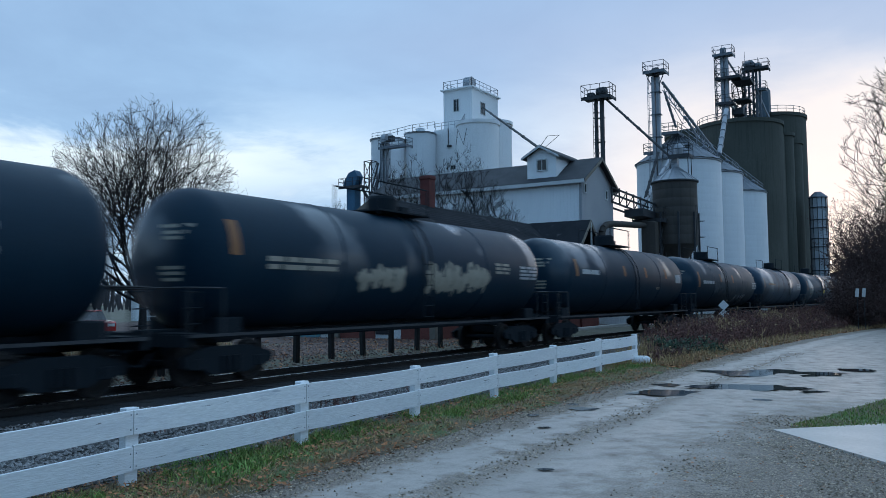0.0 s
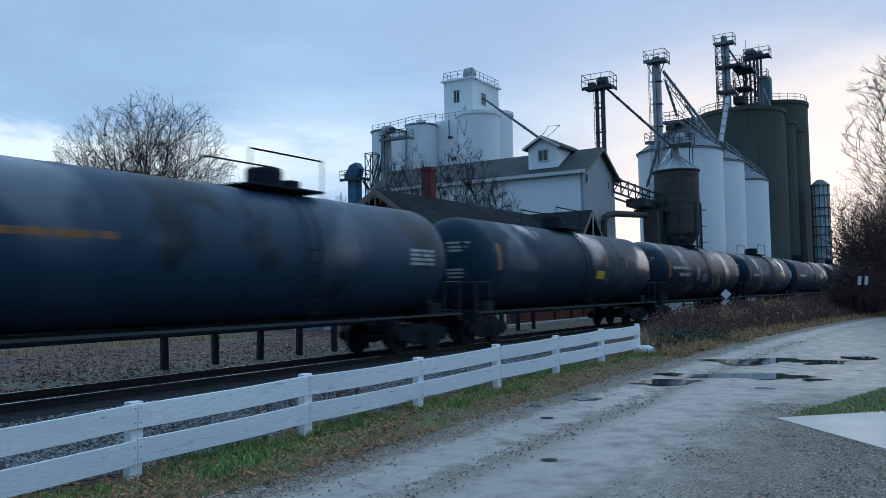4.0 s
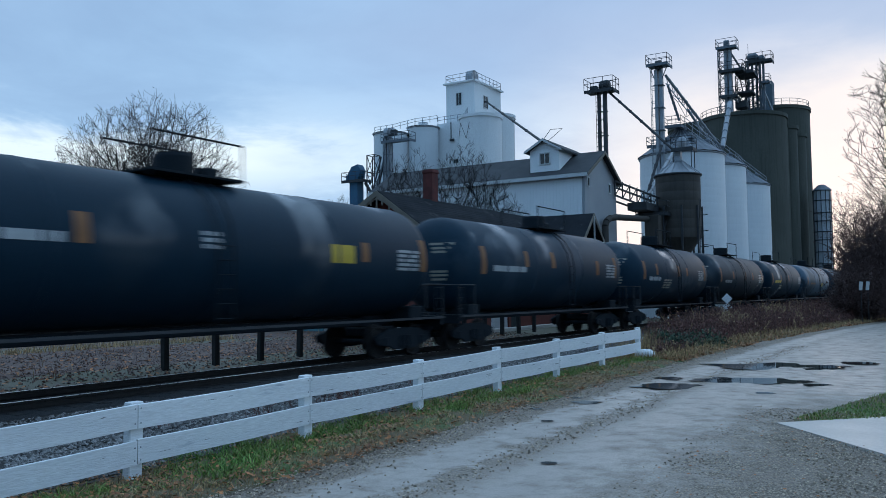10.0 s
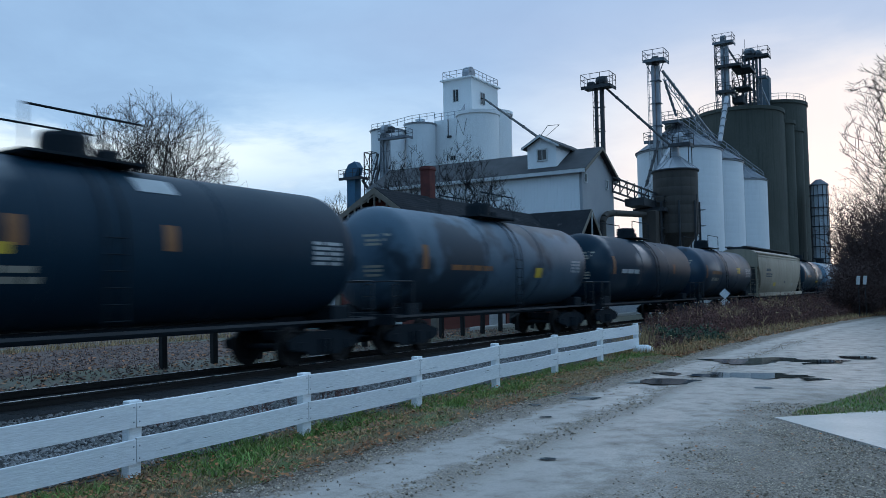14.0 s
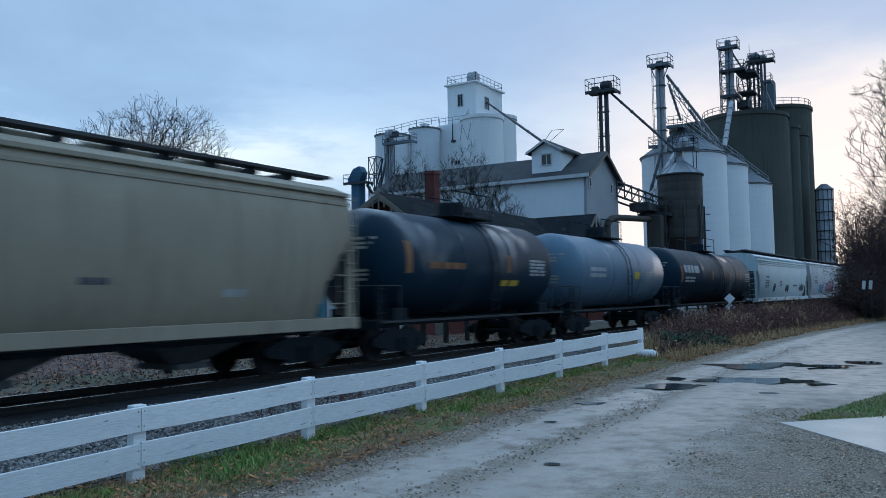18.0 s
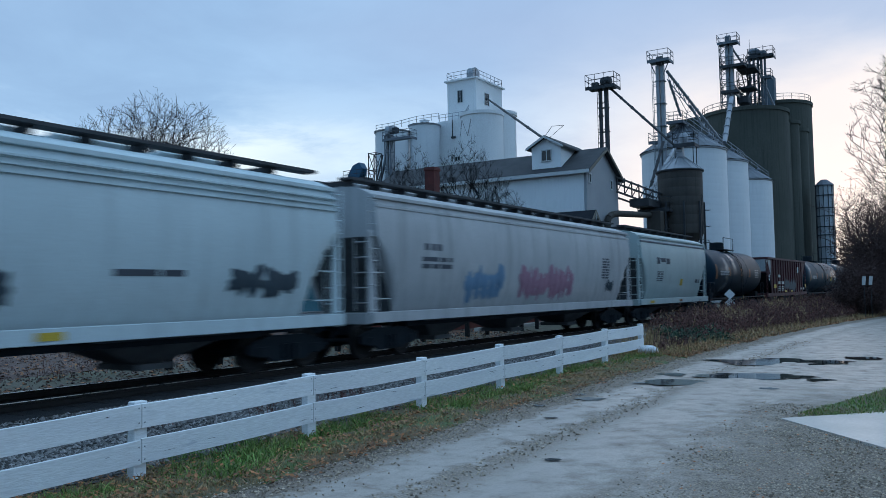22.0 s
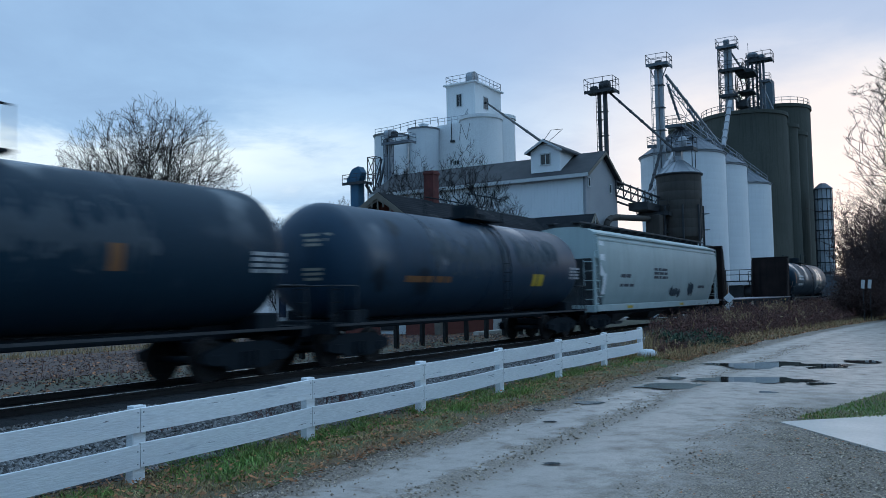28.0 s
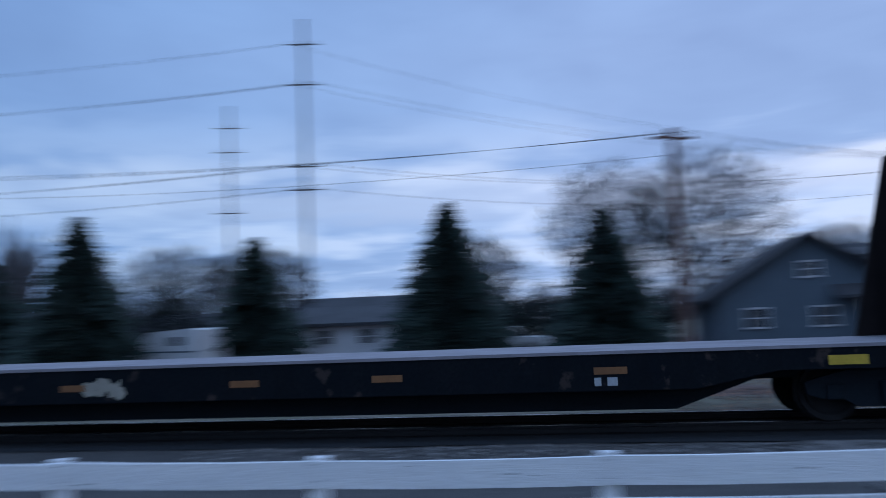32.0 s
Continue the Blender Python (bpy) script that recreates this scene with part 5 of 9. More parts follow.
    T(e[20], e[21], "black_tank", [("panel", 2.6, 0.5, 2.85, 0.42), ("panel", 3.25, 0.5, 2.85, 0.42), ("panel", 3.9, 0.5, 2.85, 0.42), ("panel", 4.55, 0.9, 2.85, 0.42), ("orange", 2.0, 0.3, 2.3, 0.9), ("white", 2.7, 1.9, 2.3, 0.35), ("orange", 8.2, 0.3, 2.5, 0.5), ("orange", 12.3, 0.3, 2.5, 0.5), ("orange", 15.2, 0.3, 2.5, 0.5), ("white", 16.6, 1.3, 2.4, 0.6)], top=0.52)
    hopper_car(e[21], e[22], "pale_hopper", "pale grey", [("dark", 3.4, 1.1, 2.75, 0.2), ("dark", 3.3, 1.3, 2.0, 0.6), ("dark", 8.5, 0.8, 2.1, 0.5), ("smoke", 6.1, 0.8, 1.6, 0.8), ("smoke", 10.8, 1.3, 1.6, 0.6), ("dark", 14.0, 1.6, 2.1, 0.2), ("smoke", 16.8, 2.0, 1.7, 0.6), ("yellow", 2.2, 1.2, 1.05, 0.14), ("pink", 3.6, 1.1, 1.05, 0.2), ("yellow", 6.3, 0.6, 1.05, 0.14), ("yellow", 9.5, 0.5, 1.05, 0.14), ("yellow", 12.5, 0.5, 1.05, 0.14)], ribs=True)
    hopper_car(e[22], e[23], "grey_hopper", "weathered grey", [("dark", 3.0, 0.9, 2.9, 0.3), ("dark", 2.9, 1.6, 2.4, 0.4), ("blue", 5.4, 2.4, 1.45, 1.0), ("pink", 9.0, 4.6, 1.4, 1.2), ("dark", 16.6, 0.8, 2.2, 0.9), ("smoke", 17.2, 0.8, 1.7, 0.5)])
    hopper_car(e[23], e[24], "green_hopper", "pale grey-green two-bay", [("bluepanel", 3.0, 0.5, 3.0, 0.32), ("bluepanel", 3.6, 0.8, 3.1, 0.2), ("bluepanel", 4.5, 0.6, 3.0, 0.3), ("dark", 3.1, 0.9, 2.1, 0.55), ("yellow", 7.0, 0.45, 1.9, 0.35), ("dark", 9.8, 0.8, 2.0, 0.3), ("yellow", 1.8, 0.6, 1.05, 0.12), ("orange", 6.5, 0.5, 1.05, 0.12)], bays=2)
    T(e[24], e[25], "black_tank", [("orange", 2.0, 0.35, 2.3, 0.9), ("white", 3.0, 2.1, 2.5, 0.35), ("orange", 5.2, 0.3, 2.5, 0.55), ("orange", 8.2, 0.35, 2.5, 0.55), ("orange", 10.6, 0.35, 2.45, 0.55), ("white", 12.3, 1.1, 2.4, 0.6)], top=0.5)
    red_hopper_car(e[25], e[26], [("panel", 4.2, 0.9, 2.5, 0.22), ("panel", 4.2, 0.8, 1.95, 0.22), ("panel", 5.4, 1.0, 1.95, 0.22), ("white", 4.2, 0.9, 1.4, 0.4), ("white", 5.4, 1.0, 1.4, 0.4), ("yellow", 2.6, 0.9, 1.65, 0.28), ("smoke", 6.6, 4.6, 1.35, 1.0), ("yellow", 6.7, 0.7, 1.3, 0.14), ("yellow", 9.2, 0.6, 1.3, 0.14), ("panel", 12.0, 0.7, 2.95, 0.5), ("yellow", 15.4, 0.5, 1.65, 0.3), ("white", 13.4, 0.6, 1.4, 0.3), ("white", 14.4, 0.6, 1.4, 0.3)])
    T(e[26], e[27], "black_tank", [("orange", 2.0, 0.3, 2.3, 0.9), ("white", 3.0, 2.0, 2.45, 0.35), ("orange", 5.2, 0.3, 2.5, 0.55), ("orange", 8.0, 0.3, 2.5, 0.55), ("yellow", 13.0, 0.6, 2.3, 0.4), ("orange", 11.0, 0.3, 2.5, 0.5), ("white", 15.0, 1.0, 2.4, 0.6)])
    T(e[27], e[28], "worn_black_tank", [("smoke", 7.5, 5.0, 2.2, 1.5), ("orangetext", 3.8, 2.6, 2.05, 0.25), ("orange", 6.8, 0.35, 2.3, 0.5), ("orange", 11.5, 0.3, 2.3, 0.5), ("white", 15.0, 1.0, 2.3, 0.5)])
    T(e[28], e[29], "dull_blue_tank", [("orangetext", 3.9, 2.4, 2.1, 0.28), ("smoke", 5.2, 4.8, 2.3, 1.5), ("smoke", 10.6, 3.4, 2.6, 1.2), ("yellow", 11.8, 0.9, 2.05, 0.42), ("white", 15.0, 0.9, 2.3, 0.5)], top=0.55)
    hopper_car(e[29], e[30], "green_hopper", "pale green", [("bright", 0.95, 0.5, 2.5, 1.5), ("bright", 1.3, 0.4, 1.7, 0.9), ("dark", 3.4, 1.3, 2.4, 0.25), ("dark", 8.0, 2.2, 2.4, 0.6), ("dark", 3.4, 1.8, 2.0, 0.2), ("smoke", 10.8, 1.8, 1.5, 0.5), ("smoke", 14.0, 1.0, 1.55, 0.7), ("dark", 16.0, 1.3, 1.9, 0.25), ("yellow", 4.0, 0.7, 1.05, 0.12), ("yellow", 12.0, 0.7, 1.05, 0.12)])
    bulkhead_flat_car(e[30], e[31], 0.75, e[31] - e[30] - 0.75, [("orange", 1.75, 0.35, 1.4, 0.6), ("orange", 1.75, 0.35, 0.77, 0.5), ("panel", 2.6, 0.5, 0.92, 0.2), ("beige", 8.2, 0.75, 0.64, 0.34), ("orange", 5.6, 0.5, 0.80, 0.11), ("orange", 7.8, 0.5, 0.80, 0.11), ("orange", 10.85, 0.5, 0.80, 0.11), ("orange", 13.25, 0.5, 0.82, 0.11), ("orange", 16.75, 0.5, 0.85, 0.11), ("white", 16.75, 0.35, 0.64, 0.2), ("yellow", 20.15, 0.55, 0.90, 0.14), ("yellow", 22.9, 0.14, 1.35, 0.75)])
    T(e[31], e[32], "black_tank", [("orange", 1.95, 0.3, 2.4, 0.9), ("white", 3.2, 2.0, 2.6, 0.5), ("white", 3.2, 2.2, 2.1, 0.3), ("orange", 0.45, 0.12, 1.6, 0.9)])


def along(t):
    """Metres that the train has gone by t seconds; it slowly picks up speed."""
    return 15.3 * t + 0.034 * t * t - 0.3


build_train()

# ---- grain elevator, bins and legs ----


def rail_run(mb, pts, h=1.05, r=0.035, closed=False):
    """A guard rail with posts along points (x, y, z)."""
    seq = pts + ([pts[0]] if closed else [])
    for a, b in zip(seq, seq[1:]):
        d = (Vector(b) - Vector(a)).length
        k = max(1, round(d / 1.3))
        for i in range(k + 1):
            p = Vector(a).lerp(Vector(b), i / k)
            mb.tube(p, p + Vector((0, 0, h)), r, n=4)
        for q in (h, h * 0.55):
            mb.tube(Vector(a) + Vector((0, 0, q)), Vector(b) + Vector((0, 0, q)), r, n=4)


def deck_with_rail(parent, c, sx, sy, mat="galv", h=1.1):
    x, y, z = c
    part("platform", MB().box((x, y, z), (sx, sy, 0.14)).box((x, y - sy / 2, z - 0.15), (sx, 0.1, 0.3)).box((x + sx / 2, y, z - 0.15), (0.1, sy, 0.3)), M[mat], parent)
    mb = MB()
    rail_run(mb, [(x - sx / 2, y - sy / 2, z), (x + sx / 2, y - sy / 2, z), (x + sx / 2, y + sy / 2, z), (x - sx / 2, y + sy / 2, z)], h, closed=True)
    part("guard_rail", mb, M[mat], parent)


def lattice(mb, x, y, z0, z1, w, step=2.2, r=0.07):
    k = max(1, round((z1 - z0) / step))
    cs = [(x - w / 2, y - w / 2), (x + w / 2, y - w / 2), (x + w / 2, y + w / 2), (x - w / 2, y + w / 2)]
    for cx, cy in cs:
        mb.tube((cx, cy, z0), (cx, cy, z1), r * 1.3, n=4)
    for i in range(k):
        a, b = z0 + (z1 - z0) * i / k, z0 + (z1 - z0) * (i + 1) / k
        for (ax, ay), (bx, by) in zip(cs, cs[1:] + cs[:1]):
            mb.tube((ax, ay, b), (bx, by, b), r, n=4)
            mb.tube((ax, ay, a), (bx, by, b), r * 0.8, n=4)


def cage_ladder(mb, x, y, z0, z1):
    for dy in (-0.25, 0.25):
        mb.tube((x, y + dy, z0), (x, y + dy, z1), 0.035, n=4)
    for i in range(int((z1 - z0) / 0.5)):
        mb.tube((x, y - 0.25, z0 + i * 0.5), (x, y + 0.25, z0 + i * 0.5), 0.025, n=4)
    for i in range(int((z1 - z0) / 1.5)):
        z = z0 + 1 + i * 1.5
        mb.path([(x, y - 0.35, z), (x + 0.35, y - 0.45, z), (x + 0.7, y, z), (x + 0.35, y + 0.45, z), (x, y + 0.35, z)], 0.03, 4)


def corrugated_bin(name, label, c, r, z_eave, mat, roof_rise, ring=0.85, group="", cap="galv"):
    x, y = c
    t = thing(name, label, "grain bin", group)
    prof = [(r, 0.0)]
    k = round(z_eave / ring)
    for i in range(k):
        a = z_eave * i / k
        b = z_eave * (i + 1) / k
        prof += [(r, a + 0.02), (r + 0.007, a + 0.14), (r + 0.007, b - 0.14), (r, b - 0.02)]
    part("wall", MB().lathe(prof, (x, y, 0), n=56), M[mat], t)
    roof = MB()
    n = 40
    ro, ri = r + 0.25, 0.7
    vs = []
    for i in range(n):
        a = 2 * math.pi * i / n
        lift = 0.07 if i % 2 else 0.0
        vs.append((x + ro * math.cos(a), y + ro * math.sin(a), z_eave - 0.05 + lift))
        vs.append((x + ri * math.cos(a), y + ri * math.sin(a), z_eave + roof_rise + lift))
    roof.add(vs, [(2 * i, 2 * ((i + 1) % n), 2 * ((i + 1) % n) + 1, 2 * i + 1) for i in range(n)])
    part("roof", roof, M[cap], t, "ribbed steel cone roof")
    part("cap", MB().lathe([(0.75, z_eave + roof_rise - 0.1), (0.75, z_eave + roof_rise + 0.5), (0.85, z_eave + roof_rise + 0.55), (0.0, z_eave + roof_rise + 0.85)], (x, y, 0), n=16, smooth=False), M[cap], t)
    eave = MB().lathe([(r + 0.02, z_eave - 0.25), (r + 0.14, z_eave - 0.22), (r + 0.14, z_eave - 0.08), (r + 0.02, z_eave - 0.05)], (x, y, 0), n=56)
    part("eave_ring", eave, M["galv"], t)
    return t


def silo(t, x, y, r, z, mat, name="silo_wall"):
    prof = [(r, 0.0), (r, z - 0.5), (r + 0.18, z - 0.48), (r + 0.18, z), (0.0, z + 0.02)]
    return part(name, MB().lathe(prof[:2], (x, y, 0), n=64).lathe(prof[1:4], (x, y, 0), n=64, smooth=False).lathe(prof[3:], (x, y, 0), n=64, smooth=False), M[mat], t)


def window(parent, c, w, h, face, bars_v=1):
    """A sash window on a wall that faces -y or +x."""
    x, y, z = c
    fr = 0.09
    win = MB()
    pane = MB()
    if face == "y":
        for dx in (-w / 2, w / 2):
            win.box((x + dx, y - 0.03, z), (fr, 0.10, h + fr))
        for dz in (-h / 2, h / 2):
            win.box((x, y - 0.03, z + dz), (w, 0.10, fr))
        for i in range(1, bars_v + 1):
            win.box((x - w / 2 + w * i / (bars_v + 1), y - 0.02, z), (fr * 0.7, 0.08, h))
        pane.box((x, y + 0.0, z), (w, 0.03, h))
    else:
        for dy in (-w / 2, w / 2):
            win.box((x + 0.03, y + dy, z), (0.10, fr, h + fr))
        for dz in (-h / 2, h / 2):
            win.box((x + 0.03, y, z + dz), (0.10, w, fr))
        for i in range(1, bars_v + 1):
            win.box((x + 0.02, y - w / 2 + w * i / (bars_v + 1), z), (0.08, fr * 0.7, h))
        pane.box((x, y, z), (0.03, w, h))
    ob = part("window", win, M["white_paint"], parent)
    part("pane", pane, M["window"], ob)
    return ob


def leg_head(parent, x, y, z, mat, s=1.0):
    mb = MB()
    pts = []
    for i in range(9):
        a = math.pi * i / 8
        pts.append((y + 0.75 * s * math.cos(a), z + 0.7 * s + 0.75 * s * math.sin(a)))
    mb.prism([(y + 0.75 * s, z)] + pts + [(y - 0.75 * s, z)], "x", x - 0.4 * s, x + 0.4 * s)
    mb.lathe([(0.0, -0.8 * s), (0.22 * s, -0.8 * s), (0.22 * s, 0.0)], (x + 0.4 * s, y, z + 0.7 * s), "x", 12)
    part("leg_head", mb, M[mat], parent, "rounded bucket elevator head")


def build_concrete_elevator():
    t = thing("concrete_elevator", "tall white-painted concrete grain elevator with a square headhouse", "grain elevator")
    W = "white_concrete"
    for x, y, r, z in ((-58.2, 106.1, 3.2, 28.7), (-59.0, 112.5, 3.05, 30.0), (-63.4, 116.6, 3.2, 28.6), (-66.0, 119.0, 3.2, 28.4)):
        silo(t, x, y, r, z, W)
    part("bin_wall", MB().box((-62.95, 112.4, 14.35), (6.9, 11.2, 28.7)), M[W], t)
    hx0, hx1, hy0, hy1 = -66.6, -61.35, 110.0, 119.0
    part("headhouse", MB().box(((hx0 + hx1) / 2, (hy0 + hy1) / 2, 32.15), (hx1 - hx0, hy1 - hy0, 7.0)), M[W], t)
    part("roof_slab", MB().box(((hx0 + hx1) / 2, (hy0 + hy1) / 2, 35.78), (hx1 - hx0 + 0.8, hy1 - hy0 + 0.8, 0.24), bevel=0.03), M[W], t)
    mb = MB()
    rail_run(mb, [(hx0, hy0, 35.9), (hx1, hy0, 35.9), (hx1, hy1, 35.9), (hx0, hy1, 35.9)], 1.3, 0.045, True)
    part("guard_rail", mb, M["galv"], t)
    leg_head(t, -62.9, 112.0, 35.9, "galv", 1.45)
    window(t, (-64.2, hy0 - 0.01, 33.1), 1.0, 2.0, "y")
    window(t, (hx1 + 0.01, 113.6, 32.9), 1.5, 2.0, "x")
    window(t, (-63.0, 106.79, 22.5), 0.9, 0.7, "y")
    mb = MB()
    rail_run(mb, [(-66.3, 106.9, 28.7), (-61.5, 106.9, 28.7), (-59, 103.6, 28.7)], 1.1, 0.045)
    part("guard_rail", mb, M["galv"], t)
    # a bracket frame on the silo's face
    mb = MB()
    mb.path([(-60.8, 104.0, 25.3), (-60.2, 103.5, 27.6), (-58.9, 102.9, 25.0), (-58.3, 102.86, 27.4)], 0.03, 4)
    mb.path([(-60.7, 103.9, 26.4), (-58.2, 102.86, 26.4)], 0.03, 4)
    mb.path([(-63.8, 106.7, 25.8), (-63.8, 106.7, 28.7)], 0.07, 4)
    mb.box((-63.6, 106.65, 25.9), (0.7, 0.3, 0.3))
    part("bracket", mb, M["dark_steel"], t)
    # joint lines between the poured silos
    mb = MB()
    for x, y in ((-61.45, 106.8), (-66.3, 106.75)):
        mb.tube((x, y, 0), (x, y, 28.7), 0.10, n=6)
    part("downpipe", mb, M[W], t)


def build_left_bins():
    corrugated_bin("grain_bin", "white corrugated steel grain bin beside the concrete elevator", (-72.05, 102.1), 2.65, 27.0, "white_metal", 0.25, 0.9, "white bins by the elevator", cap="white_metal")
    corrugated_bin("grain_bin", "white corrugated steel grain bin beside the concrete elevator", (-67.95, 105.1), 2.4, 28.0, "white_metal", 0.25, 0.9, "white bins by the elevator", cap="white_metal")
    mb = MB()
    rail_run(mb, [(-74.2, 100.8, 27.1), (-70.6, 100.6, 27.1), (-68.0, 102.9, 28.1), (-65.6, 105.6, 28.8)], 1.0, 0.045)
    solid("catwalk_rail", mb, M["galv"], "galvanised guard rail along the bin roofs", "guard rail")
    t = thing("bucket_elevator", "galvanised bucket elevator leg with a platform and spouts", "bucket elevator", "elevator legs")
    x, y = -67.2, 94.5
    mb = MB()
    lattice(mb, x, y, 0, 24.6, 1.0, 2.4, 0.05)
    for dx in (-3.4, 2.2):
        mb.tube((x, y, 24.4), (x + dx, y - 1.5, 8), 0.09, n=5)
    part("tower", mb, M["mid_steel"], t)
    part("leg_casing", MB().box((x - 0.3, y, 12.4), (0.36, 0.7, 24.8)).box((x + 0.3, y, 12.4), (0.36, 0.7, 24.8)), M["galv"], t)
    leg_head(t, x, y, 24.8, "galv", 0.9)
    deck_with_rail(t, (x + 1.8, y, 24.0), 4.8, 1.8, "mid_steel")
    mb = MB()
    for q in ((-70.4, 93.6, 12), (-71.4, 95, 11)):
        mb.tube((x, y, 23.5), q, 0.16, n=6)
    mb.tube((x - 1.2, y, 22.0), (x - 4.6, y - 1, 9), 0.12, n=6)
    part("spout", mb, M["dark_steel"], t)
    part("motor", MB().box((x + 1.1, y, 25.4), (0.9, 0.7, 0.6), bevel=0.08).tube((x + 0.5, y - 0.4, 24.9), (x + 1.9, y - 0.4, 24.9), 0.18, n=8), M["dark_steel"], t)
    # a lower dark blue leg in front
    t = thing("bucket_elevator", "dark blue bucket elevator leg with a hooded head", "bucket elevator", "elevator legs")
    x, y = -64.4, 83.4
    part("leg_casing", MB().box((x, y, 8.5), (1.3, 1.3, 17.0)), M["blue_steel"], t)
    mb = MB()
    mb.prism([(x - 1.2, 16.9), (x - 1.2, 17.4), (x - 0.4, 18.6), (x + 0.6, 18.9), (x + 1.1, 18.1), (x + 0.9, 17.4), (x + 0.6, 16.9)], "y", y - 0.6, y + 0.6)
    part("hood", mb, M["blue_steel"], t)
    deck_with_rail(t, (x, y, 16.8), 3.4, 2.0, "dark_steel")
    mb = MB()
    lattice(mb, x + 2.4, y + 0.5, 0, 20.0, 1.2, 2.2, 0.06)
    part("ladder_tower", mb, M["dark_steel"], t)
    mb = MB()
    for k in range(3):
        rail_run(mb, [(x - 3.2, y - 1, 9.6 + k * 0.9), (x + 3.5, y - 1, 10.4 + k * 0.9)], 0.8, 0.05)
    mb.tube((x + 1.4, y, 16.5), (x + 4.6, y + 2, 10), 0.2, n=6)
    part("catwalk", mb, M["dark_steel"], t)


def build_mill():
    x0, x1, y0, y1 = -46.0, -24.5, 62.4, 70.0
    ze, zr, ym = 11.85, 14.0, 66.2
    t = thing("mill_building", "tall white metal-sided mill building with a dark gable roof", "building")
    part("wall", MB().box(((x0 + x1) / 2, y0 + 0.1, ze / 2), (x1 - x0 - 0.5, 0.2, ze)), M["siding_white"], t)
    part("wall", MB().box(((x0 + x1) / 2, y1 - 0.1, ze / 2), (x1 - x0 - 0.5, 0.2, ze)), M["siding_white"], t)
    part("wall", MB().prism([(y0, 0), (y1, 0), (y1, ze), (ym, zr - 0.05), (y0, ze)], "x", x1 - 0.22, x1), M["siding_grey"], t, "grey gable wall")
    part("wall", MB().prism([(y0, 0), (y1, 0), (y1, ze), (ym, zr - 0.05), (y0, ze)], "x", x0, x0 + 0.22), M["siding_grey"], t)
    seam = MB().box((0, 0, ze / 2), (0.05, 0.03, ze)).mesh("siding_rib")
    for i in range(70):
        part("siding_rib", seam, M["siding_white"], t, m=pose(x1 - 0.4 - i * 0.305, y0 - 0.012, 0))
    for sgn in (-1, 1):
        ya = ym + sgn * (ym - y0 + 0.45)
        za = ze - 0.26
        mb = MB().prism([(ym, zr + 0.08), (ym, zr - 0.10), (ya, za - 0.08), (ya, za + 0.10)], "x", x0 - 0.4, x1 + 0.45)
        part("roof", mb, M["roof_dark"], t)
        part("fascia", MB().box(((x0 + x1) / 2, ya, za - 0.06), (x1 - x0 + 0.84, 0.06, 0.30)), M["white_paint"], t)
        mb = MB().prism([(ym, zr + 0.02), (ym, zr - 0.25), (ya, za - 0.22), (ya, za + 0.05)], "x", x1 + 0.455, x1 + 0.50)
        part("bargeboard", mb, M["trim"], t)
    for y, z, h in ((63.1, 11.05, 0.75), (68.2, 11.0, 0.8)):
        window(t, (x1 + 0.01, y, z), 0.5, h, "x", 0)
    # cupola across the ridge
    cx0, cx1, cy0, cy1 = -29.6, -26.9, 62.8, 69.6
    c = part("cupola", MB().prism([(cx0, 12.2), (cx1, 12.2), (cx1, 14.05), ((cx0 + cx1) / 2, 14.85), (cx0, 14.05)], "y", cy0, cy1), M["siding_white"], t, "white gabled roof cupola")
    xm = (cx0 + cx1) / 2
    for sgn in (-1, 1):
        xa = xm + sgn * 1.75
        part("cupola_roof", MB().prism([(xm, 15.03), (xm, 14.86), (xa, 13.86), (xa, 14.02)], "y", cy0 - 0.4, cy1 + 0.4), M["roof_dark"], c)
        part("fascia", MB().prism([(xm, 15.0), (xm, 14.78), (xa, 13.80), (xa, 13.98)], "y", cy0 - 0.44, cy0 - 0.405), M["white_paint"], c)
    window(t, (xm + 0.05, cy0 - 0.01, 13.3), 0.9, 0.95, "y", 1)
    mb = MB()
    mb.path([(-28.9, 63.2, 14.6), (-27.9, 63.4, 15.9), (-26.9, 63.6, 15.9), (-28.2, 63.4, 14.9)], 0.025, 4)
    solid("roof_bracket", mb, M["dark_steel"], "thin steel stay frame on the mill roof", "bracket")
    # duct from the gable wall down to the dust box
    mb = MB()
    pts = [(-24.05, 65.8, 4.8), (-24.05, 65.8, 7.5), (-24.0, 66.0, 7.9), (-23.9, 66.5, 8.2), (-23.6, 67.4, 8.35), (-22.6, 72.9, 8.55)]
    for a, b in zip(pts, pts[1:]):
        mb.tube(a, b, 0.28, n=14)
    solid("air_duct", mb, M["rust_bin"], "brown curved metal air duct from the mill wall", "duct")
    # conveyor bridge behind the gable
    t = thing("conveyor_bridge", "dark steel conveyor bridge on a lattice support", "conveyor")
    mb = MB()
    for z in (9.6, 10.9):
        mb.tube((-24.3, 69.2, z + 0.9), (-22.0, 76.5, z - 0.3), 0.10, n=4)
        mb.tube((-25.6, 69.2, z + 0.9), (-23.2, 76.5, z - 0.3), 0.10, n=4)
    for i in range(8):
        u = i / 7
        p = Vector((-24.3, 69.2, 10.5)).lerp(Vector((-22.0, 76.5, 9.3)), u)
        mb.tube(p, p + Vector((0, 0, 1.35)), 0.07, n=4)
        mb.tube(p, p + Vector((0.35, 1.1, 1.3)), 0.05, n=4)
    mb.box((-23.2, 74.2, 9.7), (1.8, 4.6, 0.7))
    part("bridge", mb, M["dark_steel"], t)
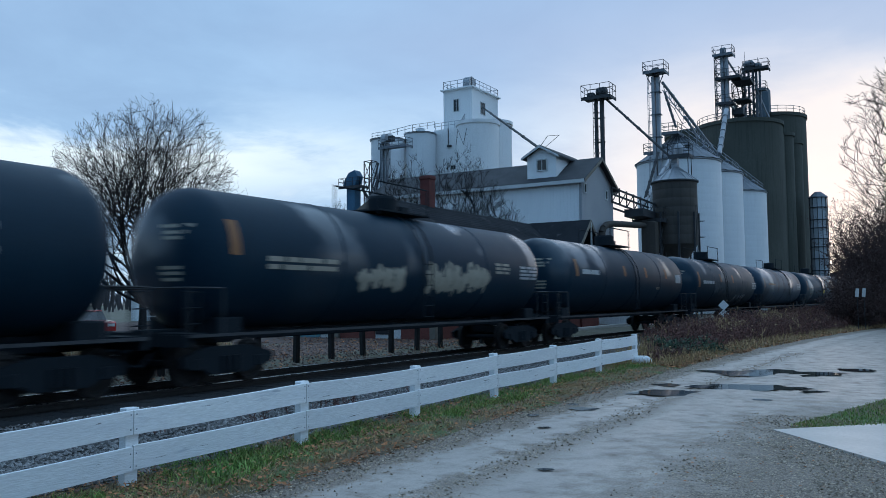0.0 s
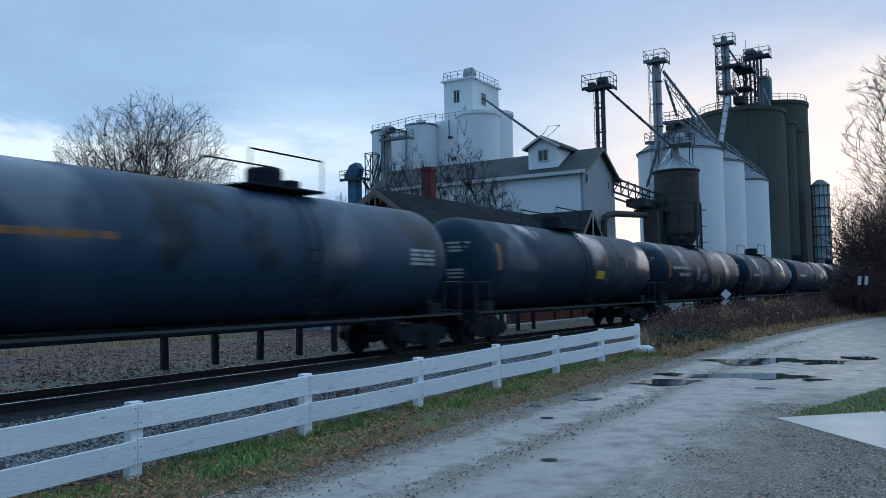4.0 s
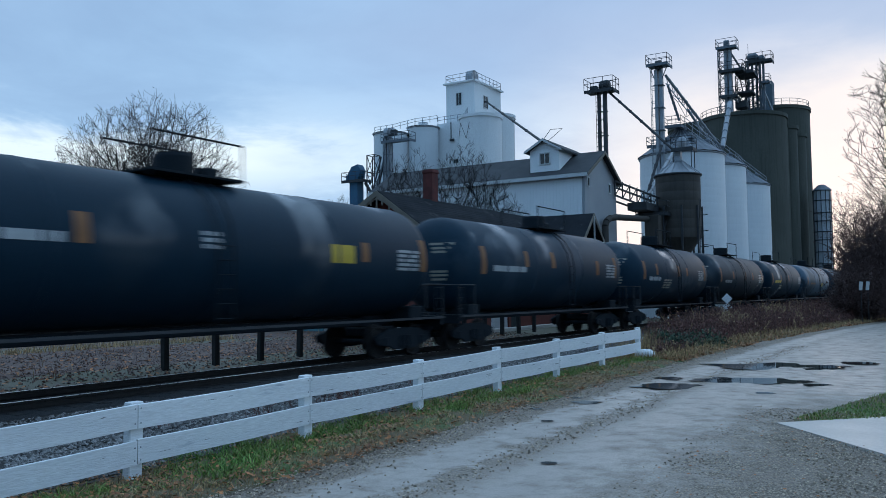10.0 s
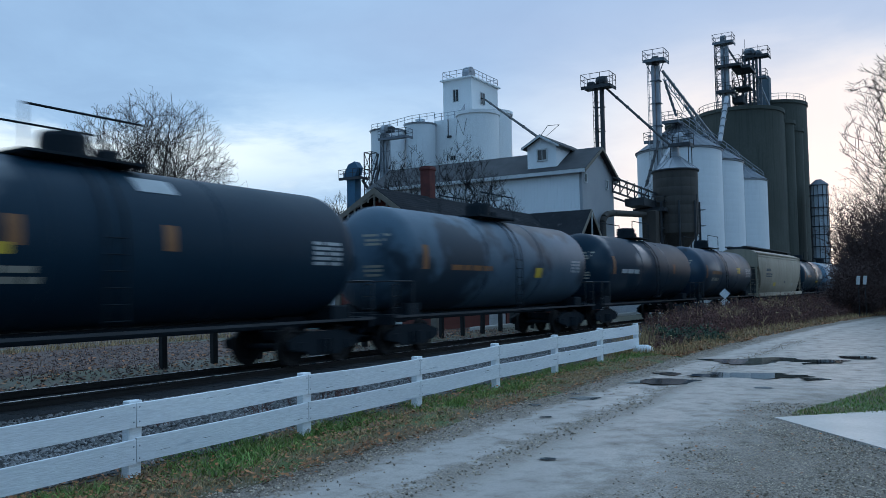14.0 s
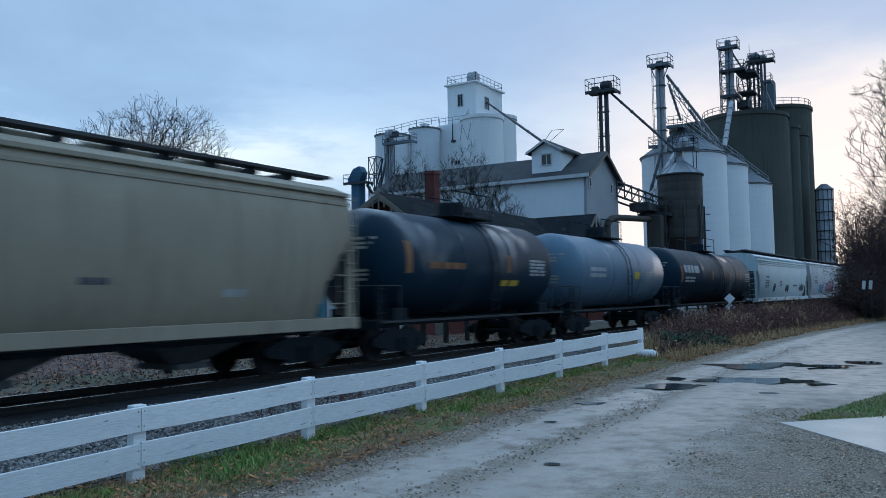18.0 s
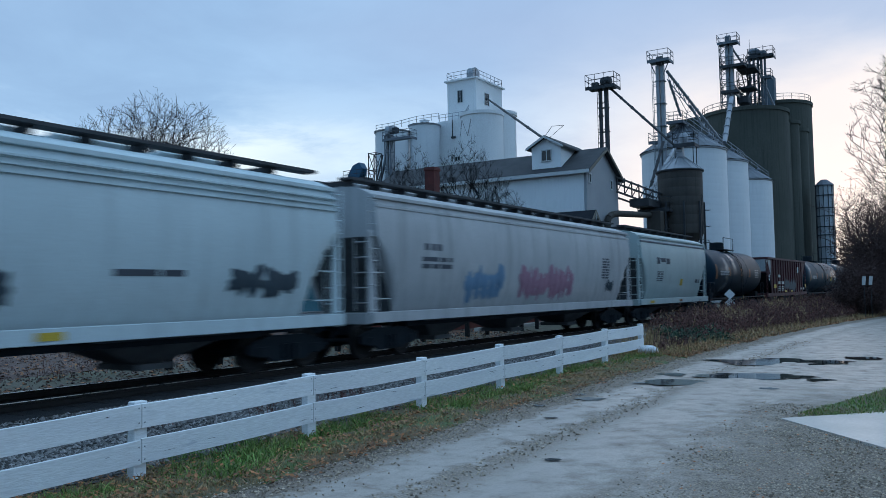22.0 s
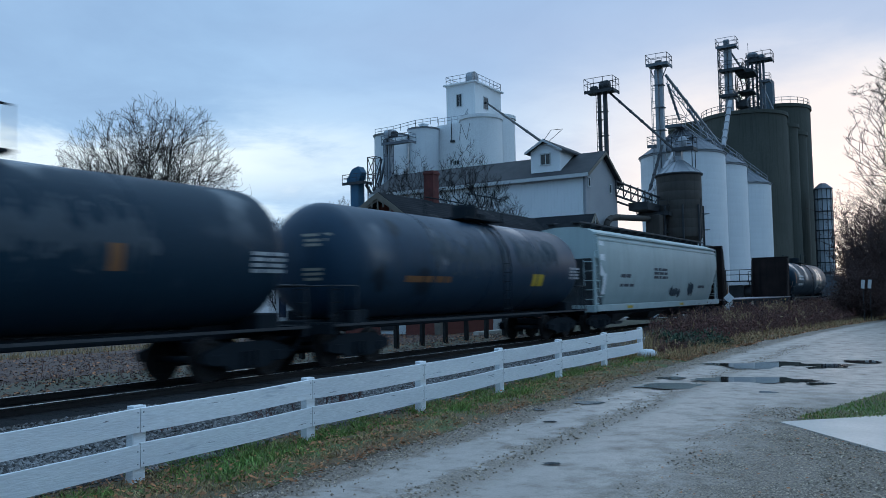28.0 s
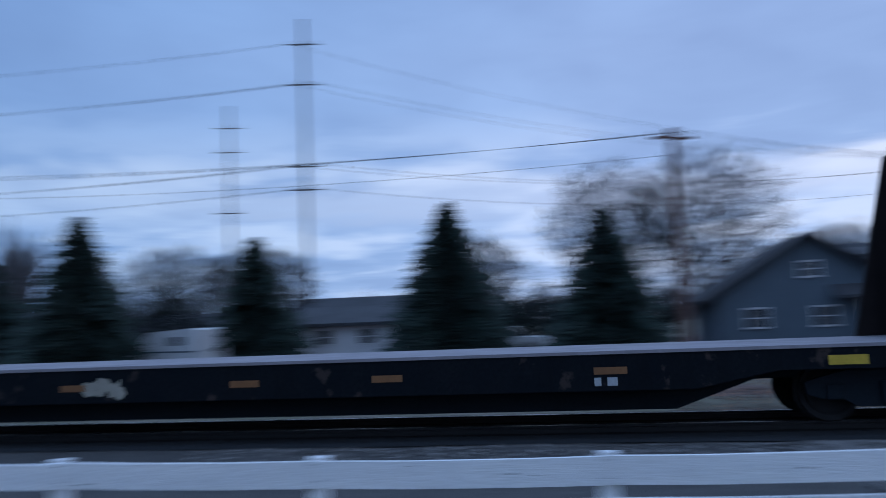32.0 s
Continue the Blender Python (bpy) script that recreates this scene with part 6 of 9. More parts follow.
    deck_with_rail(t, (-22.6, 76.2, 9.2), 3.0, 4.0, "dark_steel")
    mb = MB()
    lattice(mb, -22.3, 75.0, 0, 9.2, 1.7, 1.9, 0.055)
    part("support_tower", mb, M["dark_steel"], t)
    part("dust_box", MB().box((-22.2, 73.4, 5.9), (1.3, 1.1, 6.0), bevel=0.05).box((-22.2, 73.4, 1.45), (0.5, 0.5, 2.9)), M["rust_bin"], t, "brown sheet-metal box")


def build_brown_bin():
    x, y, r = -20.85, 77.2, 2.08
    t = thing("hopper_bin", "brown weathered steel hopper bin raised on legs", "grain bin")
    prof = [(r, 6.9)]
    for i in range(7):
        a = 6.9 + (13.0 - 6.9) * i / 7
        prof += [(r, a + 0.02), (r + 0.01, a + 0.06), (r + 0.01, a + 0.80), (r, a + 0.85)]
    part("wall", MB().lathe(prof + [(r, 13.0)], (x, y, 0), n=40), M["rust_bin"], t)
    part("hopper_cone", MB().lathe([(r, 6.95), (0.45, 4.7), (0.45, 4.2)], (x, y, 0), n=40), M["rust_bin"], t)
    part("roof", MB().lathe([(r + 0.14, 12.9), (0.5, 14.3), (0.5, 14.7), (0.0, 14.9)], (x, y, 0), n=24, smooth=False), M["galv"], t)
    part("eave_ring", MB().lathe([(r + 0.02, 12.8), (r + 0.16, 12.84), (r + 0.16, 12.98), (r + 0.02, 13.0)], (x, y, 0), n=40), M["dark_steel"], t)
    for i in range(8):
        a = 2 * math.pi * (i + 0.5) / 8
        px, py = x + (r + 0.08) * math.cos(a), y + (r + 0.08) * math.sin(a)
        part("leg", MB().box((px, py, 4.95), (0.16, 0.16, 9.9)), M["dark_steel"], t)
    mb = MB()
    for i in range(16):
        a = 2 * math.pi * i / 16
        mb.tube((x + (r + 0.12) * math.cos(a), y + (r + 0.12) * math.sin(a), 12.97), (x + 0.5 * math.cos(a), y + 0.5 * math.sin(a), 14.36), 0.035, n=4)
    part("roof_rib", mb, M["galv"], t)
    mb = MB()
    cage_ladder(mb, x + r + 0.1, y - 0.6, 2, 10.5)
    part("ladder", mb, M["dark_steel"], t)
    deck_with_rail(t, (x + 0.65, y, 15.45), 2.0, 1.6, "dark_steel", 1.1)
    mb = MB()
    for dx, dy in ((-0.2, -0.6), (1.5, -0.6), (-0.2, 0.6), (1.5, 0.6)):
        mb.tube((x + dx, y + dy, 13.6), (x + dx, y + dy, 15.4), 0.05, n=4)
    part("deck_post", mb, M["dark_steel"], t)
    part("spout_box", MB().box((x + 0.1, y, 15.0), (0.6, 0.6, 1.1)).lathe([(0.3, 15.5), (0.42, 15.9), (0.42, 16.4), (0.15, 16.7)], (x + 0.5, y, 0), n=12), M["galv"], t)


def build_white_bins():
    for (x, y, r, z) in ((-25.6, 96.7, 4.88, 18.0), (-25.2, 107.1, 4.88, 17.85), (-25.5, 126.4, 4.88, 17.6)):
        t = corrugated_bin("grain_bin", "large white corrugated steel grain bin with a cone roof", (x, y), r, z, "white_metal", 3.0, 0.85, "white bins in a row", cap="mid_steel")
        mb = MB()
        for i in range(24):
            a = 2 * math.pi * i / 24
            mb.tube((x + (r + 0.1) * math.cos(a), y + (r + 0.1) * math.sin(a), z), (x + 0.9 * math.cos(a), y + 0.9 * math.sin(a), z + 3.05), 0.05, n=4)
        part("roof_rib", mb, M["galv"], t)
        deck_with_rail(t, (x - 0.4, y - 1.4, z + 3.5), 2.1, 1.8, "mid_steel", 1.1)
        mb = MB()
        for dx in (-0.35, 0.35):
            mb.tube((x + 0.4 + dx, y - 1.0, z + 3.5), (x + 3.5 + dx, y + 3.3, z + 0.6), 0.05, n=4)
        for k in range(14):
            p = Vector((x + 0.4, y - 1.0, z + 3.5)).lerp(Vector((x + 3.5, y + 3.3, z + 0.6)), k / 13)
            mb.box(tuple(p), (0.8, 0.22, 0.04))
        rail_run(mb, [(x + 0.8, y - 1.0, z + 3.5), (x + 3.9, y + 3.3, z + 0.6)], 1.0, 0.04)
        part("roof_stair", mb, M["galv"], t)
        for a in (-1.9, -0.9, 0.2):
            px, py = x + r * 0.62 * math.cos(a), y + r * 0.62 * math.sin(a)
            part("roof_vent", MB().tube((px, py, z + 0.9), (px, py, z + 1.7), 0.28, n=10).lathe([(0.0, 2.05), (0.42, 1.75), (0.42, 1.65)], (px, py, z), n=10), M["mid_steel"], t)
        fan = part("aeration_fan", MB().box((x + r + 1.2, y - 1.5, 1.6), (1.6, 1.6, 1.6), bevel=0.1).lathe([(0.0, 0), (0.7, 0), (0.7, 1.0)], (x + r + 2.0, y - 1.5, 1.7), "x", 16), M["dark_steel"], t)
        mb = MB()
        rail_run(mb, [(x + r + 0.3, y - 3.0, 2.9), (x + r + 3.2, y - 3.0, 2.9), (x + r + 3.2, y + 0.6, 2.9)], 1.2, 0.05)
        mb.box((x + r + 1.7, y - 1.3, 2.85), (3.0, 3.6, 0.1))
        for dx, dy in ((0.4, -3.0), (3.1, -3.0), (3.1, 0.4)):
            mb.tube((x + r + dx, y + dy, -0.1), (x + r + dx, y + dy, 2.8), 0.06, n=4)
        part("service_platform", mb, M["dark_steel"], t)


def build_legs():
    # twin-cased leg behind the mill
    t = thing("bucket_elevator", "tall dark twin-cased bucket elevator leg with a railed top platform", "bucket elevator", "elevator legs")
    x, y = -30.95, 84.5
    part("leg_casing", MB().box((x - 0.32, y, 12.25), (0.30, 0.4, 24.5)), M["dark_steel"], t)
    part("leg_casing", MB().box((x + 0.36, y, 12.25), (0.36, 0.45, 24.5)), M["dark_steel"], t)
    deck_with_rail(t, (x - 0.1, y + 0.2, 24.2), 3.3, 2.1, "dark_steel", 1.4)
    mb = MB()
    mb.lathe([(0.0, -0.55), (0.5, -0.55), (0.58, -0.3), (0.58, 0.3), (0.5, 0.55), (0.0, 0.55)], (x + 0.2, y + 0.5, 24.9), "x", 16)
    mb.box((x - 0.8, y - 0.2, 24.55), (0.8, 0.6, 0.5), bevel=0.08)
    part("leg_head", mb, M["dark_steel"], t)
    mb = MB()
    for i in range(8):
        mb.box((x, y + 0.1, 3 + i * 2.7), (1.2, 0.5, 0.08))
    cage_ladder(mb, x - 0.6, y, 2, 24)
    part("brace", mb, M["dark_steel"], t)
    # main galvanised leg beside the first bin
    t = thing("bucket_elevator", "tall galvanised bucket elevator leg with a caged ladder and top platform", "bucket elevator", "elevator legs")
    x, y = -26.25, 90.3
    part("leg_casing", MB().box((x - 0.22, y, 13.6), (0.36, 0.6, 27.2)), M["galv"], t)
    part("leg_casing", MB().box((x + 0.24, y + 0.2, 13.6), (0.36, 0.6, 27.2)), M["galv"], t)
    deck_with_rail(t, (x + 0.08, y, 27.7), 2.4, 2.1, "mid_steel", 1.1)
    leg_head(t, x + 0.05, y, 27.2, "dark_steel", 0.75)
    mb = MB()
    cage_ladder(mb, x - 0.85, y, 9, 27.5)
    part("ladder", mb, M["galv"], t)
    mb = MB()
    for i in range(10):
        mb.box((x + 0.02, y + 0.1, 2 + 2.6 * i), (1.1, 0.9, 0.10))
        mb.tube((x - 0.85, y, 2 + 2.6 * i), (x - 0.3, y, 2 + 2.6 * i), 0.04, n=4)
    for dx in (-1.0, 1.0):
        mb.tube((x + dx, y, 27.5), (x + dx * 0.3, y, 25.9), 0.06, n=4)
    part("brace", mb, M["mid_steel"], t)
    deck_with_rail(t, (x - 0.7, y + 1.0, 18.6), 1.8, 1.8, "mid_steel", 1.0)


def spout(a, b, r, mat="galv", label="inclined galvanised grain spout", truss=False):
    mb = MB().tube(a, b, r, n=10)
    if truss:
        a2, b2 = Vector(a) + Vector((0, 0, -0.9)), Vector(b) + Vector((0, 0, -0.9))
        mb.tube(a2, b2, 0.06, n=4)
        for i in range(12):
            p, q = Vector(a).lerp(Vector(b), i / 12), a2.lerp(b2, (i + 0.5) / 12)
            mb.tube(p, q, 0.045, n=4)
            mb.tube(q, Vector(a).lerp(Vector(b), (i + 1) / 12), 0.045, n=4)
    d = (Vector(b) - Vector(a)).normalized()
    for i in range(1, 6):
        c = Vector(a).lerp(Vector(b), i / 6)
        mb.tube(c - d * 0.06, c + d * 0.06, r * 1.35, n=10)
    solid("grain_spout", mb, M[mat], label, "grain spout", "spouts of the elevator")


def build_spouts():
    spout((-61.2, 113.6, 33.0), (-27.9, 66.0, 13.9), 0.14, "dark_steel", "long dark inclined pipe down from the headhouse")
    spout((-30.2, 85.0, 24.0), (-21.3, 79.0, 15.4), 0.13, "dark_steel", "dark inclined pipe from the leg platform")
    spout((-23.7, 82.0, 16.9), (-24.2, 77.2, 10.2), 0.14, "dark_steel", "short dark inclined pipe")
    spout((-25.5, 90.6, 26.5), (-23.2, 107.0, 20.4), 0.17, "galv", truss=True)
    spout((-25.3, 90.6, 25.4), (-25.4, 95.4, 22.2), 0.14, "galv")
    spout((-24.6, 96.6, 23.6), (-23.9, 100.0, 21.4), 0.15, "galv")
    spout((-24.0, 87.2, 17.0), (-24.0, 74.8, 9.6), 0.17, "galv")
    spout((-24.6, 90.0, 16.2), (-22.2, 76.8, 6.6), 0.2, "dark_steel", "dark inclined pipe down to the dust box")
    spout((-23.2, 113.2, 27.6), (-22.8, 106.0, 20.3), 0.30, "galv", "wide galvanised spout down to the bin roof")
    # thin guy frame between the leg and its spout
    mb = MB()
    a, b = Vector((-25.4, 91.2, 24.6)), Vector((-24.3, 97.8, 23.4))
    mb.path([tuple(a), (-24.9, 93.0, 23.9), (-24.5, 95.0, 22.4), tuple(b), (-24.6, 96.6, 24.4), tuple(a)], 0.035, 4)
    mb.path([(-24.9, 93.0, 23.9), (-24.6, 96.6, 24.4), (-24.5, 95.0, 22.4)], 0.035, 4)
    solid("spout_brace", mb, M["mid_steel"], "thin steel brace frame under the spout", "bracket")


def build_dark_silos():
    t = cluster = thing("concrete_silos", "cluster of tall dark weathered concrete grain silos", "silo")
    for x, y, r, z in ((-22.1, 115.7, 5.6, 25.6), (-20.85, 132.5, 5.3, 29.6), (-29.0, 126.0, 6.0, 27.0), (-17.45, 119.6, 1.75, 24.6), (-17.2, 124.2, 2.0, 24.2)):
        silo(t, x, y, r, z, "dark_concrete")
    mb = MB()
    for i in range(14):
        a0, a1 = -2.6 + 0.24 * i, -2.6 + 0.24 * (i + 1)
        rail_run(mb, [(-20.85 + 5.2 * math.cos(a0), 132.5 + 5.2 * math.sin(a0), 29.6), (-20.85 + 5.2 * math.cos(a1), 132.5 + 5.2 * math.sin(a1), 29.6)], 1.0, 0.04)
    part("guard_rail", mb, M["galv"], t)
    mb = MB()
    for i in range(7):
        a0, a1 = 3.3 + 0.2 * i, 3.3 + 0.2 * (i + 1)
        rail_run(mb, [(-22.1 + 5.5 * math.cos(a0), 115.7 + 5.5 * math.sin(a0), 25.6), (-22.1 + 5.5 * math.cos(a1), 115.7 + 5.5 * math.sin(a1), 25.6)], 1.0, 0.04)
    part("guard_rail", mb, M["mid_steel"], t)
    part("roof_house", MB().box((-20.6, 127.6, 30.6), (1.5, 2.0, 5.2), bevel=0.05), M["house_grey"], t, "grey roof housing")
    part("pilaster", MB().box((-16.9, 117.6, 12.2), (0.5, 0.9, 24.0)), M["dark_concrete"], t)
    # head tower
    t = thing("head_tower", "dark steel tower of bucket elevator legs with stairs and platforms", "bucket elevator", "elevator legs")
    x, y = -23.55, 113.2
    mb = MB()
    lattice(mb, x - 0.35, y, 25.4, 34.9, 1.2, 1.5, 0.05)
    cage_ladder(mb, x - 1.0, y, 25.6, 35.0)
    part("tower", mb, M["mid_steel"], t)
    part("leg_casing", MB().box((x + 0.0, y, 30.4), (0.42, 0.7, 10.0)).box((x + 0.55, y, 30.4), (0.42, 0.7, 10.0)), M["galv"], t)
    leg_head(t, x + 0.15, y, 35.2, "mid_steel", 0.75)
    deck_with_rail(t, (x + 0.2, y, 35.2), 2.6, 2.0, "mid_steel", 1.1)
    deck_with_rail(t, (x + 0.75, y, 31.9), 3.2, 2.2, "dark_steel", 1.1)
    deck_with_rail(t, (x + 0.3, y, 28.4), 2.3, 2.0, "dark_steel", 1.1)
    part("gallery", MB().box((x + 2.2, y + 2.4, 31.7), (2.4, 3.6, 0.35)), M["dark_steel"], t)
    part("gallery", MB().box((x + 2.2, y + 2.2, 29.0), (2.0, 2.8, 0.25)), M["dark_steel"], t)
    part("drive_housing", MB().box((x + 1.6, y + 1.8, 27.4), (1.5, 1.8, 1.0), bevel=0.1), M["dark_steel"], t)
    x2, y2 = -20.7, 118.8
    mb = MB()
    lattice(mb, x2 - 0.45, y2, 25.6, 34.3, 1.5, 1.3, 0.055)
    lattice(mb, x2 - 1.7, y2 - 1.4, 25.6, 32.0, 1.4, 1.3, 0.05)
    part("tower", mb, M["dark_steel"], t)
    casing = MB().box((0, 0, 30.0), (0.26, 0.4, 8.8)).mesh("leg_casing")
    for dx in (-1.0, -0.45, 0.1, 0.55, 1.0):
        part("leg_casing", casing, M["mid_steel"], t, m=pose(x2 + dx, y2 + 0.15 * dx, 0))
    deck_with_rail(t, (x2 + 0.55, y2 + 0.3, 34.2), 3.3, 2.2, "dark_steel", 1.1)
    deck_with_rail(t, (x2 + 1.25, y2 + 0.3, 31.2), 1.1, 1.6, "mid_steel", 1.0)
    part("leg_head", MB().box((x2 - 0.35, y2, 34.9), (1.5, 1.2, 1.0), bevel=0.3).box((x2 + 0.75, y2 + 0.3, 34.7), (0.9, 0.9, 0.7), bevel=0.2), M["mid_steel"], t)
    mb = MB()
    for dx, dy, h in ((-1.0, 0.3, 2.6), (0.7, 0.6, 1.6)):
        mb.tube((x2 + dx, y2 + dy, 34.4), (x2 + dx, y2 + dy, 34.4 + h), 0.035, n=4)
    part("aerial", mb, M["mid_steel"], t)
    mb = MB()
    pairs = (((x + 0.7, y, 34.4), (x2 - 1.2, y2 - 1.0, 32.2)), ((x2 + 0.5, y2 - 0.5, 31.5), (-18.6, 121.0, 26.2)), ((x2 - 0.8, y2, 31.4), (-23.0, 119.0, 26.2)), ((x2 + 0.1, y2, 29.4), (-19.4, 121.6, 26.0)),
             ((x + 0.3, y, 30.2), (x2 - 0.9, y2 - 1.5, 26.4)), ((x2 - 0.6, y2 - 1, 29.2), (x2 - 2.4, y2 - 2, 26.2)), ((x + 0.8, y, 28.2), (x2 - 0.2, y2 - 1.4, 26.2)))
    for a, b in pairs:
        mb.tube(a, b, 0.14, n=8)
    part("spout", mb, M["galv"], t)
    mb = MB()
    for i in range(4):
        za = 25.8 + i * 2.0
        d = 1 if i % 2 else -1
        mb.tube((-22.2, 116 - d * 1.3, za), (-22.2, 116 + d * 1.3, za + 2.0), 0.09, n=4)
        mb.tube((-21.6, 116 - d * 1.3, za), (-21.6, 116 + d * 1.3, za + 2.0), 0.09, n=4)
        mb.tube((-21.6, 116 - d * 1.3, za + 1), (-21.6, 116 + d * 1.3, za + 3.0), 0.04, n=4)
    part("stair", mb, M["dark_steel"], t)
    # the silos and their tower stand well behind the white bins
    far = Matrix.Translation(EYE) @ Matrix.Scale(1.22, 4) @ Matrix.Translation(-Vector(EYE))
    for ob in (cluster, t):
        ob.matrix_basis = far
    # dryer tower with a grid of columns
    t = thing("grain_dryer", "tall grain dryer tower in a dark steel column grid", "grain dryer")
    x, y = -16.1, 149.2
    part("body", MB().lathe([(1.32, 2.0), (1.32, 18.6), (0.5, 19.5), (0.0, 19.6)], (x, y, 0), n=12, smooth=False), M["house_pale"], t)
    part("roof", MB().lathe([(1.56, 18.7), (1.5, 18.85), (0.5, 19.7), (0.0, 19.75)], (x, y, 0), n=12, smooth=False), M["mid_steel"], t)
    mb = MB()
    for i in range(12):
        a = 2 * math.pi * i / 12
        mb.tube((x + 1.42 * math.cos(a), y + 1.42 * math.sin(a), 0), (x + 1.42 * math.cos(a), y + 1.42 * math.sin(a), 18.7), 0.07, n=4)
    for z in (2.4, 6.2, 8.2, 10.2, 11.6, 13.4, 14.8, 16.9, 18.6):
        mb.lathe([(1.38, z), (1.52, z), (1.52, z + 0.16), (1.38, z + 0.16)], (x, y, 0), n=12, smooth=False)
    part("column_grid", mb, M["dark_steel"], t)
    deck_with_rail(t, (x - 0.9, y - 2.0, 4.6), 4.0, 2.5, "dark_steel", 1.2)
    part("heater_house", MB().box((x + 0.6, y - 2.2, 1.9), (4.4, 2.8, 4.2), bevel=0.08), M["mid_steel"], t, "grey burner housing at the foot")


build_concrete_elevator()
build_left_bins()
build_mill()
build_brown_bin()
build_white_bins()
build_legs()
build_spouts()
build_dark_silos()

# ---- brick depot ----


def brick_material(name, turn):
    m = material(name, (0.21, 0.062, 0.046), (0.15, 0.045, 0.036), 0.9, scale=0.7, fine=18, bump=0.2, streak=0.25)
    nt = m.node_tree
    N, L = nt.nodes.new, nt.links.new
    bsdf = nt.nodes["Principled BSDF"]
    old = bsdf.inputs["Base Color"].links[0].from_socket
    co, mp, br = N("ShaderNodeTexCoord"), N("ShaderNodeMapping"), N("ShaderNodeTexBrick")
    mp.inputs["Rotation"].default_value = turn
    L(co.outputs["Object"], mp.inputs[0]), L(mp.outputs[0], br.inputs["Vector"])
    br.inputs["Scale"].default_value, br.inputs["Mortar Size"].default_value = 1.0, 0.006
    br.inputs["Brick Width"].default_value, br.inputs["Row Height"].default_value = 0.215, 0.075
    br.inputs["Color1"].default_value, br.inputs["Color2"].default_value, br.inputs["Mortar"].default_value = (1, 1, 1, 1), (0.78, 0.74, 0.72, 1), (0.75, 0.85, 0.9, 1)
    mx = N("ShaderNodeMix")
    mx.data_type, mx.blend_type = "RGBA", "MULTIPLY"
    mx.inputs["Factor"].default_value = 1
    L(old, mx.inputs[6]), L(br.outputs["Color"], mx.inputs[7])
    L(mx.outputs[2], bsdf.inputs["Base Color"])
    return m


M["brick_gable"] = brick_material("red_brick_gable", (radians(90), 0, 0))
M["brick_side"] = brick_material("red_brick_side", (radians(90), 0, radians(90)))


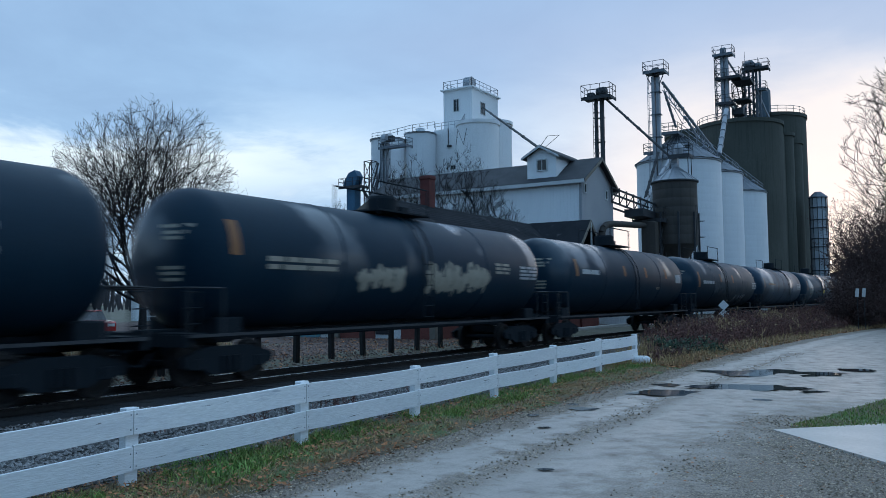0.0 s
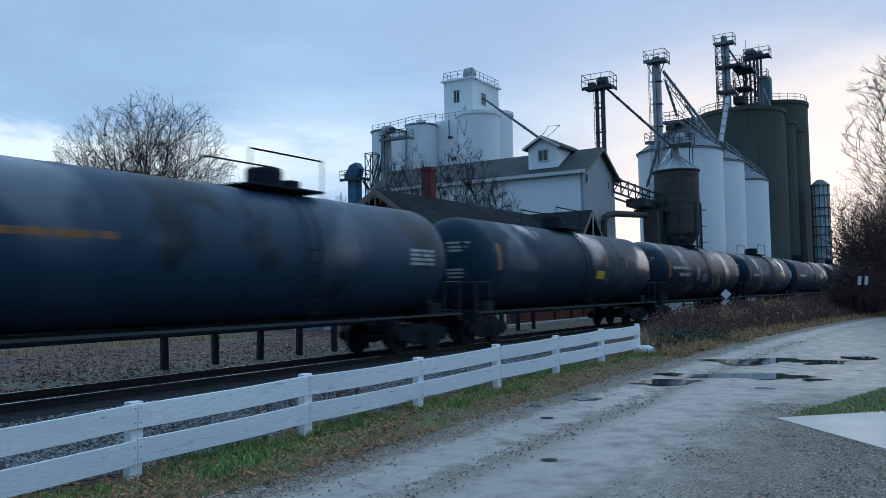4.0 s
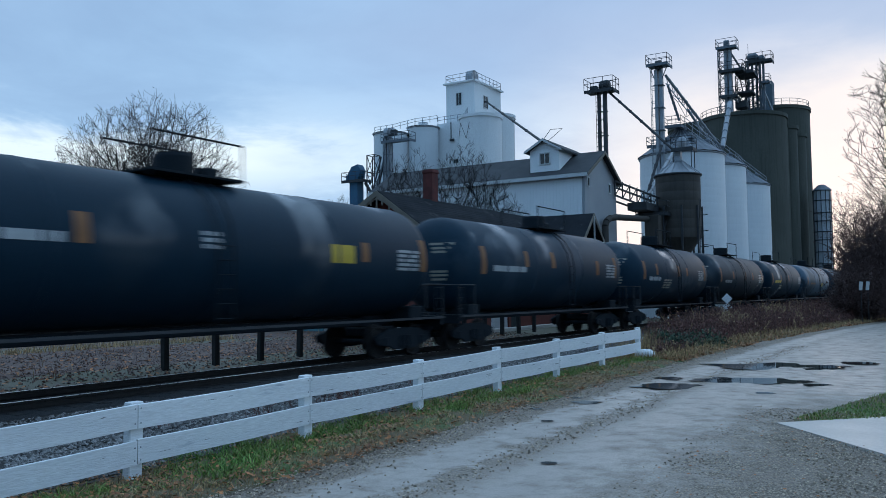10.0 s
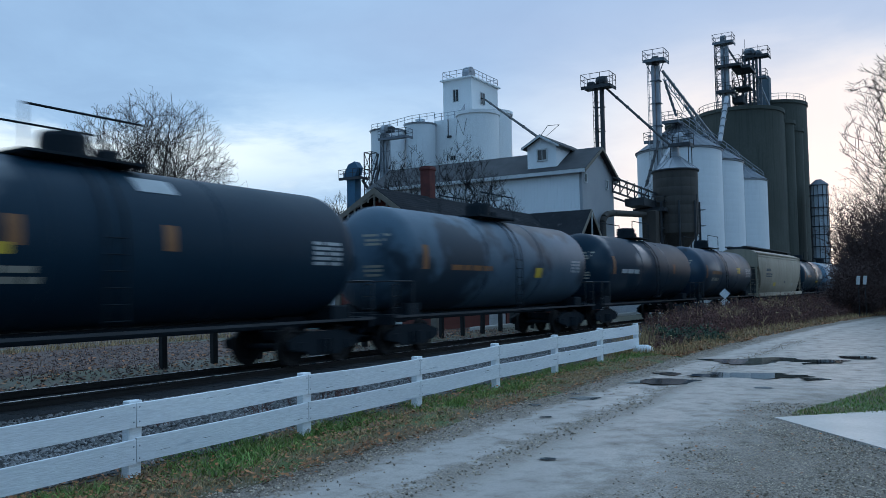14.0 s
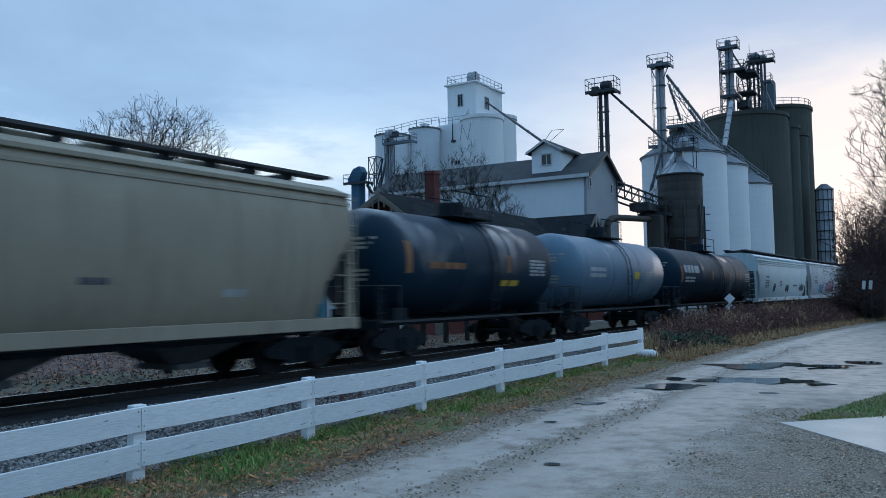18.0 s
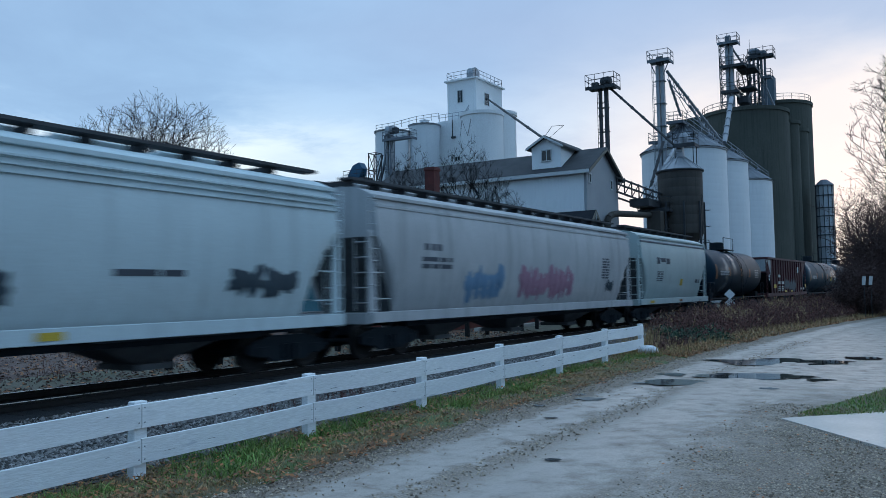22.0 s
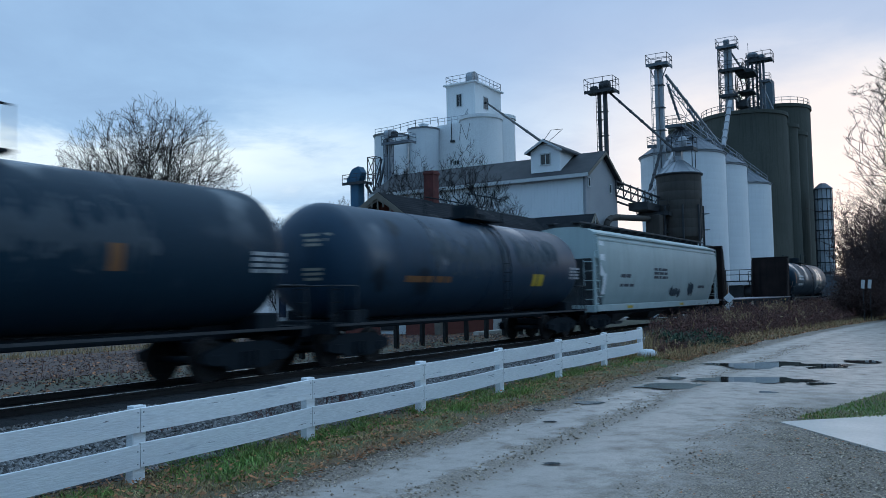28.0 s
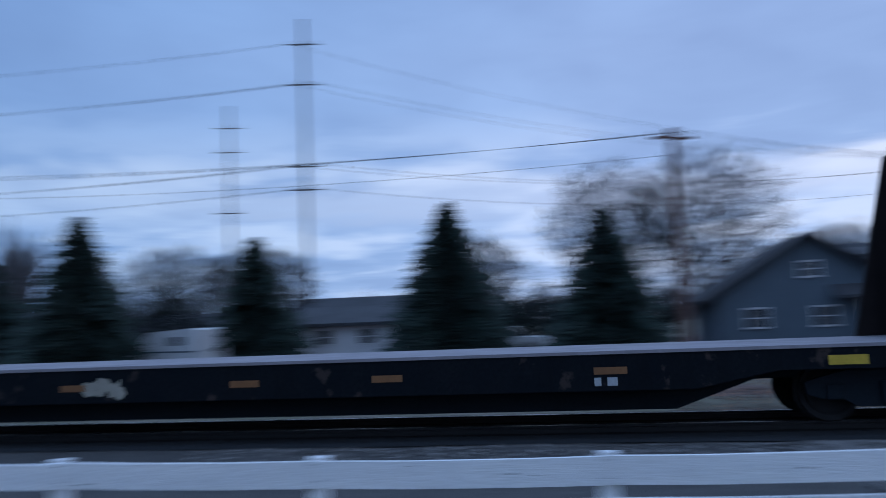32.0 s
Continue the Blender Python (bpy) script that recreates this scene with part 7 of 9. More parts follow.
def build_depot():
    X0, X1, Y0, Y1 = -26.35, -20.5, 32.8, 55.0
    ze, zr, xm = 4.3, 6.95, -23.42
    g = -0.12
    t = thing("depot_building", "old red brick railway depot with a dark shingle gable roof", "building")
    # gable wall with a doorway through it
    dx0, dx1, dz = -24.03, -22.43, 3.5
    wall = MB().prism([(X0, g), (dx0, g), (dx0, dz), (dx1, dz), (dx1, g), (X1, g), (X1, ze), (xm, zr - 0.15), (X0, ze)], "y", Y0, Y0 + 0.3)
    part("wall", wall, M["brick_gable"], t)
    openings = [(35.65, 36.85, 1.30, 3.45), (38.25, 40.35, g, 3.40), (40.65, 41.75, g, 3.45), (44.4, 46.4, 0.9, 3.50), (47.7, 49.2, 0.9, 3.50), (50.0, 51.3, 0.9, 3.50)]
    def pier(ya, yb, za, zb):
        part("wall", MB().box((X1 - 0.15, (ya + yb) / 2, (za + zb) / 2), (0.3, yb - ya, zb - za)), M["brick_side"], t)

    y = Y0 + 0.3
    for a, b, za, zb in openings:
        pier(y, a, g, ze)
        pier(a, b, zb, ze)
        if za > g:
            pier(a, b, g, za)
        y = b
    pier(y, Y1, g, ze)
    part("wall", MB().box((X0 + 0.15, (Y0 + Y1) / 2 + 0.15, (ze + g) / 2), (0.3, Y1 - Y0 - 0.3, ze - g)), M["brick_side"], t)
    part("wall", MB().prism([(X0 + 0.3, g), (X1 - 0.3, g), (X1 - 0.3, ze), (xm, zr - 0.2), (X0 + 0.3, ze)], "y", Y1 - 0.3, Y1), M["brick_gable"], t)
    part("floor", MB().box((xm, (Y0 + Y1) / 2, g + 0.05), (X1 - X0 - 0.6, Y1 - Y0 - 0.6, 0.1)), M["trim"], t)
    # corner pilasters and water table
    part("corner_board", MB().box((X1 + 0.01, Y0 - 0.02, 2.05), (0.34, 0.34, 4.3), bevel=0.02), M["trim"], t)
    part("corner_board", MB().box((X0 - 0.01, Y0 - 0.02, 2.05), (0.30, 0.30, 4.3), bevel=0.02), M["trim"], t)
    # boarded door with a dark lower light
    d = part("door", MB().box(((dx0 + dx1) / 2, Y0 + 0.12, 1.7), (dx1 - dx0, 0.08, 3.6), bevel=0.01), M["white_paint"], t, "white boarded-over doorway")
    part("pane", MB().box((-23.55, Y0 + 0.06, 0.85), (0.85, 0.04, 1.5)), M["window"], d)
    part("lintel", MB().box(((dx0 + dx1) / 2, Y0 - 0.02, dz + 0.12), (dx1 - dx0 + 0.35, 0.12, 0.24), bevel=0.02), M["clapboard"], t)
    part("louvre", MB().box((xm + 0.1, Y0 - 0.02, 4.25), (1.2, 0.08, 0.5)), M["brick"], t, "small boarded gable opening")
    lamp = part("wall_lamp", MB().lathe([(0.05, 0.25), (0.22, 0.0), (0.2, 0.0)], (-23.85, Y0 - 0.3, 3.35), n=12).path([(-23.85, Y0, 3.6), (-23.85, Y0 - 0.3, 3.6)], 0.03), M["dark_steel"], t)
    cable = MB()
    cable.path([(-23.3, Y0 - 0.05, 4.0), (-23.3, Y0 - 0.06, 3.2), (-23.1, Y0 - 0.06, 2.6), (-22.7, Y0 - 0.06, 2.1)], 0.03, 4)
    part("cable", cable, M["dark_steel"], t)
    for a, b, za, zb in openings:
        ym, w, h = (a + b) / 2, b - a, zb - za
        if za <= g:
            white = w > 1.5
            door = part("door", MB().box((X1 - 0.12, ym, (za + 2.65) / 2), (0.08, w, 2.65 - za), bevel=0.01), M["white_paint"] if white else M["boarding"], t, "white panelled side door" if white else "dark boarded side door")
            for k in range(2):
                part("door_panel", MB().box((X1 - 0.07, ym + (k - 0.5) * w * 0.46, 1.2), (0.03, w * 0.36, 1.9), bevel=0.008), M["white_paint"] if white else M["boarding"], door)
            tr = part("transom", MB().box((X1 - 0.06, ym, 2.69), (0.12, w, 0.08)), M["trim"], t)
            part("pane", MB().box((X1 - 0.14, ym, (2.73 + zb) / 2), (0.03, w, zb - 2.73)), M["window"], tr)
            continue
        boarded = a > 44
        win = part("window", MB().box((X1 - 0.02, ym, za), (0.16, w + 0.2, 0.10)).box((X1 - 0.06, a + 0.05, za + h / 2), (0.1, 0.1, h)).box((X1 - 0.06, b - 0.05, za + h / 2), (0.1, 0.1, h)), M["clapboard"] if not boarded else M["trim"], t, "boarded-up tall window" if boarded else "tall sash window")
        part("pane", MB().box((X1 - 0.12, ym, za + h / 2), (0.03, w, h)), M["boarding"] if boarded else M["window"], win)
        if not boarded:
            part("meeting_rail", MB().box((X1 - 0.06, ym, za + h / 2), (0.1, w - 0.2, 0.07)), M["trim"], win)
        part("lintel", MB().box((X1 + 0.02, ym, zb + 0.12), (0.10, w + 0.3, 0.22), bevel=0.01), M["clapboard"] if boarded else M["trim"], t)
    # shallow brick piers of the bay under the cross gable, and a pale name board
    for ya, yb in ((43.3, 44.1), (46.7, 47.45), (49.35, 49.85), (51.5, 52.3)):
        part("pier", MB().box((X1 + 0.07, (ya + yb) / 2, (3.95 + g) / 2), (0.14, yb - ya, 3.95 - g), bevel=0.01), M["brick_side"], t)
    sign = part("name_board", MB().box((X1 + 0.12, 36.5, 2.72), (0.06, 2.35, 0.28), bevel=0.01), M["clapboard"], t, "pale weathered name board")
    part("lettering", MB().box((X1 + 0.155, 36.1, 2.72), (0.01, 1.1, 0.10)).box((X1 + 0.155, 37.1, 2.72), (0.01, 0.6, 0.10)), M["dark_mark"], sign)
    part("notice_panel", MB().box((X1 + 0.03, 37.25, 1.95), (0.05, 0.75, 1.2), bevel=0.01), M["brick"], t, "faded red wooden panel")
    part("downpipe", MB().path([(X1 + 1.2, 33.3, 3.88), (X1 + 1.15, 33.2, 3.72), (X1 + 0.16, 32.75, 3.32)], 0.055, 6), M["clapboard"], t, "pale bent gutter pipe")
    # roof: rows of shingle courses on both slopes
    def slope_z(x):
        return zr - (zr - 3.98) * abs(x - xm) / 4.15

    over0, over1 = Y0 - 0.85, Y1 + 0.7
    for sgn, reach in ((1, 4.15), (-1, 8.1)):
        k = 22 if sgn > 0 else 40
        for i in range(k):
            u0, u1 = reach * i / k, reach * (i + 1) / k + 0.03
            f = (lambda u: slope_z(xm + sgn * u)) if sgn > 0 else (lambda u: zr - (zr - 2.35) * u / 8.1)
            za, zb = f(u0), f(u1)
            ya = over0 if (sgn > 0 or u0 < 3.6) else Y0 - 0.25
            yb = over1 if (sgn > 0 or u0 < 3.6) else Y0 + 12
            w0, w1 = 0.012 * noise.noise((i * 1.7, sgn, 0)), 0.0
            mb = MB().prism([(xm + sgn * u0, za + 0.005), (xm + sgn * u1, zb + 0.016 + w0), (xm + sgn * u1, zb - 0.03), (xm + sgn * u0, za - 0.10)], "y", ya, yb)
            part("shingle_course", mb, M["depot_roof"], t)
    barge = MB()
    for sgn, reach, drop in ((1, 4.15, zr - 3.98), (-1, 4.0, (zr - 2.35) * 4.0 / 8.1)):
        barge.prism([(xm, zr - 0.02), (xm, zr - 0.32), (xm + sgn * reach, zr - drop - 0.30), (xm + sgn * reach, zr - drop - 0.02)], "y", over0 - 0.06, over0 - 0.01)
    part("bargeboard", barge, M["trim"], t)
    # hanging gable trim and stick brackets
    for i in range(9):
        u = 0.35 + i * 0.42
        for sgn in (-1, 1):
            z = zr - 0.64 * u - 0.25
            if sgn < 0:
                z = zr - 0.568 * u - 0.25
            part("gable_drop", MB().box((xm + sgn * u, over0 - 0.035, z - 0.14), (0.10, 0.045, 0.34), bevel=0.01), M["trim"], t)
    mb = MB()
    mb.tube((xm, over0, 6.8), (xm, over0, 5.2), 0.05, n=4)
    for sgn in (-1, 1):
        mb.tube((xm, over0, 6.55), (xm + sgn * 1.3, over0, 5.9), 0.045, n=4)
    part("gable_truss", mb, M["trim"], t)
    for y in (33.3, 36.2, 40.9, 44.1, 47.0, 53.0):
        mb = MB()
        mb.path([(X1, y, 2.95), (X1 + 0.5, y, 3.3), (X1 + 1.05, y, 3.95)], 0.06, 5)
        mb.path([(X1, y, 4.0), (X1 + 1.1, y, 4.0)], 0.06, 5)
        part("eave_bracket", mb, M["trim"], t)
    part("gutter", MB().box((X1 + 1.24, (Y0 + Y1) / 2, 3.93), (0.08, Y1 - Y0 + 1.4, 0.12)), M["trim"], t)
    # track-side cross gable near the far end
    yc = 50.0
    cg = MB()
    cg.prism([(yc - 3.0, 3.98), (yc + 3.0, 3.98), (yc, 6.85)], "x", xm, X1 + 0.25)
    part("cross_gable", cg, M["brick_side"], t)
    for sgn in (-1, 1):
        part("roof", MB().prism([(yc, 7.0), (yc, 6.85), (yc + sgn * 3.5, 3.55), (yc + sgn * 3.5, 3.72)], "x", xm, X1 + 1.45), M["depot_roof"], t)
        part("bargeboard", MB().prism([(yc, 7.0), (yc, 6.72), (yc + sgn * 3.5, 3.42), (yc + sgn * 3.5, 3.70)], "x", X1 + 1.46, X1 + 1.51), M["trim"], t)
    mb = MB()
    mb.tube((X1 + 1.48, yc, 6.8), (X1 + 1.48, yc, 4.0), 0.06, n=4)
    for sgn in (-1, 1):
        mb.tube((X1 + 1.48, yc, 4.4), (X1 + 1.48, yc + sgn * 1.7, 5.2), 0.05, n=4)
        mb.path([(X1 + 0.2, yc + sgn * 2.6, 2.6), (X1 + 0.8, yc + sgn * 2.6, 3.1), (X1 + 1.4, yc + sgn * 2.6, 3.8)], 0.07, 4)
    part("gable_truss", mb, M["clapboard"], t)
    # chimney
    c = part("chimney", MB().box((-23.6, 37.2, 7.35), (0.6, 0.6, 2.3), bevel=0.01), M["chimney"], t, "red brick chimney")
    part("chimney_cap", MB().box((-23.6, 37.2, 8.5), (0.7, 0.7, 0.14), bevel=0.02).box((-23.6, 37.2, 8.6), (0.62, 0.62, 0.08)), M["chimney"], c)
    # clapboard lean-to
    lx0, lx1, ly = -29.6, X0 - 0.02, Y0 + 0.1
    n = 22
    for i in range(n):
        z = g + 4.0 * i / n
        x_hi = -23.42 - 8.1 * (zr - 0.2 - z) / (zr - 2.35) if z > 2.2 else lx0
        xa = max(lx0, -23.42 - 8.1 * (zr - 0.25 - z - 0.18) / (zr - 2.35))
        if xa < lx1:
            mb = MB().prism([(ly - 0.035, z), (ly, z + 0.2), (ly + 0.06, z + 0.2), (ly + 0.06, z)], "x", xa, lx1)
            part("clapboard", mb, M["clapboard"], t)
    dd = part("door", MB().box((-28.4, ly - 0.07, 1.05), (1.66, 0.07, 2.4), bevel=0.01), M["teal_paint"], t, "faded teal-blue panelled garage door")
    for i in range(4):
        part("rail", MB().box((-28.4, ly - 0.115, 0.2 + 0.55 * i), (1.6, 0.03, 0.05)), M["teal_paint"], dd)
    part("trim_board", MB().box((-28.4, ly - 0.07, 2.36), (1.9, 0.08, 0.16)), M["clapboard"], t)
    part("annex", MB().prism([(-31.4, g), (-29.62, g), (-29.62, 2.95), (-31.4, 2.3)], "y", ly + 0.3, ly + 9), M["clapboard"], t)
    part("window", MB().box((-30.9, ly + 0.27, 1.3), (0.5, 0.06, 1.1)), M["window"], t)
    part("fascia", MB().prism([(xm - 2.95, 5.25), (xm - 2.95, 5.05), (xm - 8.1, 2.12), (xm - 8.1, 2.33)], "y", Y0 - 0.31, Y0 - 0.26), M["clapboard"], t)


def build_shed():
    t = thing("shed", "low white metal-sided shed beyond the depot", "shed")
    x0, x1, xr, y0, y1, g = -25.6, -16.6, -22.3, 58.0, 61.6, -0.12
    part("wall", MB().prism([(x0, g), (x1, g), (x1, 3.73), (xr, 5.12), (x0, 4.0)], "y", y0, y1), M["siding_white"], t)
    for xe, ze in ((x0 - 0.25, 3.92), (x1 + 0.25, 3.70)):
        part("roof", MB().prism([(xr, 5.30), (xr, 5.16), (xe, ze), (xe, ze + 0.14)], "y", y0 - 0.3, y1 + 0.3), M["roof_dark"], t)
    rib = MB().box((0, 0, 1.75), (0.05, 0.03, 3.7)).mesh("siding_rib")
    for i in range(24):
        part("siding_rib", rib, M["siding_white"], t, m=pose(x0 + 0.4 + 0.37 * i, y0 - 0.012, 0))
    window(t, (-20.8, y0 - 0.03, 3.1), 0.8, 0.4, "y", 0)


def build_lot_things():
    # posts of a low barrier in front of the depot
    post = MB().box((0, 0, 0.36), (0.17, 0.17, 1.0), bevel=0.02).mesh("post")
    for i in range(14):
        y = 14.3 + 1.75 * i
        ob = link_mesh("bollard_post", post, M["tie"], pose(-17.4, y, -0.13, random.uniform(-2, 2), random.uniform(-2, 2), random.uniform(-8, 8)))
        tagged(ob, "dark weathered wooden barrier post beside the track", "post", "barrier posts")
    # low platform edge
    solid("platform_edge", MB().box((-18.6, 45, -0.05), (0.3, 24, 0.22), bevel=0.02), M["slab"], "low concrete platform edge before the depot", "platform")


# ---- bare trees, spruces and bushes ----


def grow(rng, height, crown_r, crown_from=0.22, targets=750, twigs=4, twig_len=0.75, stems=3, r_tip=0.010):
    """Segments (p, q, r0, r1) of a leafless tree whose branches fill a rounded crown."""
    pts = [Vector((0, 0, -0.1))]
    par = [-1]

    def put(p, k):
        pts.append(p)
        par.append(k)
        return len(pts) - 1

    base_h = height * crown_from
    root = 0
    for i in range(3):
        root = put(Vector((rng.gauss(0, 0.02), rng.gauss(0, 0.02), base_h * 0.6 * (i + 1) / 3)), root)
    for i in range(stems):
        a = 2 * math.pi * (i + rng.uniform(-0.2, 0.2)) / stems
        k, p = root, pts[root]
        lean = rng.uniform(0.12, 0.34 + 0.05 * stems) if stems > 1 else 0.03
        for j in range(7):
            lean *= 0.97
            p = p + Vector((math.cos(a) * lean, math.sin(a) * lean, 1)) * height * 0.085 + Vector((rng.gauss(0, 0.1), rng.gauss(0, 0.1), 0))
            k = put(p, k)
    goals = []
    while len(goals) < targets:
        u = Vector((rng.uniform(-1, 1), rng.uniform(-1, 1), rng.uniform(-1, 1)))
        if u.length > 1 or u.length < 0.2:
            continue
        w = 1.0 + 0.16 * noise.noise(u * 2.3 + Vector((height, crown_r, 0)))
        z = base_h + (height - base_h) * (0.5 + 0.5 * u.z * w)
        wide = crown_r * w * (1.0 if u.z > -0.2 else 1.0 - 0.35 * (-0.2 - u.z))
        goals.append(Vector((u.x * wide, u.y * wide, z)))
    goals.sort(key=lambda g: (g - Vector((0, 0, base_h * 1.3))).length + rng.uniform(0, height * 0.12))
    buf = np.zeros((40000, 3))
    hub = np.array((0, 0, base_h * 0.7))
    buf[:len(pts)] = [tuple(p) for p in pts]
    for g in goals:
        ga = np.array(tuple(g))
        d = buf[:len(pts)] - ga
        far = np.sqrt((d * d).sum(1)) + 1e-6
        own = buf[:len(pts)] - hub
        align = -(d * own).sum(1) / (far * (np.sqrt((own * own).sum(1)) + 1e-6))
        cost = far * (1 + 0.9 * (1 - align)) + 1.1 * np.maximum(0, d[:, 2] + 0.25)
        k = int(cost.argmin())
        p = pts[k]
        dist = (g - p).length
        n = max(1, int(dist / 0.7))
        out = (p - pts[par[k]]).normalized() if par[k] >= 0 else Vector((0, 0, 1))
        for i in range(1, n + 1):
            u = i / n
            c = p.lerp(g, u) + out * 0.16 * dist * u * (1 - u) + Vector((rng.gauss(0, 0.035), rng.gauss(0, 0.035), rng.gauss(0, 0.03)))
            k = put(c, k)
            buf[k] = tuple(c)
    # thin twigs at the ends, reaching out and up
    kids = collections.Counter(par)
    weight = [0.0] * len(pts)
    twig_seg = []
    for i in range(len(pts)):
        if pts[i].z < base_h:
            continue
        if i in kids and rng.random() > 0.35:
            continue
        out = (pts[i] - pts[par[i]]).normalized()
        for k in range(twigs if kids[i] == 0 else 1):
            d = (out + Vector((rng.gauss(0, 0.36), rng.gauss(0, 0.36), rng.gauss(0.12, 0.28)))).normalized()
            ln = twig_len * rng.uniform(0.5, 1.2)
            m = pts[i] + d * ln * 0.55
            e = m + (d + Vector((rng.gauss(0, 0.35), rng.gauss(0, 0.35), rng.gauss(0.2, 0.25)))).normalized() * ln * 0.5
            twig_seg += [(pts[i], m, r_tip, r_tip * 0.8), (m, e, r_tip * 0.8, r_tip * 0.6)]
            f = m + (d + Vector((rng.gauss(0, 0.6), rng.gauss(0, 0.6), rng.gauss(0.2, 0.3)))).normalized() * ln * 0.4
            twig_seg.append((m, f, r_tip * 0.8, r_tip * 0.6))
    for i in range(len(pts) - 1, 0, -1):
        weight[i] += 1.0 if kids[i] == 0 else 0.0
        weight[par[i]] += weight[i]
    rad = [r_tip * 1.05 * max(w, 1) ** 0.47 for w in weight]
    return [(pts[par[i]], pts[i], min(rad[par[i]], rad[i] * 1.6), rad[i]) for i in range(1, len(pts))] + twig_seg


def grow_fan(rng, height, crown_r, stems=15, r_stem=0.155):
    """Segments of a broad leafless tree: limbs fan out of a short trunk, each dividing into finer ones inside a rounded, ragged crown."""
    seg = []
    zc, zr = height * 0.50, height * 0.50

    def inside(p):
        q = Vector((p.x / crown_r, p.y / crown_r, (p.z - zc) / zr))
        return q.length < 0.97 + 0.15 * noise.noise(q * 2.6 + Vector((3.1, 0.4, 1.7)))

    def branch(p, d, ln, r, level):
        if level < 3:
            # stop, tapered, at the crown's ragged outline
            far = 0.5
            while far < ln and (p.z + d.z * far < height * 0.3 or inside(p + d * far)):
                far += 0.4
            ln = max(min(ln, far), 0.6)
        n = max(2, int(ln / (0.75 if level < 2 else 0.38)))
        step = ln / n
        r0 = r
        side = rng.uniform(0, 6.28)
        for i in range(n):
            wob = 0.07 + 0.05 * level
            up = 0.05 if level < 2 else 0.035
            d = (d + Vector((rng.gauss(0, wob), rng.gauss(0, wob), rng.gauss(up * (0.9 if level == 0 else 1), wob * 0.7)))).normalized()
            q = p + d * step
            if q.z > height * 0.3 and not inside(q):
                return
            r1 = max(r - (r0 - 0.010) / n, 0.009)
            seg.append((p, q, r, r1))
            p, r = q, r1
            left = ln * (1 - (i + 1) / n)
            if level < 4 and (level > 0 or i > n * 0.16):
                for k in range(2 if level == 3 and rng.random() < 0.5 else 1):
                    if rng.random() > (0.92, 0.80, 0.80, 0.75)[level]:
                        continue
                    side += 2.4 + rng.uniform(-0.5, 0.5)
                    a = d.orthogonal().normalized()
                    b = d.cross(a)
                    spread = rng.uniform(0.45, 0.9)
                    e = (d + (a * math.cos(side) + b * math.sin(side)) * spread).normalized()
                    reach = (0.42 * ln + 0.35 * left) * rng.uniform(0.55, 1.0) if level < 3 else rng.uniform(0.35, 0.75)
                    branch(p, e, max(reach, 0.45), max(min(r * 0.72, r_stem * 0.58 ** (level + 1)), 0.0105), level + 1)

    foot = Vector((0, 0, -0.1))
    fork = Vector((0.05, 0, height * 0.11))
    seg.append((foot, fork, r_stem * 2.0, r_stem * 1.6))
    for i in range(stems):
        a = 2 * math.pi * (i + rng.uniform(-0.25, 0.25)) / stems
        lean = (0.2, 1.6, 0.6, 1.1, 2.3)[i % 5] * rng.uniform(0.85, 1.15)
        branch(fork, Vector((math.cos(a) * lean, math.sin(a) * lean, 1)).normalized(), height * rng.uniform(0.82, 0.95), r_stem * rng.uniform(0.75, 1.0), 0)
    return seg


def tree_meshes(seg, limit):
    trunk, crown = MB(), MB()
    for p, q, r0, r1 in seg:
        if r1 > limit:
            trunk.tube(p, q, r0, r1, 7, False)
        else:
            crown.tube(p, q, r0, r1, 3, False)
    return trunk, crown


def bare_tree(seed, height, crown_r, label, mat="bark", m=None, group="bare trees", fan=False, **kw):
    seg = grow_fan(random.Random(seed), height, crown_r) if fan else grow(random.Random(seed), height, crown_r, **kw)
    a, b = tree_meshes(seg, 0.06)
    t = thing("bare_tree", label, "tree", group, m)
    part("trunk", a, M[mat], t)
    part("crown", b, M[mat], t, "bare twigs and branches")
    return t


def spruce(seed, height, m, label="dark green spruce tree"):
    rng = random.Random(seed)
    t = thing("spruce_tree", label, "tree", "spruces by the houses", m)
    part("trunk", MB().tube((0, 0, -0.1), (0, 0, height * 0.95), height * 0.02, 0.03, 8), M["bark"], t)
    mb = MB()
    z = height * 0.06
    while z < height:
        f = 1 - z / height
        reach = height * 0.50 * f ** 0.85 + 0.12
        for i in range(max(7, int(24 * f + 7))):
            a = rng.uniform(0, 2 * math.pi)
            ln = reach * rng.uniform(0.7, 1.12)
            d = Vector((math.cos(a), math.sin(a), 0))
            base = Vector((0, 0, z + rng.uniform(-0.1, 0.1)))
            steps = max(2, int(ln / 0.22))
            for j in range(steps):
                u = (j + 0.6) / steps
                c = base + d * ln * u + Vector((0, 0, -0.28 * ln * u * u + rng.uniform(-0.04, 0.04)))
                w = 0.30 * (1.15 - u * 0.6)
                o = Vector((-d.y, d.x, 0)) * w
                drop = Vector((0, 0, -rng.uniform(0.08, 0.2)))
                mb.add([c - o + drop, c + d * 0.34, c + o + drop, c + Vector((0, 0, 0.05))], [(0, 1, 3), (1, 2, 3), (0, 3, 2)])
        z += 0.17 + 0.10 * f
    part("crown", mb, M["needle"], t, "drooping needle boughs")
    return t


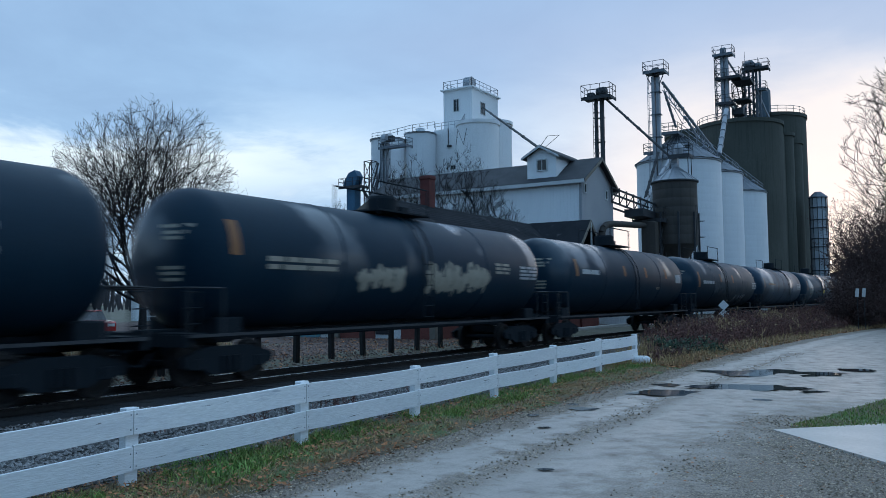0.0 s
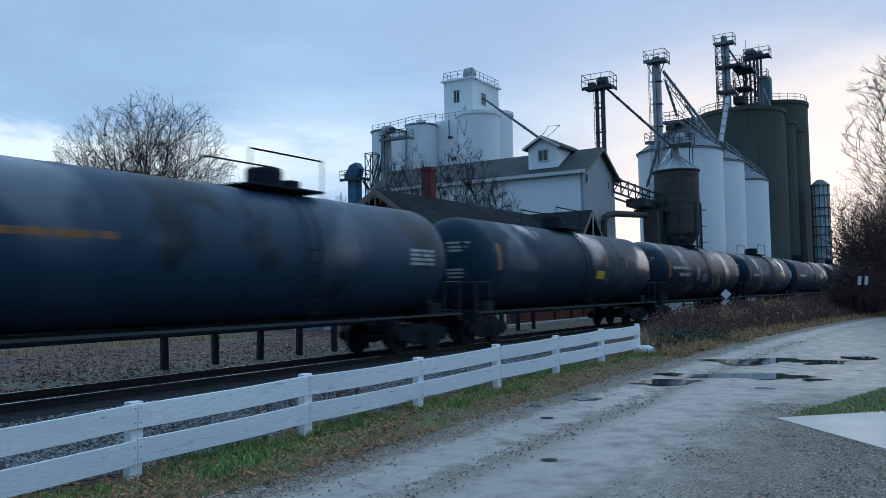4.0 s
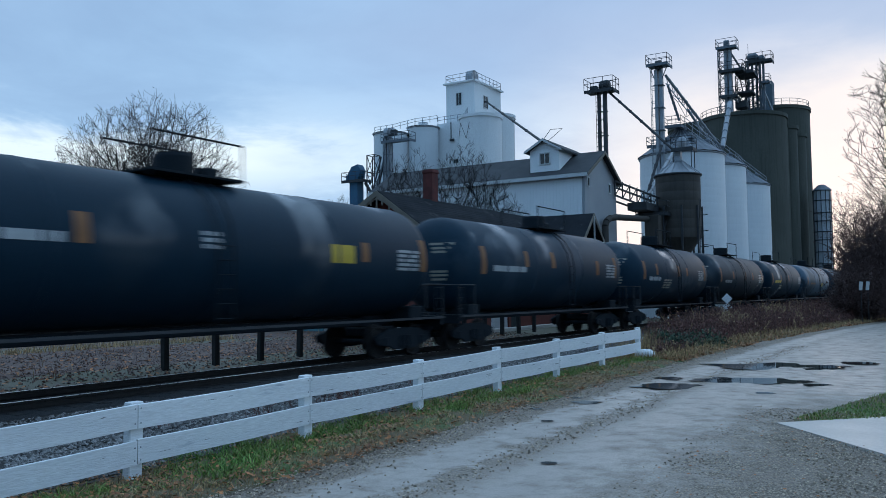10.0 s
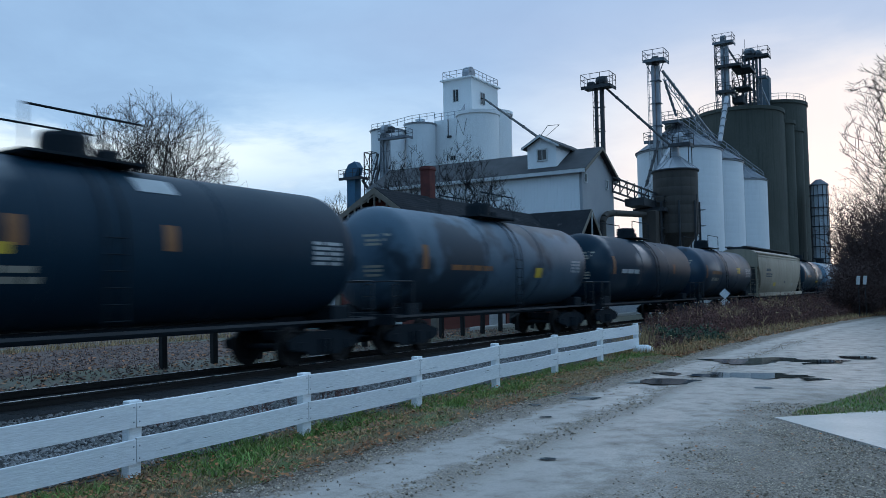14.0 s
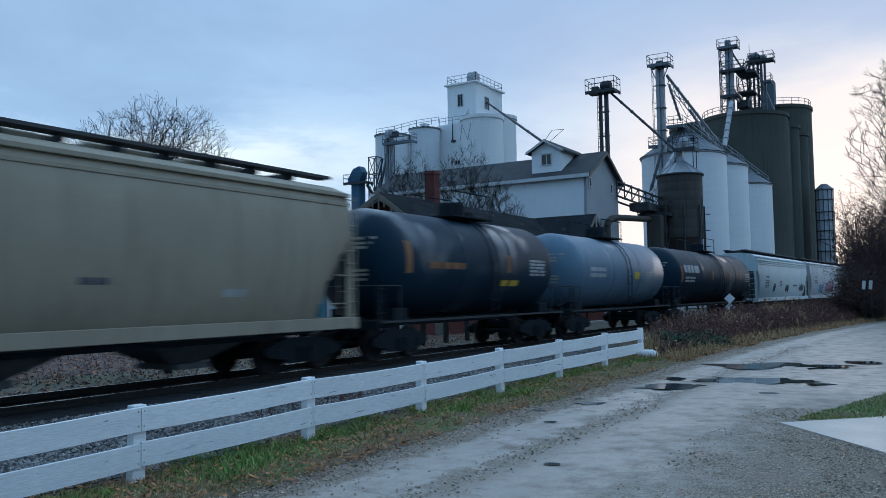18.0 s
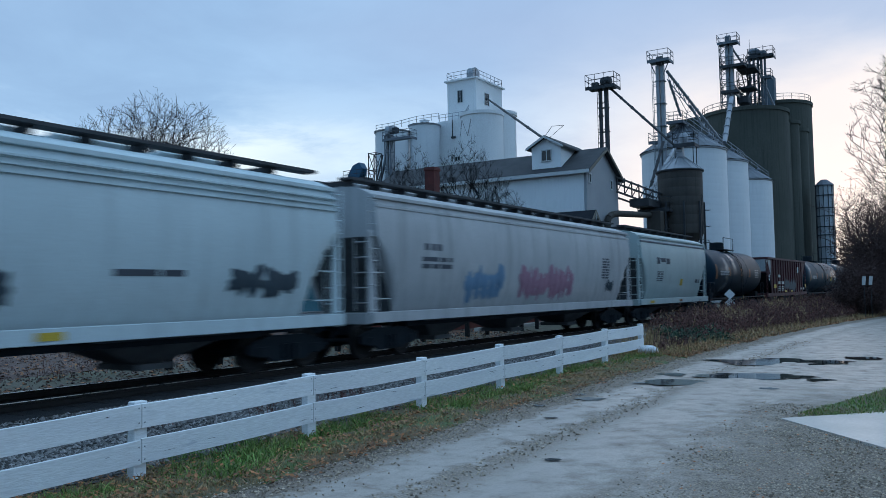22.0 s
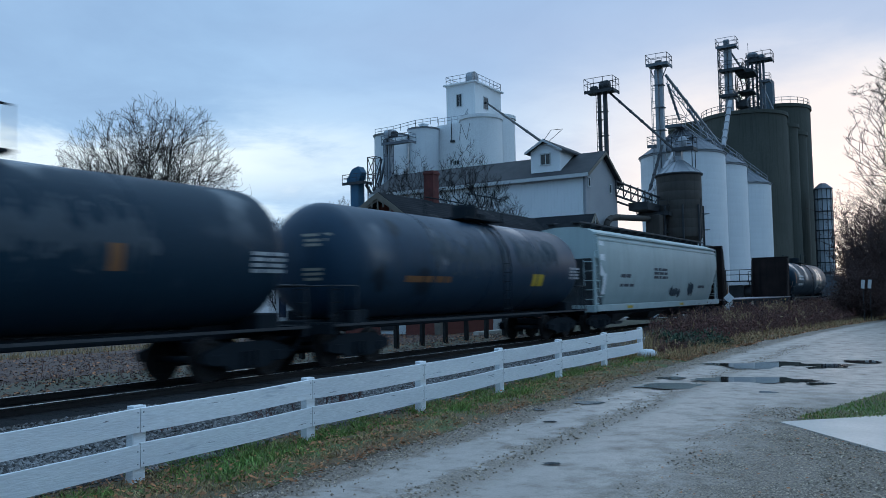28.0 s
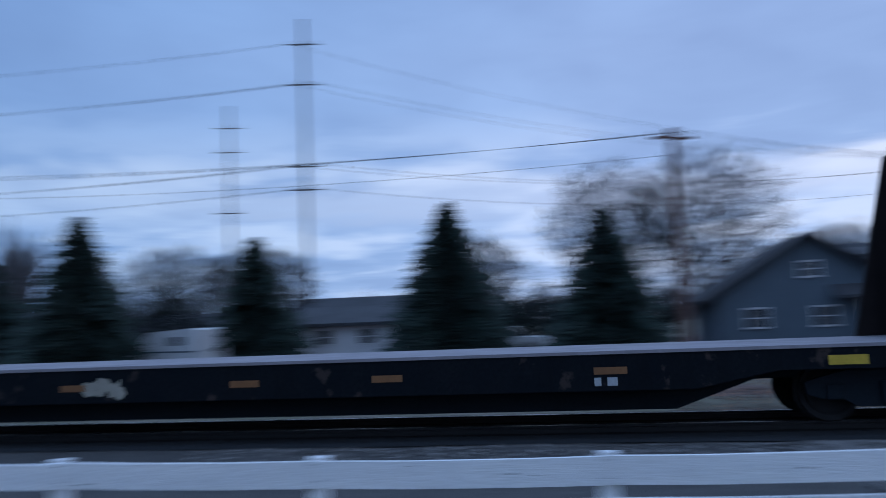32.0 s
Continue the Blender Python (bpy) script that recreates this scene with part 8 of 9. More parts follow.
def shrub(seed, height, width, m, label, leaf="bush_leaf", stems=26, leaves=2600, name="shrub", bark="bark", size=1.0):
    rng = random.Random(seed)
    t = thing(name, label, "shrub", "shrubs by the drive", m)
    st, lv = MB(), MB()
    tips = []
    for i in range(stems):
        a, rr = rng.uniform(0, 2 * math.pi), width * 0.5 * rng.random() ** 0.5
        p = Vector((rr * 0.4 * math.cos(a), rr * 0.4 * math.sin(a), -0.1))
        h = height * rng.uniform(0.55, 1.0) * (1 - 0.35 * (rr / (width * 0.5)) ** 2)
        d = Vector((math.cos(a) * rr / h * 0.9, math.sin(a) * rr / h * 0.9, 1)).normalized()
        q = p
        for k in range(6):
            d = (d + Vector((rng.gauss(0, 0.12), rng.gauss(0, 0.12), 0.04))).normalized()
            q2 = q + d * h / 6
            st.tube(q, q2, 0.035 * (1 - k / 7), 0.035 * (1 - (k + 1) / 7), 3, False)
            if k > 0:
                for b in range(4):
                    e = (d + Vector((rng.gauss(0, 0.8), rng.gauss(0, 0.8), rng.gauss(0.2, 0.4)))).normalized()
                    r = q2 + e * h * rng.uniform(0.10, 0.22)
                    st.tube(q2, r, 0.012, 0.008, 3, False)
                    r2 = r + (e + Vector((rng.gauss(0, 0.6), rng.gauss(0, 0.6), rng.gauss(0, 0.5)))).normalized() * h * rng.uniform(0.06, 0.14)
                    st.tube(r, r2, 0.008, 0.006, 3, False)
                    tips += [r, r2, (r + r2) / 2]
            q = q2
    part("stem", st, M[bark], t)
    for i in range(leaves):
        c = rng.choice(tips) + Vector((rng.gauss(0, 0.10), rng.gauss(0, 0.10), rng.gauss(0, 0.10)))
        s = rng.uniform(0.04, 0.10) * size
        u = Vector((rng.gauss(0, 1), rng.gauss(0, 1), rng.gauss(0, 1))).normalized()
        v = u.orthogonal().normalized() * s * 0.6
        u = u * s
        lv.add([c - u, c + v, c + u, c - v], [(0, 1, 2, 3)])
    ob = part("leaves", lv, M[leaf], t, "withered leaves")
    tagged(ob, kind="stuff")
    return t


def build_trees():
    bare_tree(11, 16.9, 7.7, "tall bare deciduous tree with a rounded crown of fine twigs", m=pose(-48.7, 38.3, -0.1), fan=True)
    # scrub between the depot and the mill
    for seed, x, y, h, r in ((21, -29.9, 52.0, 12.6, 2.8), (22, -33.6, 50.2, 12.3, 2.6), (23, -28.4, 52.5, 10.2, 2.9), (24, -42.5, 51.5, 8.8, 2.9), (25, -46.0, 49.5, 8.2, 2.7), (26, -33.5, 47.0, 8.0, 2.6), (27, -39.5, 48.5, 9.0, 2.7), (28, -29.8, 46.5, 8.6, 2.4)):
        bare_tree(seed, h, r, "bare scrubby tree behind the depot", m=pose(x, y, -0.1), stems=5, targets=1100, twig_len=0.7, group="scrub trees behind the depot", crown_from=0.10, r_tip=0.0105)
    # pale trees by the road's far side
    bare_tree(31, 15.0, 6.0, "bare pale-barked tree beside the road", "bark_pale", pose(2.2, 47.0, 0.1), targets=2400, twigs=5, twig_len=0.6, crown_from=0.2, r_tip=0.0095)
    bare_tree(32, 11.0, 4.0, "bare pale-barked tree beside the road", "bark_pale", pose(1.0, 62.0, 0.1), targets=1200, twig_len=0.7, r_tip=0.010)
    # trees among the houses
    for seed, x, y, h, r, lab in ((41, -56.0, 3.0, 12.0, 4.6, "bare tree behind the grey house"), (42, -57.0, 9.5, 13.2, 5.2, "bare tree behind the grey house"), (43, -63.0, -8.0, 8.5, 4.5, "bare tree among the houses"), (44, -60.0, -24.0, 8.0, 4.5, "bare tree among the houses"), (45, -70, 22, 8.5, 4.0, "bare tree among the houses"), (46, -66, -34, 9.0, 5.0, "bare tree among the houses")):
        bare_tree(seed, h, r, lab, m=pose(x, y, -0.1), stems=4, targets=1900, twigs=4, twig_len=0.8, group="bare trees among the houses", r_tip=0.012)
    for i, (x, y, h) in enumerate(((-41.5, -6.3, 8.2), (-39.9, 1.75, 7.1), (-42.5, -17.3, 7.0), (-38.5, -25.4, 8.1), (-58.0, 22.6, 7.2), (-40.5, -32.0, 6.0))):
        spruce(60 + i, h, pose(x, y, -0.1, 0, 0, 40 * i))
    for i, (x, y, h, w) in enumerate(((-50.5, -1.2, 4.4, 5.0), (-51.0, -5.0, 4.0, 4.6), (-47.0, -24.5, 5.2, 5.0), (-45.0, -29.5, 6.4, 6.0), (-52.0, 4.4, 4.6, 5.0), (-48.5, -19.0, 3.6, 4.2), (-44.0, -35.0, 6.6, 6.5))):
        shrub(120 + i, h, w, pose(x, y, -0.1), "dense dark evergreen bush among the houses", leaf="needle", stems=34, leaves=5200)
    # thicket beside the road and the track
    for i, (x, y, h, w) in enumerate(((-3.0, 55.5, 7.6, 4.8), (-1.9, 59.0, 8.8, 5.0), (-3.4, 63.0, 7.2, 4.4), (-0.8, 51.0, 6.6, 3.6), (-3.6, 48.5, 3.0, 2.6), (0.5, 66.0, 10.5, 6.0), (0.9, 54.5, 9.0, 4.4), (-4.6, 69.0, 5.0, 3.4))):
        shrub(80 + i, h, w, pose(x, y, 0.05), "tall tangled red-brown thicket beside the road", stems=110, leaves=12000, bark="thicket_stem", size=0.62)
    shrub(140, 0.75, 2.2, pose(-6.5, 23.2, 0.0), "low dark green bush at the end of the fence", leaf="low_leaf", stems=60, leaves=5000, size=0.5)
    shrub(141, 0.6, 1.8, pose(-5.9, 24.6, 0.0), "low dark green bush at the end of the fence", leaf="low_leaf", stems=50, leaves=3500, size=0.5)


def build_woods():
    """Low bare woods on the horizon, far behind all else, and an added unseen belt behind the camera."""
    rng = random.Random(9)
    mb = MB()
    for i in range(2900):
        a = rng.uniform(-0.5, 2.4)
        d = rng.uniform(190, 330)
        # out of view and nearer: added to darken what the tanks reflect
        if i > 1900:
            a, d = rng.uniform(2.2, 5.6), rng.uniform(80, 150)
        x, y = -math.sin(a) * d, math.cos(a) * d
        if -30 < x < 60 and y > 0:
            continue
        h = rng.uniform(6, 12) + (4 if i > 1900 else 0)
        w = rng.uniform(1.0, 2.6)
        for k in range(5):
            dx, dy = rng.uniform(-w, w), rng.uniform(-w, w)
            mb.tube((x, y, 0), (x + dx, y + dy, h * rng.uniform(0.6, 1)), 0.22, 0.06, 3, False)
            mb.tube((x + dx * 0.5, y + dy * 0.5, h * 0.4), (x + dx * 1.6, y + dy * 1.6, h * rng.uniform(0.6, 0.95)), 0.14, 0.05, 3, False)
    solid("far_woods", mb, M["far_trees"], "grey bare woods along the horizon, with unseen ones added behind the camera", "woods", kind="stuff")


# ---- houses, poles and cars across the lot ----


def house_window(parent, x, y, z, w, h):
    win = part("window", MB().box((x + 0.03, y, z + h / 2), (0.08, w + 0.16, 0.1)).box((x + 0.03, y, z - h / 2), (0.10, w + 0.2, 0.1)).box((x + 0.03, y - w / 2, z), (0.08, 0.09, h)).box((x + 0.03, y + w / 2, z), (0.08, 0.09, h)).box((x + 0.03, y, z), (0.06, w, 0.06)), M["white_paint"], parent)
    part("pane", MB().box((x, y, z), (0.04, w, h)), M["window"], win)


def build_houses():
    t = thing("house", "grey one-and-a-half-storey house with a dark roof and porch", "house", "houses across the lot")
    fx = -43.2
    part("wall", MB().prism([(7.4, -0.1), (16.6, -0.1), (16.6, 2.5), (12.0, 5.3), (7.4, 2.5)], "x", fx - 8, fx), M["house_grey"], t)
    for sgn in (-1, 1):
        part("roof", MB().prism([(12.0, 5.65), (12.0, 5.45), (12.0 + sgn * 5.4, 2.15), (12.0 + sgn * 5.4, 2.35)], "x", fx - 8.4, fx + 0.6), M["roof_dark"], t)
    part("wall", MB().box((fx - 4.4, 18.2, 1.2), (6.4, 3.4, 2.6)), M["house_grey"], t)
    part("roof", MB().prism([(fx + 0.9, 2.35), (fx + 0.9, 2.2), (fx - 3.6, 5.0), (fx - 8.2, 2.2), (fx - 8.2, 2.35), (fx - 3.6, 5.2)], "y", 13.0, 20.4), M["roof_dark"], t)
    part("wall", MB().prism([(fx - 0.2, 2.4), (fx - 3.6, 4.95), (fx - 7.2, 2.4)], "y", 19.7, 19.9), M["house_grey"], t)
    part("dormer", MB().box((fx - 1.6, 16.4, 3.9), (1.8, 3.0, 0.9)), M["house_grey"], t)
    part("dormer_roof", MB().prism([(fx - 0.3, 4.25), (fx - 0.3, 4.4), (fx - 3.0, 4.95), (fx - 3.0, 4.8)], "y", 14.6, 18.2), M["roof_dark"], t)
    for y in (14.4, 16.6, 19.8):
        part("porch_post", MB().box((fx + 0.5, y, 1.05), (0.24, 0.24, 2.3)), M["white_paint"], t)
    part("porch_floor", MB().box((fx - 0.1, 17.2, 0.15), (1.8, 6.0, 0.5)), M["house_pale"], t)
    part("porch_rail", MB().box((fx + 0.55, 15.5, 0.85), (0.08, 2.0, 0.5)), M["white_paint"], t)
    # flat dark panel stands in for the shaded depth of the porch
    part("porch_shade_panel", MB().box((fx - 0.98, 17.6, 1.4), (0.06, 4.0, 1.9)), M["window"], t)
    for y, w in ((9.3, 0.9), (12.6, 0.9)):
        house_window(t, fx + 0.01, y, 1.35, w, 1.0)
    house_window(t, fx + 0.01, 12.0, 3.75, 0.8, 0.8)
    # small pale garage
    t = thing("garage", "small pale garage with a low dark gable roof", "garage")
    gx = -47.5
    part("wall", MB().prism([(23.0, -0.1), (30.0, -0.1), (30.0, 2.2), (26.5, 3.35), (23.0, 2.2)], "x", gx - 6, gx), M["house_pale"], t)
    for sgn in (-1, 1):
        part("roof", MB().prism([(26.5, 3.6), (26.5, 3.42), (26.5 + sgn * 4.1, 2.0), (26.5 + sgn * 4.1, 2.18)], "x", gx - 6.4, gx + 0.5), M["roof_dark"], t)
    part("door", MB().box((gx + 0.03, 27.8, 1.0), (0.08, 2.4, 2.0)), M["white_paint"], t)
    # long white shed far behind
    t = thing("shed", "long low white metal shed", "shed")
    part("wall", MB().box((-72.0, 66.0, 2.1), (6, 17, 4.4)), M["siding_white"], t)
    part("roof", MB().prism([(-75.3, 4.3), (-68.7, 4.3), (-72, 4.9)], "y", 57.3, 74.7), M["frost_roof"], t)
    part("vent", MB().box((-69.6, 61, 4.9), (0.6, 0.6, 1.2)), M["dark_steel"], t)
    # houses with pale roofs further along
    for i, (x, y, w, d, z, rise_z, wallm) in enumerate(((-49.6, -12.3, 8, 7, 2.05, 0.75, "house_white"), (-52.5, -26.5, 8, 7, 1.5, 1.3, "house_pale"), (-72.0, -19.0, 11, 8, 2.5, 1.7, "house_grey"), (-50.5, -38.0, 9, 7, 1.8, 1.5, "house_pale"))):
        t = thing("house", "low pale house with a dark roof among bare trees" if i != 2 else "low grey house with a dark roof", "house", "houses across the lot")
        part("wall", MB().prism([(x - d / 2, -0.1), (x + d / 2, -0.1), (x + d / 2, z), (x, z + rise_z), (x - d / 2, z)], "y", y - w / 2, y + w / 2), M[wallm], t)
        for sgn in (-1, 1):
            part("roof", MB().prism([(x, z + rise_z + 0.2), (x, z + rise_z + 0.03), (x + sgn * (d / 2 + 0.5), z - 0.28), (x + sgn * (d / 2 + 0.5), z - 0.1)], "y", y - w / 2 - 0.4, y + w / 2 + 0.4), M["roof_dark"], t)
        for k in (-0.28, 0.05, 0.3):
            house_window(t, x + d / 2 + 0.01, y + w * k, z * 0.55, 0.9, 0.9)


def utility_pole(x, y, h, mat, arms, label, lean=0.0):
    t = thing("utility_pole", label, "utility pole", "utility poles", pose(x, y, -0.1, lean, 0, 0))
    part("pole", MB().tube((0, 0, -0.3), (0, 0, h), (0.27 if mat == "pole_wood" else min(0.22, 0.10 + 0.012 * h)), (0.20 if mat == "pole_wood" else min(0.16, 0.06 + 0.010 * h)), 12), M[mat], t)
    for z, w, turn in arms:
        c, s = math.cos(turn), math.sin(turn)
        arm = part("crossarm", MB().box((0, 0, 0), (0.11, w, 0.13), bevel=0.01), M[mat], t, m=pose(0.14, 0, z, 0, 0, math.degrees(turn)))
        for k in (-0.45, -0.2, 0.2, 0.45):
            part("insulator", MB().lathe([(0.0, 0.30), (0.05, 0.28), (0.06, 0.2), (0.035, 0.17), (0.06, 0.12), (0.02, 0.06), (0.02, 0.0)], n=10), M["siding_grey"], arm, m=pose(0, k * w, 0.06))
    return t


def wire(a, b, sag, r=0.014, label="thin black overhead wire"):
    mb = MB()
    a, b = Vector(a), Vector(b)
    pts = [a.lerp(b, i / 24) - Vector((0, 0, sag * 4 * (i / 24) * (1 - i / 24))) for i in range(25)]
    side = (b - a).cross(Vector((0, 0, 1))).normalized()
    ring = [side * math.cos(k * math.pi / 2) + Vector((0, 0, math.sin(k * math.pi / 2))) for k in range(4)]
    mb.add([p + e * r for p in pts for e in ring], [(j * 4 + k, j * 4 + (k + 1) % 4, j * 4 + 4 + (k + 1) % 4, j * 4 + 4 + k) for j in range(24) for k in range(4)])
    solid("overhead_wire", mb, M["dark_steel"], label, "wire", "overhead wires")


def build_poles():
    utility_pole(-39.65, 5.25, 10.8, "pole_wood", [(10.3, 2.2, 0.4)], "tall brown wooden utility pole")
    utility_pole(-53.7, 26.8, 11.2, "grey_pole", [], "grey wooden utility pole")
    utility_pole(-90.9, 41.6, 19.0, "grey_pole", [(16.5, 2.4, 0.7), (13.0, 2.4, 0.7), (9.0, 2.2, 0.7)], "tall slim grey transmission pole")
    utility_pole(-95.0, 56.0, 14.5, "grey_pole", [(13.0, 2.4, 0.7)], "tall slim grey transmission pole")
    utility_pole(-71.1, -23.8, 31.0, "grey_pole", [(28.5, 3.0, 0.2), (24.6, 3.0, 0.2), (16.8, 3.0, 0.2), (14.6, 3.0, 0.2)], "very tall grey transmission pole with crossarms")
    utility_pole(-91.5, -40.3, 29.3, "grey_pole", [(26.5, 3.0, 0.2), (23.5, 3.0, 0.2), (16.0, 3.0, 0.2)], "very tall grey transmission pole with crossarms")
    for k, z in ((-0.9, 10.5), (0.0, 10.5), (0.9, 10.5), (0.0, 9.4)):
        wire((-39.6, 5.25 + k, z), (-38.5 + 0.4 * k, -38.0 + k, z + 0.3), 0.55, 0.009)
        if z > 10:
            wire((-39.6, 5.25 + k, z), (-53.7, 26.8 + 0.3 * k, 11.0 - 0.3 * abs(k)), 0.5, 0.009)
    for z, k in ((28.6, -1.2), (24.7, 1.2), (24.7, -1.2), (16.9, 1.2), (16.9, -1.2), (14.7, 0.5)):
        wire((-71.0, -23.8 + k, z), (-66.0, -110.0 + k, z + 1), 1.6, 0.022)
        wire((-71.0, -23.8 + k, z), (-90.9, 41.6 + k, min(z, 17.5) - 0.5), 2.0, 0.015)


def car_thing(name, label, x, y, turn, mat, length=4.4, high=1.45):
    t = thing(name, label, "car", "parked cars", pose(x, y, -0.1, 0, 0, turn))
    w = 0.88
    L = length / 2
    body = MB()
    prof = [(-L, 0.35), (-L, 0.78), (-L + 0.15, 0.88), (-L * 0.42, 0.95), (L * 0.78, 0.95), (L - 0.05, 0.86), (L, 0.6), (L, 0.35)]
    body.prism(prof, "x", -w, w)
    part("body", body, M[mat], t)
    cab = [(-L * 0.48, 0.94), (-L * 0.18, high), (L * 0.42, high), (L * 0.72, 0.94)]
    part("cabin", MB().prism(cab, "x", -w + 0.1, w - 0.1), M["window"], t)
    part("roof", MB().prism([(-L * 0.2, high - 0.01), (-L * 0.16, high + 0.05), (L * 0.40, high + 0.05), (L * 0.44, high - 0.01)], "x", -w + 0.12, w - 0.12), M[mat], t)
    wheel = MB().lathe([(0.0, 0.10), (0.2, 0.10), (0.22, 0.12), (0.32, 0.11), (0.33, -0.1), (0.0, -0.1)], axis="x", n=18, smooth=False).mesh("car_wheel")
    for sx in (-1, 1):
        for sy in (-0.62, 0.62):
            part("wheel", wheel, M["rubber"], t, m=pose(sx * (w - 0.08), sy * L, 0.33, 0, 0, 0 if sx > 0 else 180))
    for sx in (-0.6, 0.6):
        part("headlight", MB().box((sx, -L - 0.005, 0.68), (0.4, 0.04, 0.16), bevel=0.01), M["white_paint"], t)
    return t


def build_parked():
    car_thing("pickup_car", "bright red parked car beside the bare tree", -41.4, 28.7, 75, "red_paint")
    car_thing("parked_car", "silver parked car beside the tarpaulin", -44.2, 27.6, 70, "silver_paint")
    car_thing("parked_car", "silver parked car at the end of the lot", -46.5, 22.0, 60, "silver_paint")
    car_thing("parked_car", "white parked car beyond the spruces", -45.0, -3.6, 175, "white_paint")
    t = thing("camper_trailer", "small white camper trailer beside a spruce", "trailer", m=pose(-40.6, -20.6, -0.1, 0, 0, -24))
    part("body", MB().prism([(-2.2, 0.45), (2.2, 0.45), (2.2, 1.95), (1.9, 2.05), (-1.5, 1.9), (-2.2, 1.4)], "x", -1.0, 1.0), M["white_paint"], t)
    part("window", MB().box((1.01, 0.6, 1.4), (0.03, 0.9, 0.45)), M["window"], t)
    part("stripe", MB().box((1.008, 0.0, 0.85), (0.02, 4.2, 0.08)), M["house_grey"], t)
    part("drawbar", MB().box((0.0, -2.7, 0.45), (0.12, 1.1, 0.12)), M["dark_steel"], t)
    cw = MB().lathe([(0.0, 0.08), (0.3, 0.08), (0.31, -0.08), (0.0, -0.08)], axis="x", n=16, smooth=False).mesh("camper_wheel")
    for sx in (-1, 1):
        part("wheel", cw, M["rubber"], t, m=pose(sx * 0.9, 0.2, 0.31))
    t = thing("covered_trailer", "trailer covered by a bright blue tarpaulin", "trailer", m=pose(-41.1, 22.8, -0.1, 0, 0, 0))
    mb = MB()
    n = 10
    vs = []
    for j in range(5):
        y = (-1.25, -1.2, 0.0, 1.2, 1.25)[j]
        for i in range(n):
            u = i / (n - 1)
            x = -1.1 + 2.2 * u if i in (0, n - 1) else -1.06 + 2.12 * (i - 1) / (n - 3)
            z = 1.75 + 0.12 * math.sin(math.pi * u) + 0.05 * noise.noise((x * 2, y * 2, 0))
            if i in (0, n - 1) or j in (0, 4):
                z = 0.45
            vs.append((x, y, z))
    mb.add(vs, [(j * n + i, j * n + i + 1, (j + 1) * n + i + 1, (j + 1) * n + i) for j in range(4) for i in range(n - 1)])
    part("tarpaulin", mb, M["blue_tarp"], t)
    part("chassis", MB().box((0, 0, 0.42), (2.0, 2.3, 0.2)), M["dark_steel"], t)
    wheel = MB().lathe([(0.0, 0.08), (0.3, 0.08), (0.31, -0.08), (0.0, -0.08)], axis="x", n=16, smooth=False).mesh("trailer_wheel")
    for sx in (-1, 1):
        part("wheel", wheel, M["rubber"], t, m=pose(sx * 1.02, 0.2, 0.31))


# ---- signs beside the track ----


def build_signs():
    t = thing("track_sign", "two pale diamond sign plates on a thin post", "sign", m=pose(-8.8, 40.85, 0.05))
    part("post", MB().box((0, 0.04, 0.75), (0.06, 0.06, 1.7)), M["galv"], t)
    for z in (0.92, 1.36):
        part("plate", MB().box((0, 0, 0), (0.36, 0.02, 0.36), m=pose(0, 0, 0, 0, 45, 0).to_3x3().to_4x4()), M["sign_back"], t, m=pose(0, 0, z, 0, 0, 8))
    for x, y in ((-3.32, 46.0), (-3.02, 46.1)):
        s = thing("marker_board", "small white reflective marker board on a post", "sign", "marker boards", pose(x, y, 0.05))
        part("post", MB().box((0, 0.03, 1.0), (0.025, 0.025, 2.0)), M["dark_steel"], s)
        part("plate", MB().box((0, 0, 0), (0.16, 0.02, 0.44)), M["white_paint"], s, m=pose(0, 0, 1.92, 0, 6, 0))
    box = MB().box((0, 0, 0.14), (0.95, 0.55, 0.10), bevel=0.03).box((0.1, 0, 0.07), (0.7, 0.4, 0.16), bevel=0.02)
    solid("cable_cover", box, M["white_paint"], "white lid of a cable box beside the ballast", "cable box", m=pose(-9.2, 29.5, -0.12, 0, 4, 20))
    mb = MB().lathe([(0.0, 0.2), (0.14, 0.19), (0.24, 0.12), (0.27, 0.0), (0.2, -0.06)], n=12)
    solid("boulder", mb, M["sign_back"], "small pale boulder at the fence end", "boulder", m=pose(-6.2, 19.55, 0.2) @ Matrix.Diagonal((1.0, 0.8, 0.75, 1)))


build_depot()
build_shed()
build_lot_things()
build_signs()
build_poles()
build_parked()
build_houses()
build_trees()
build_woods()

# ---- grass, leaves and weeds ----


def blade(mb, x, y, z, h, w, rng, lean=0.5):
    a = rng.uniform(0, 2 * math.pi)
    dx, dy = math.cos(a), math.sin(a)
    l = h * rng.uniform(0.1, lean)
    b = rng.uniform(0, 2 * math.pi)
    lx, ly = math.cos(b) * l, math.sin(b) * l
    mb.add([(x - dx * w, y - dy * w, z), (x + dx * w, y + dy * w, z), (x + dx * w * 0.6 + lx * 0.4, y + dy * w * 0.6 + ly * 0.4, z + h * 0.6), (x + lx, y + ly, z + h), (x - dx * w * 0.6 + lx * 0.4, y - dy * w * 0.6 + ly * 0.4, z + h * 0.6)], [(0, 1, 2, 4), (4, 2, 3)])


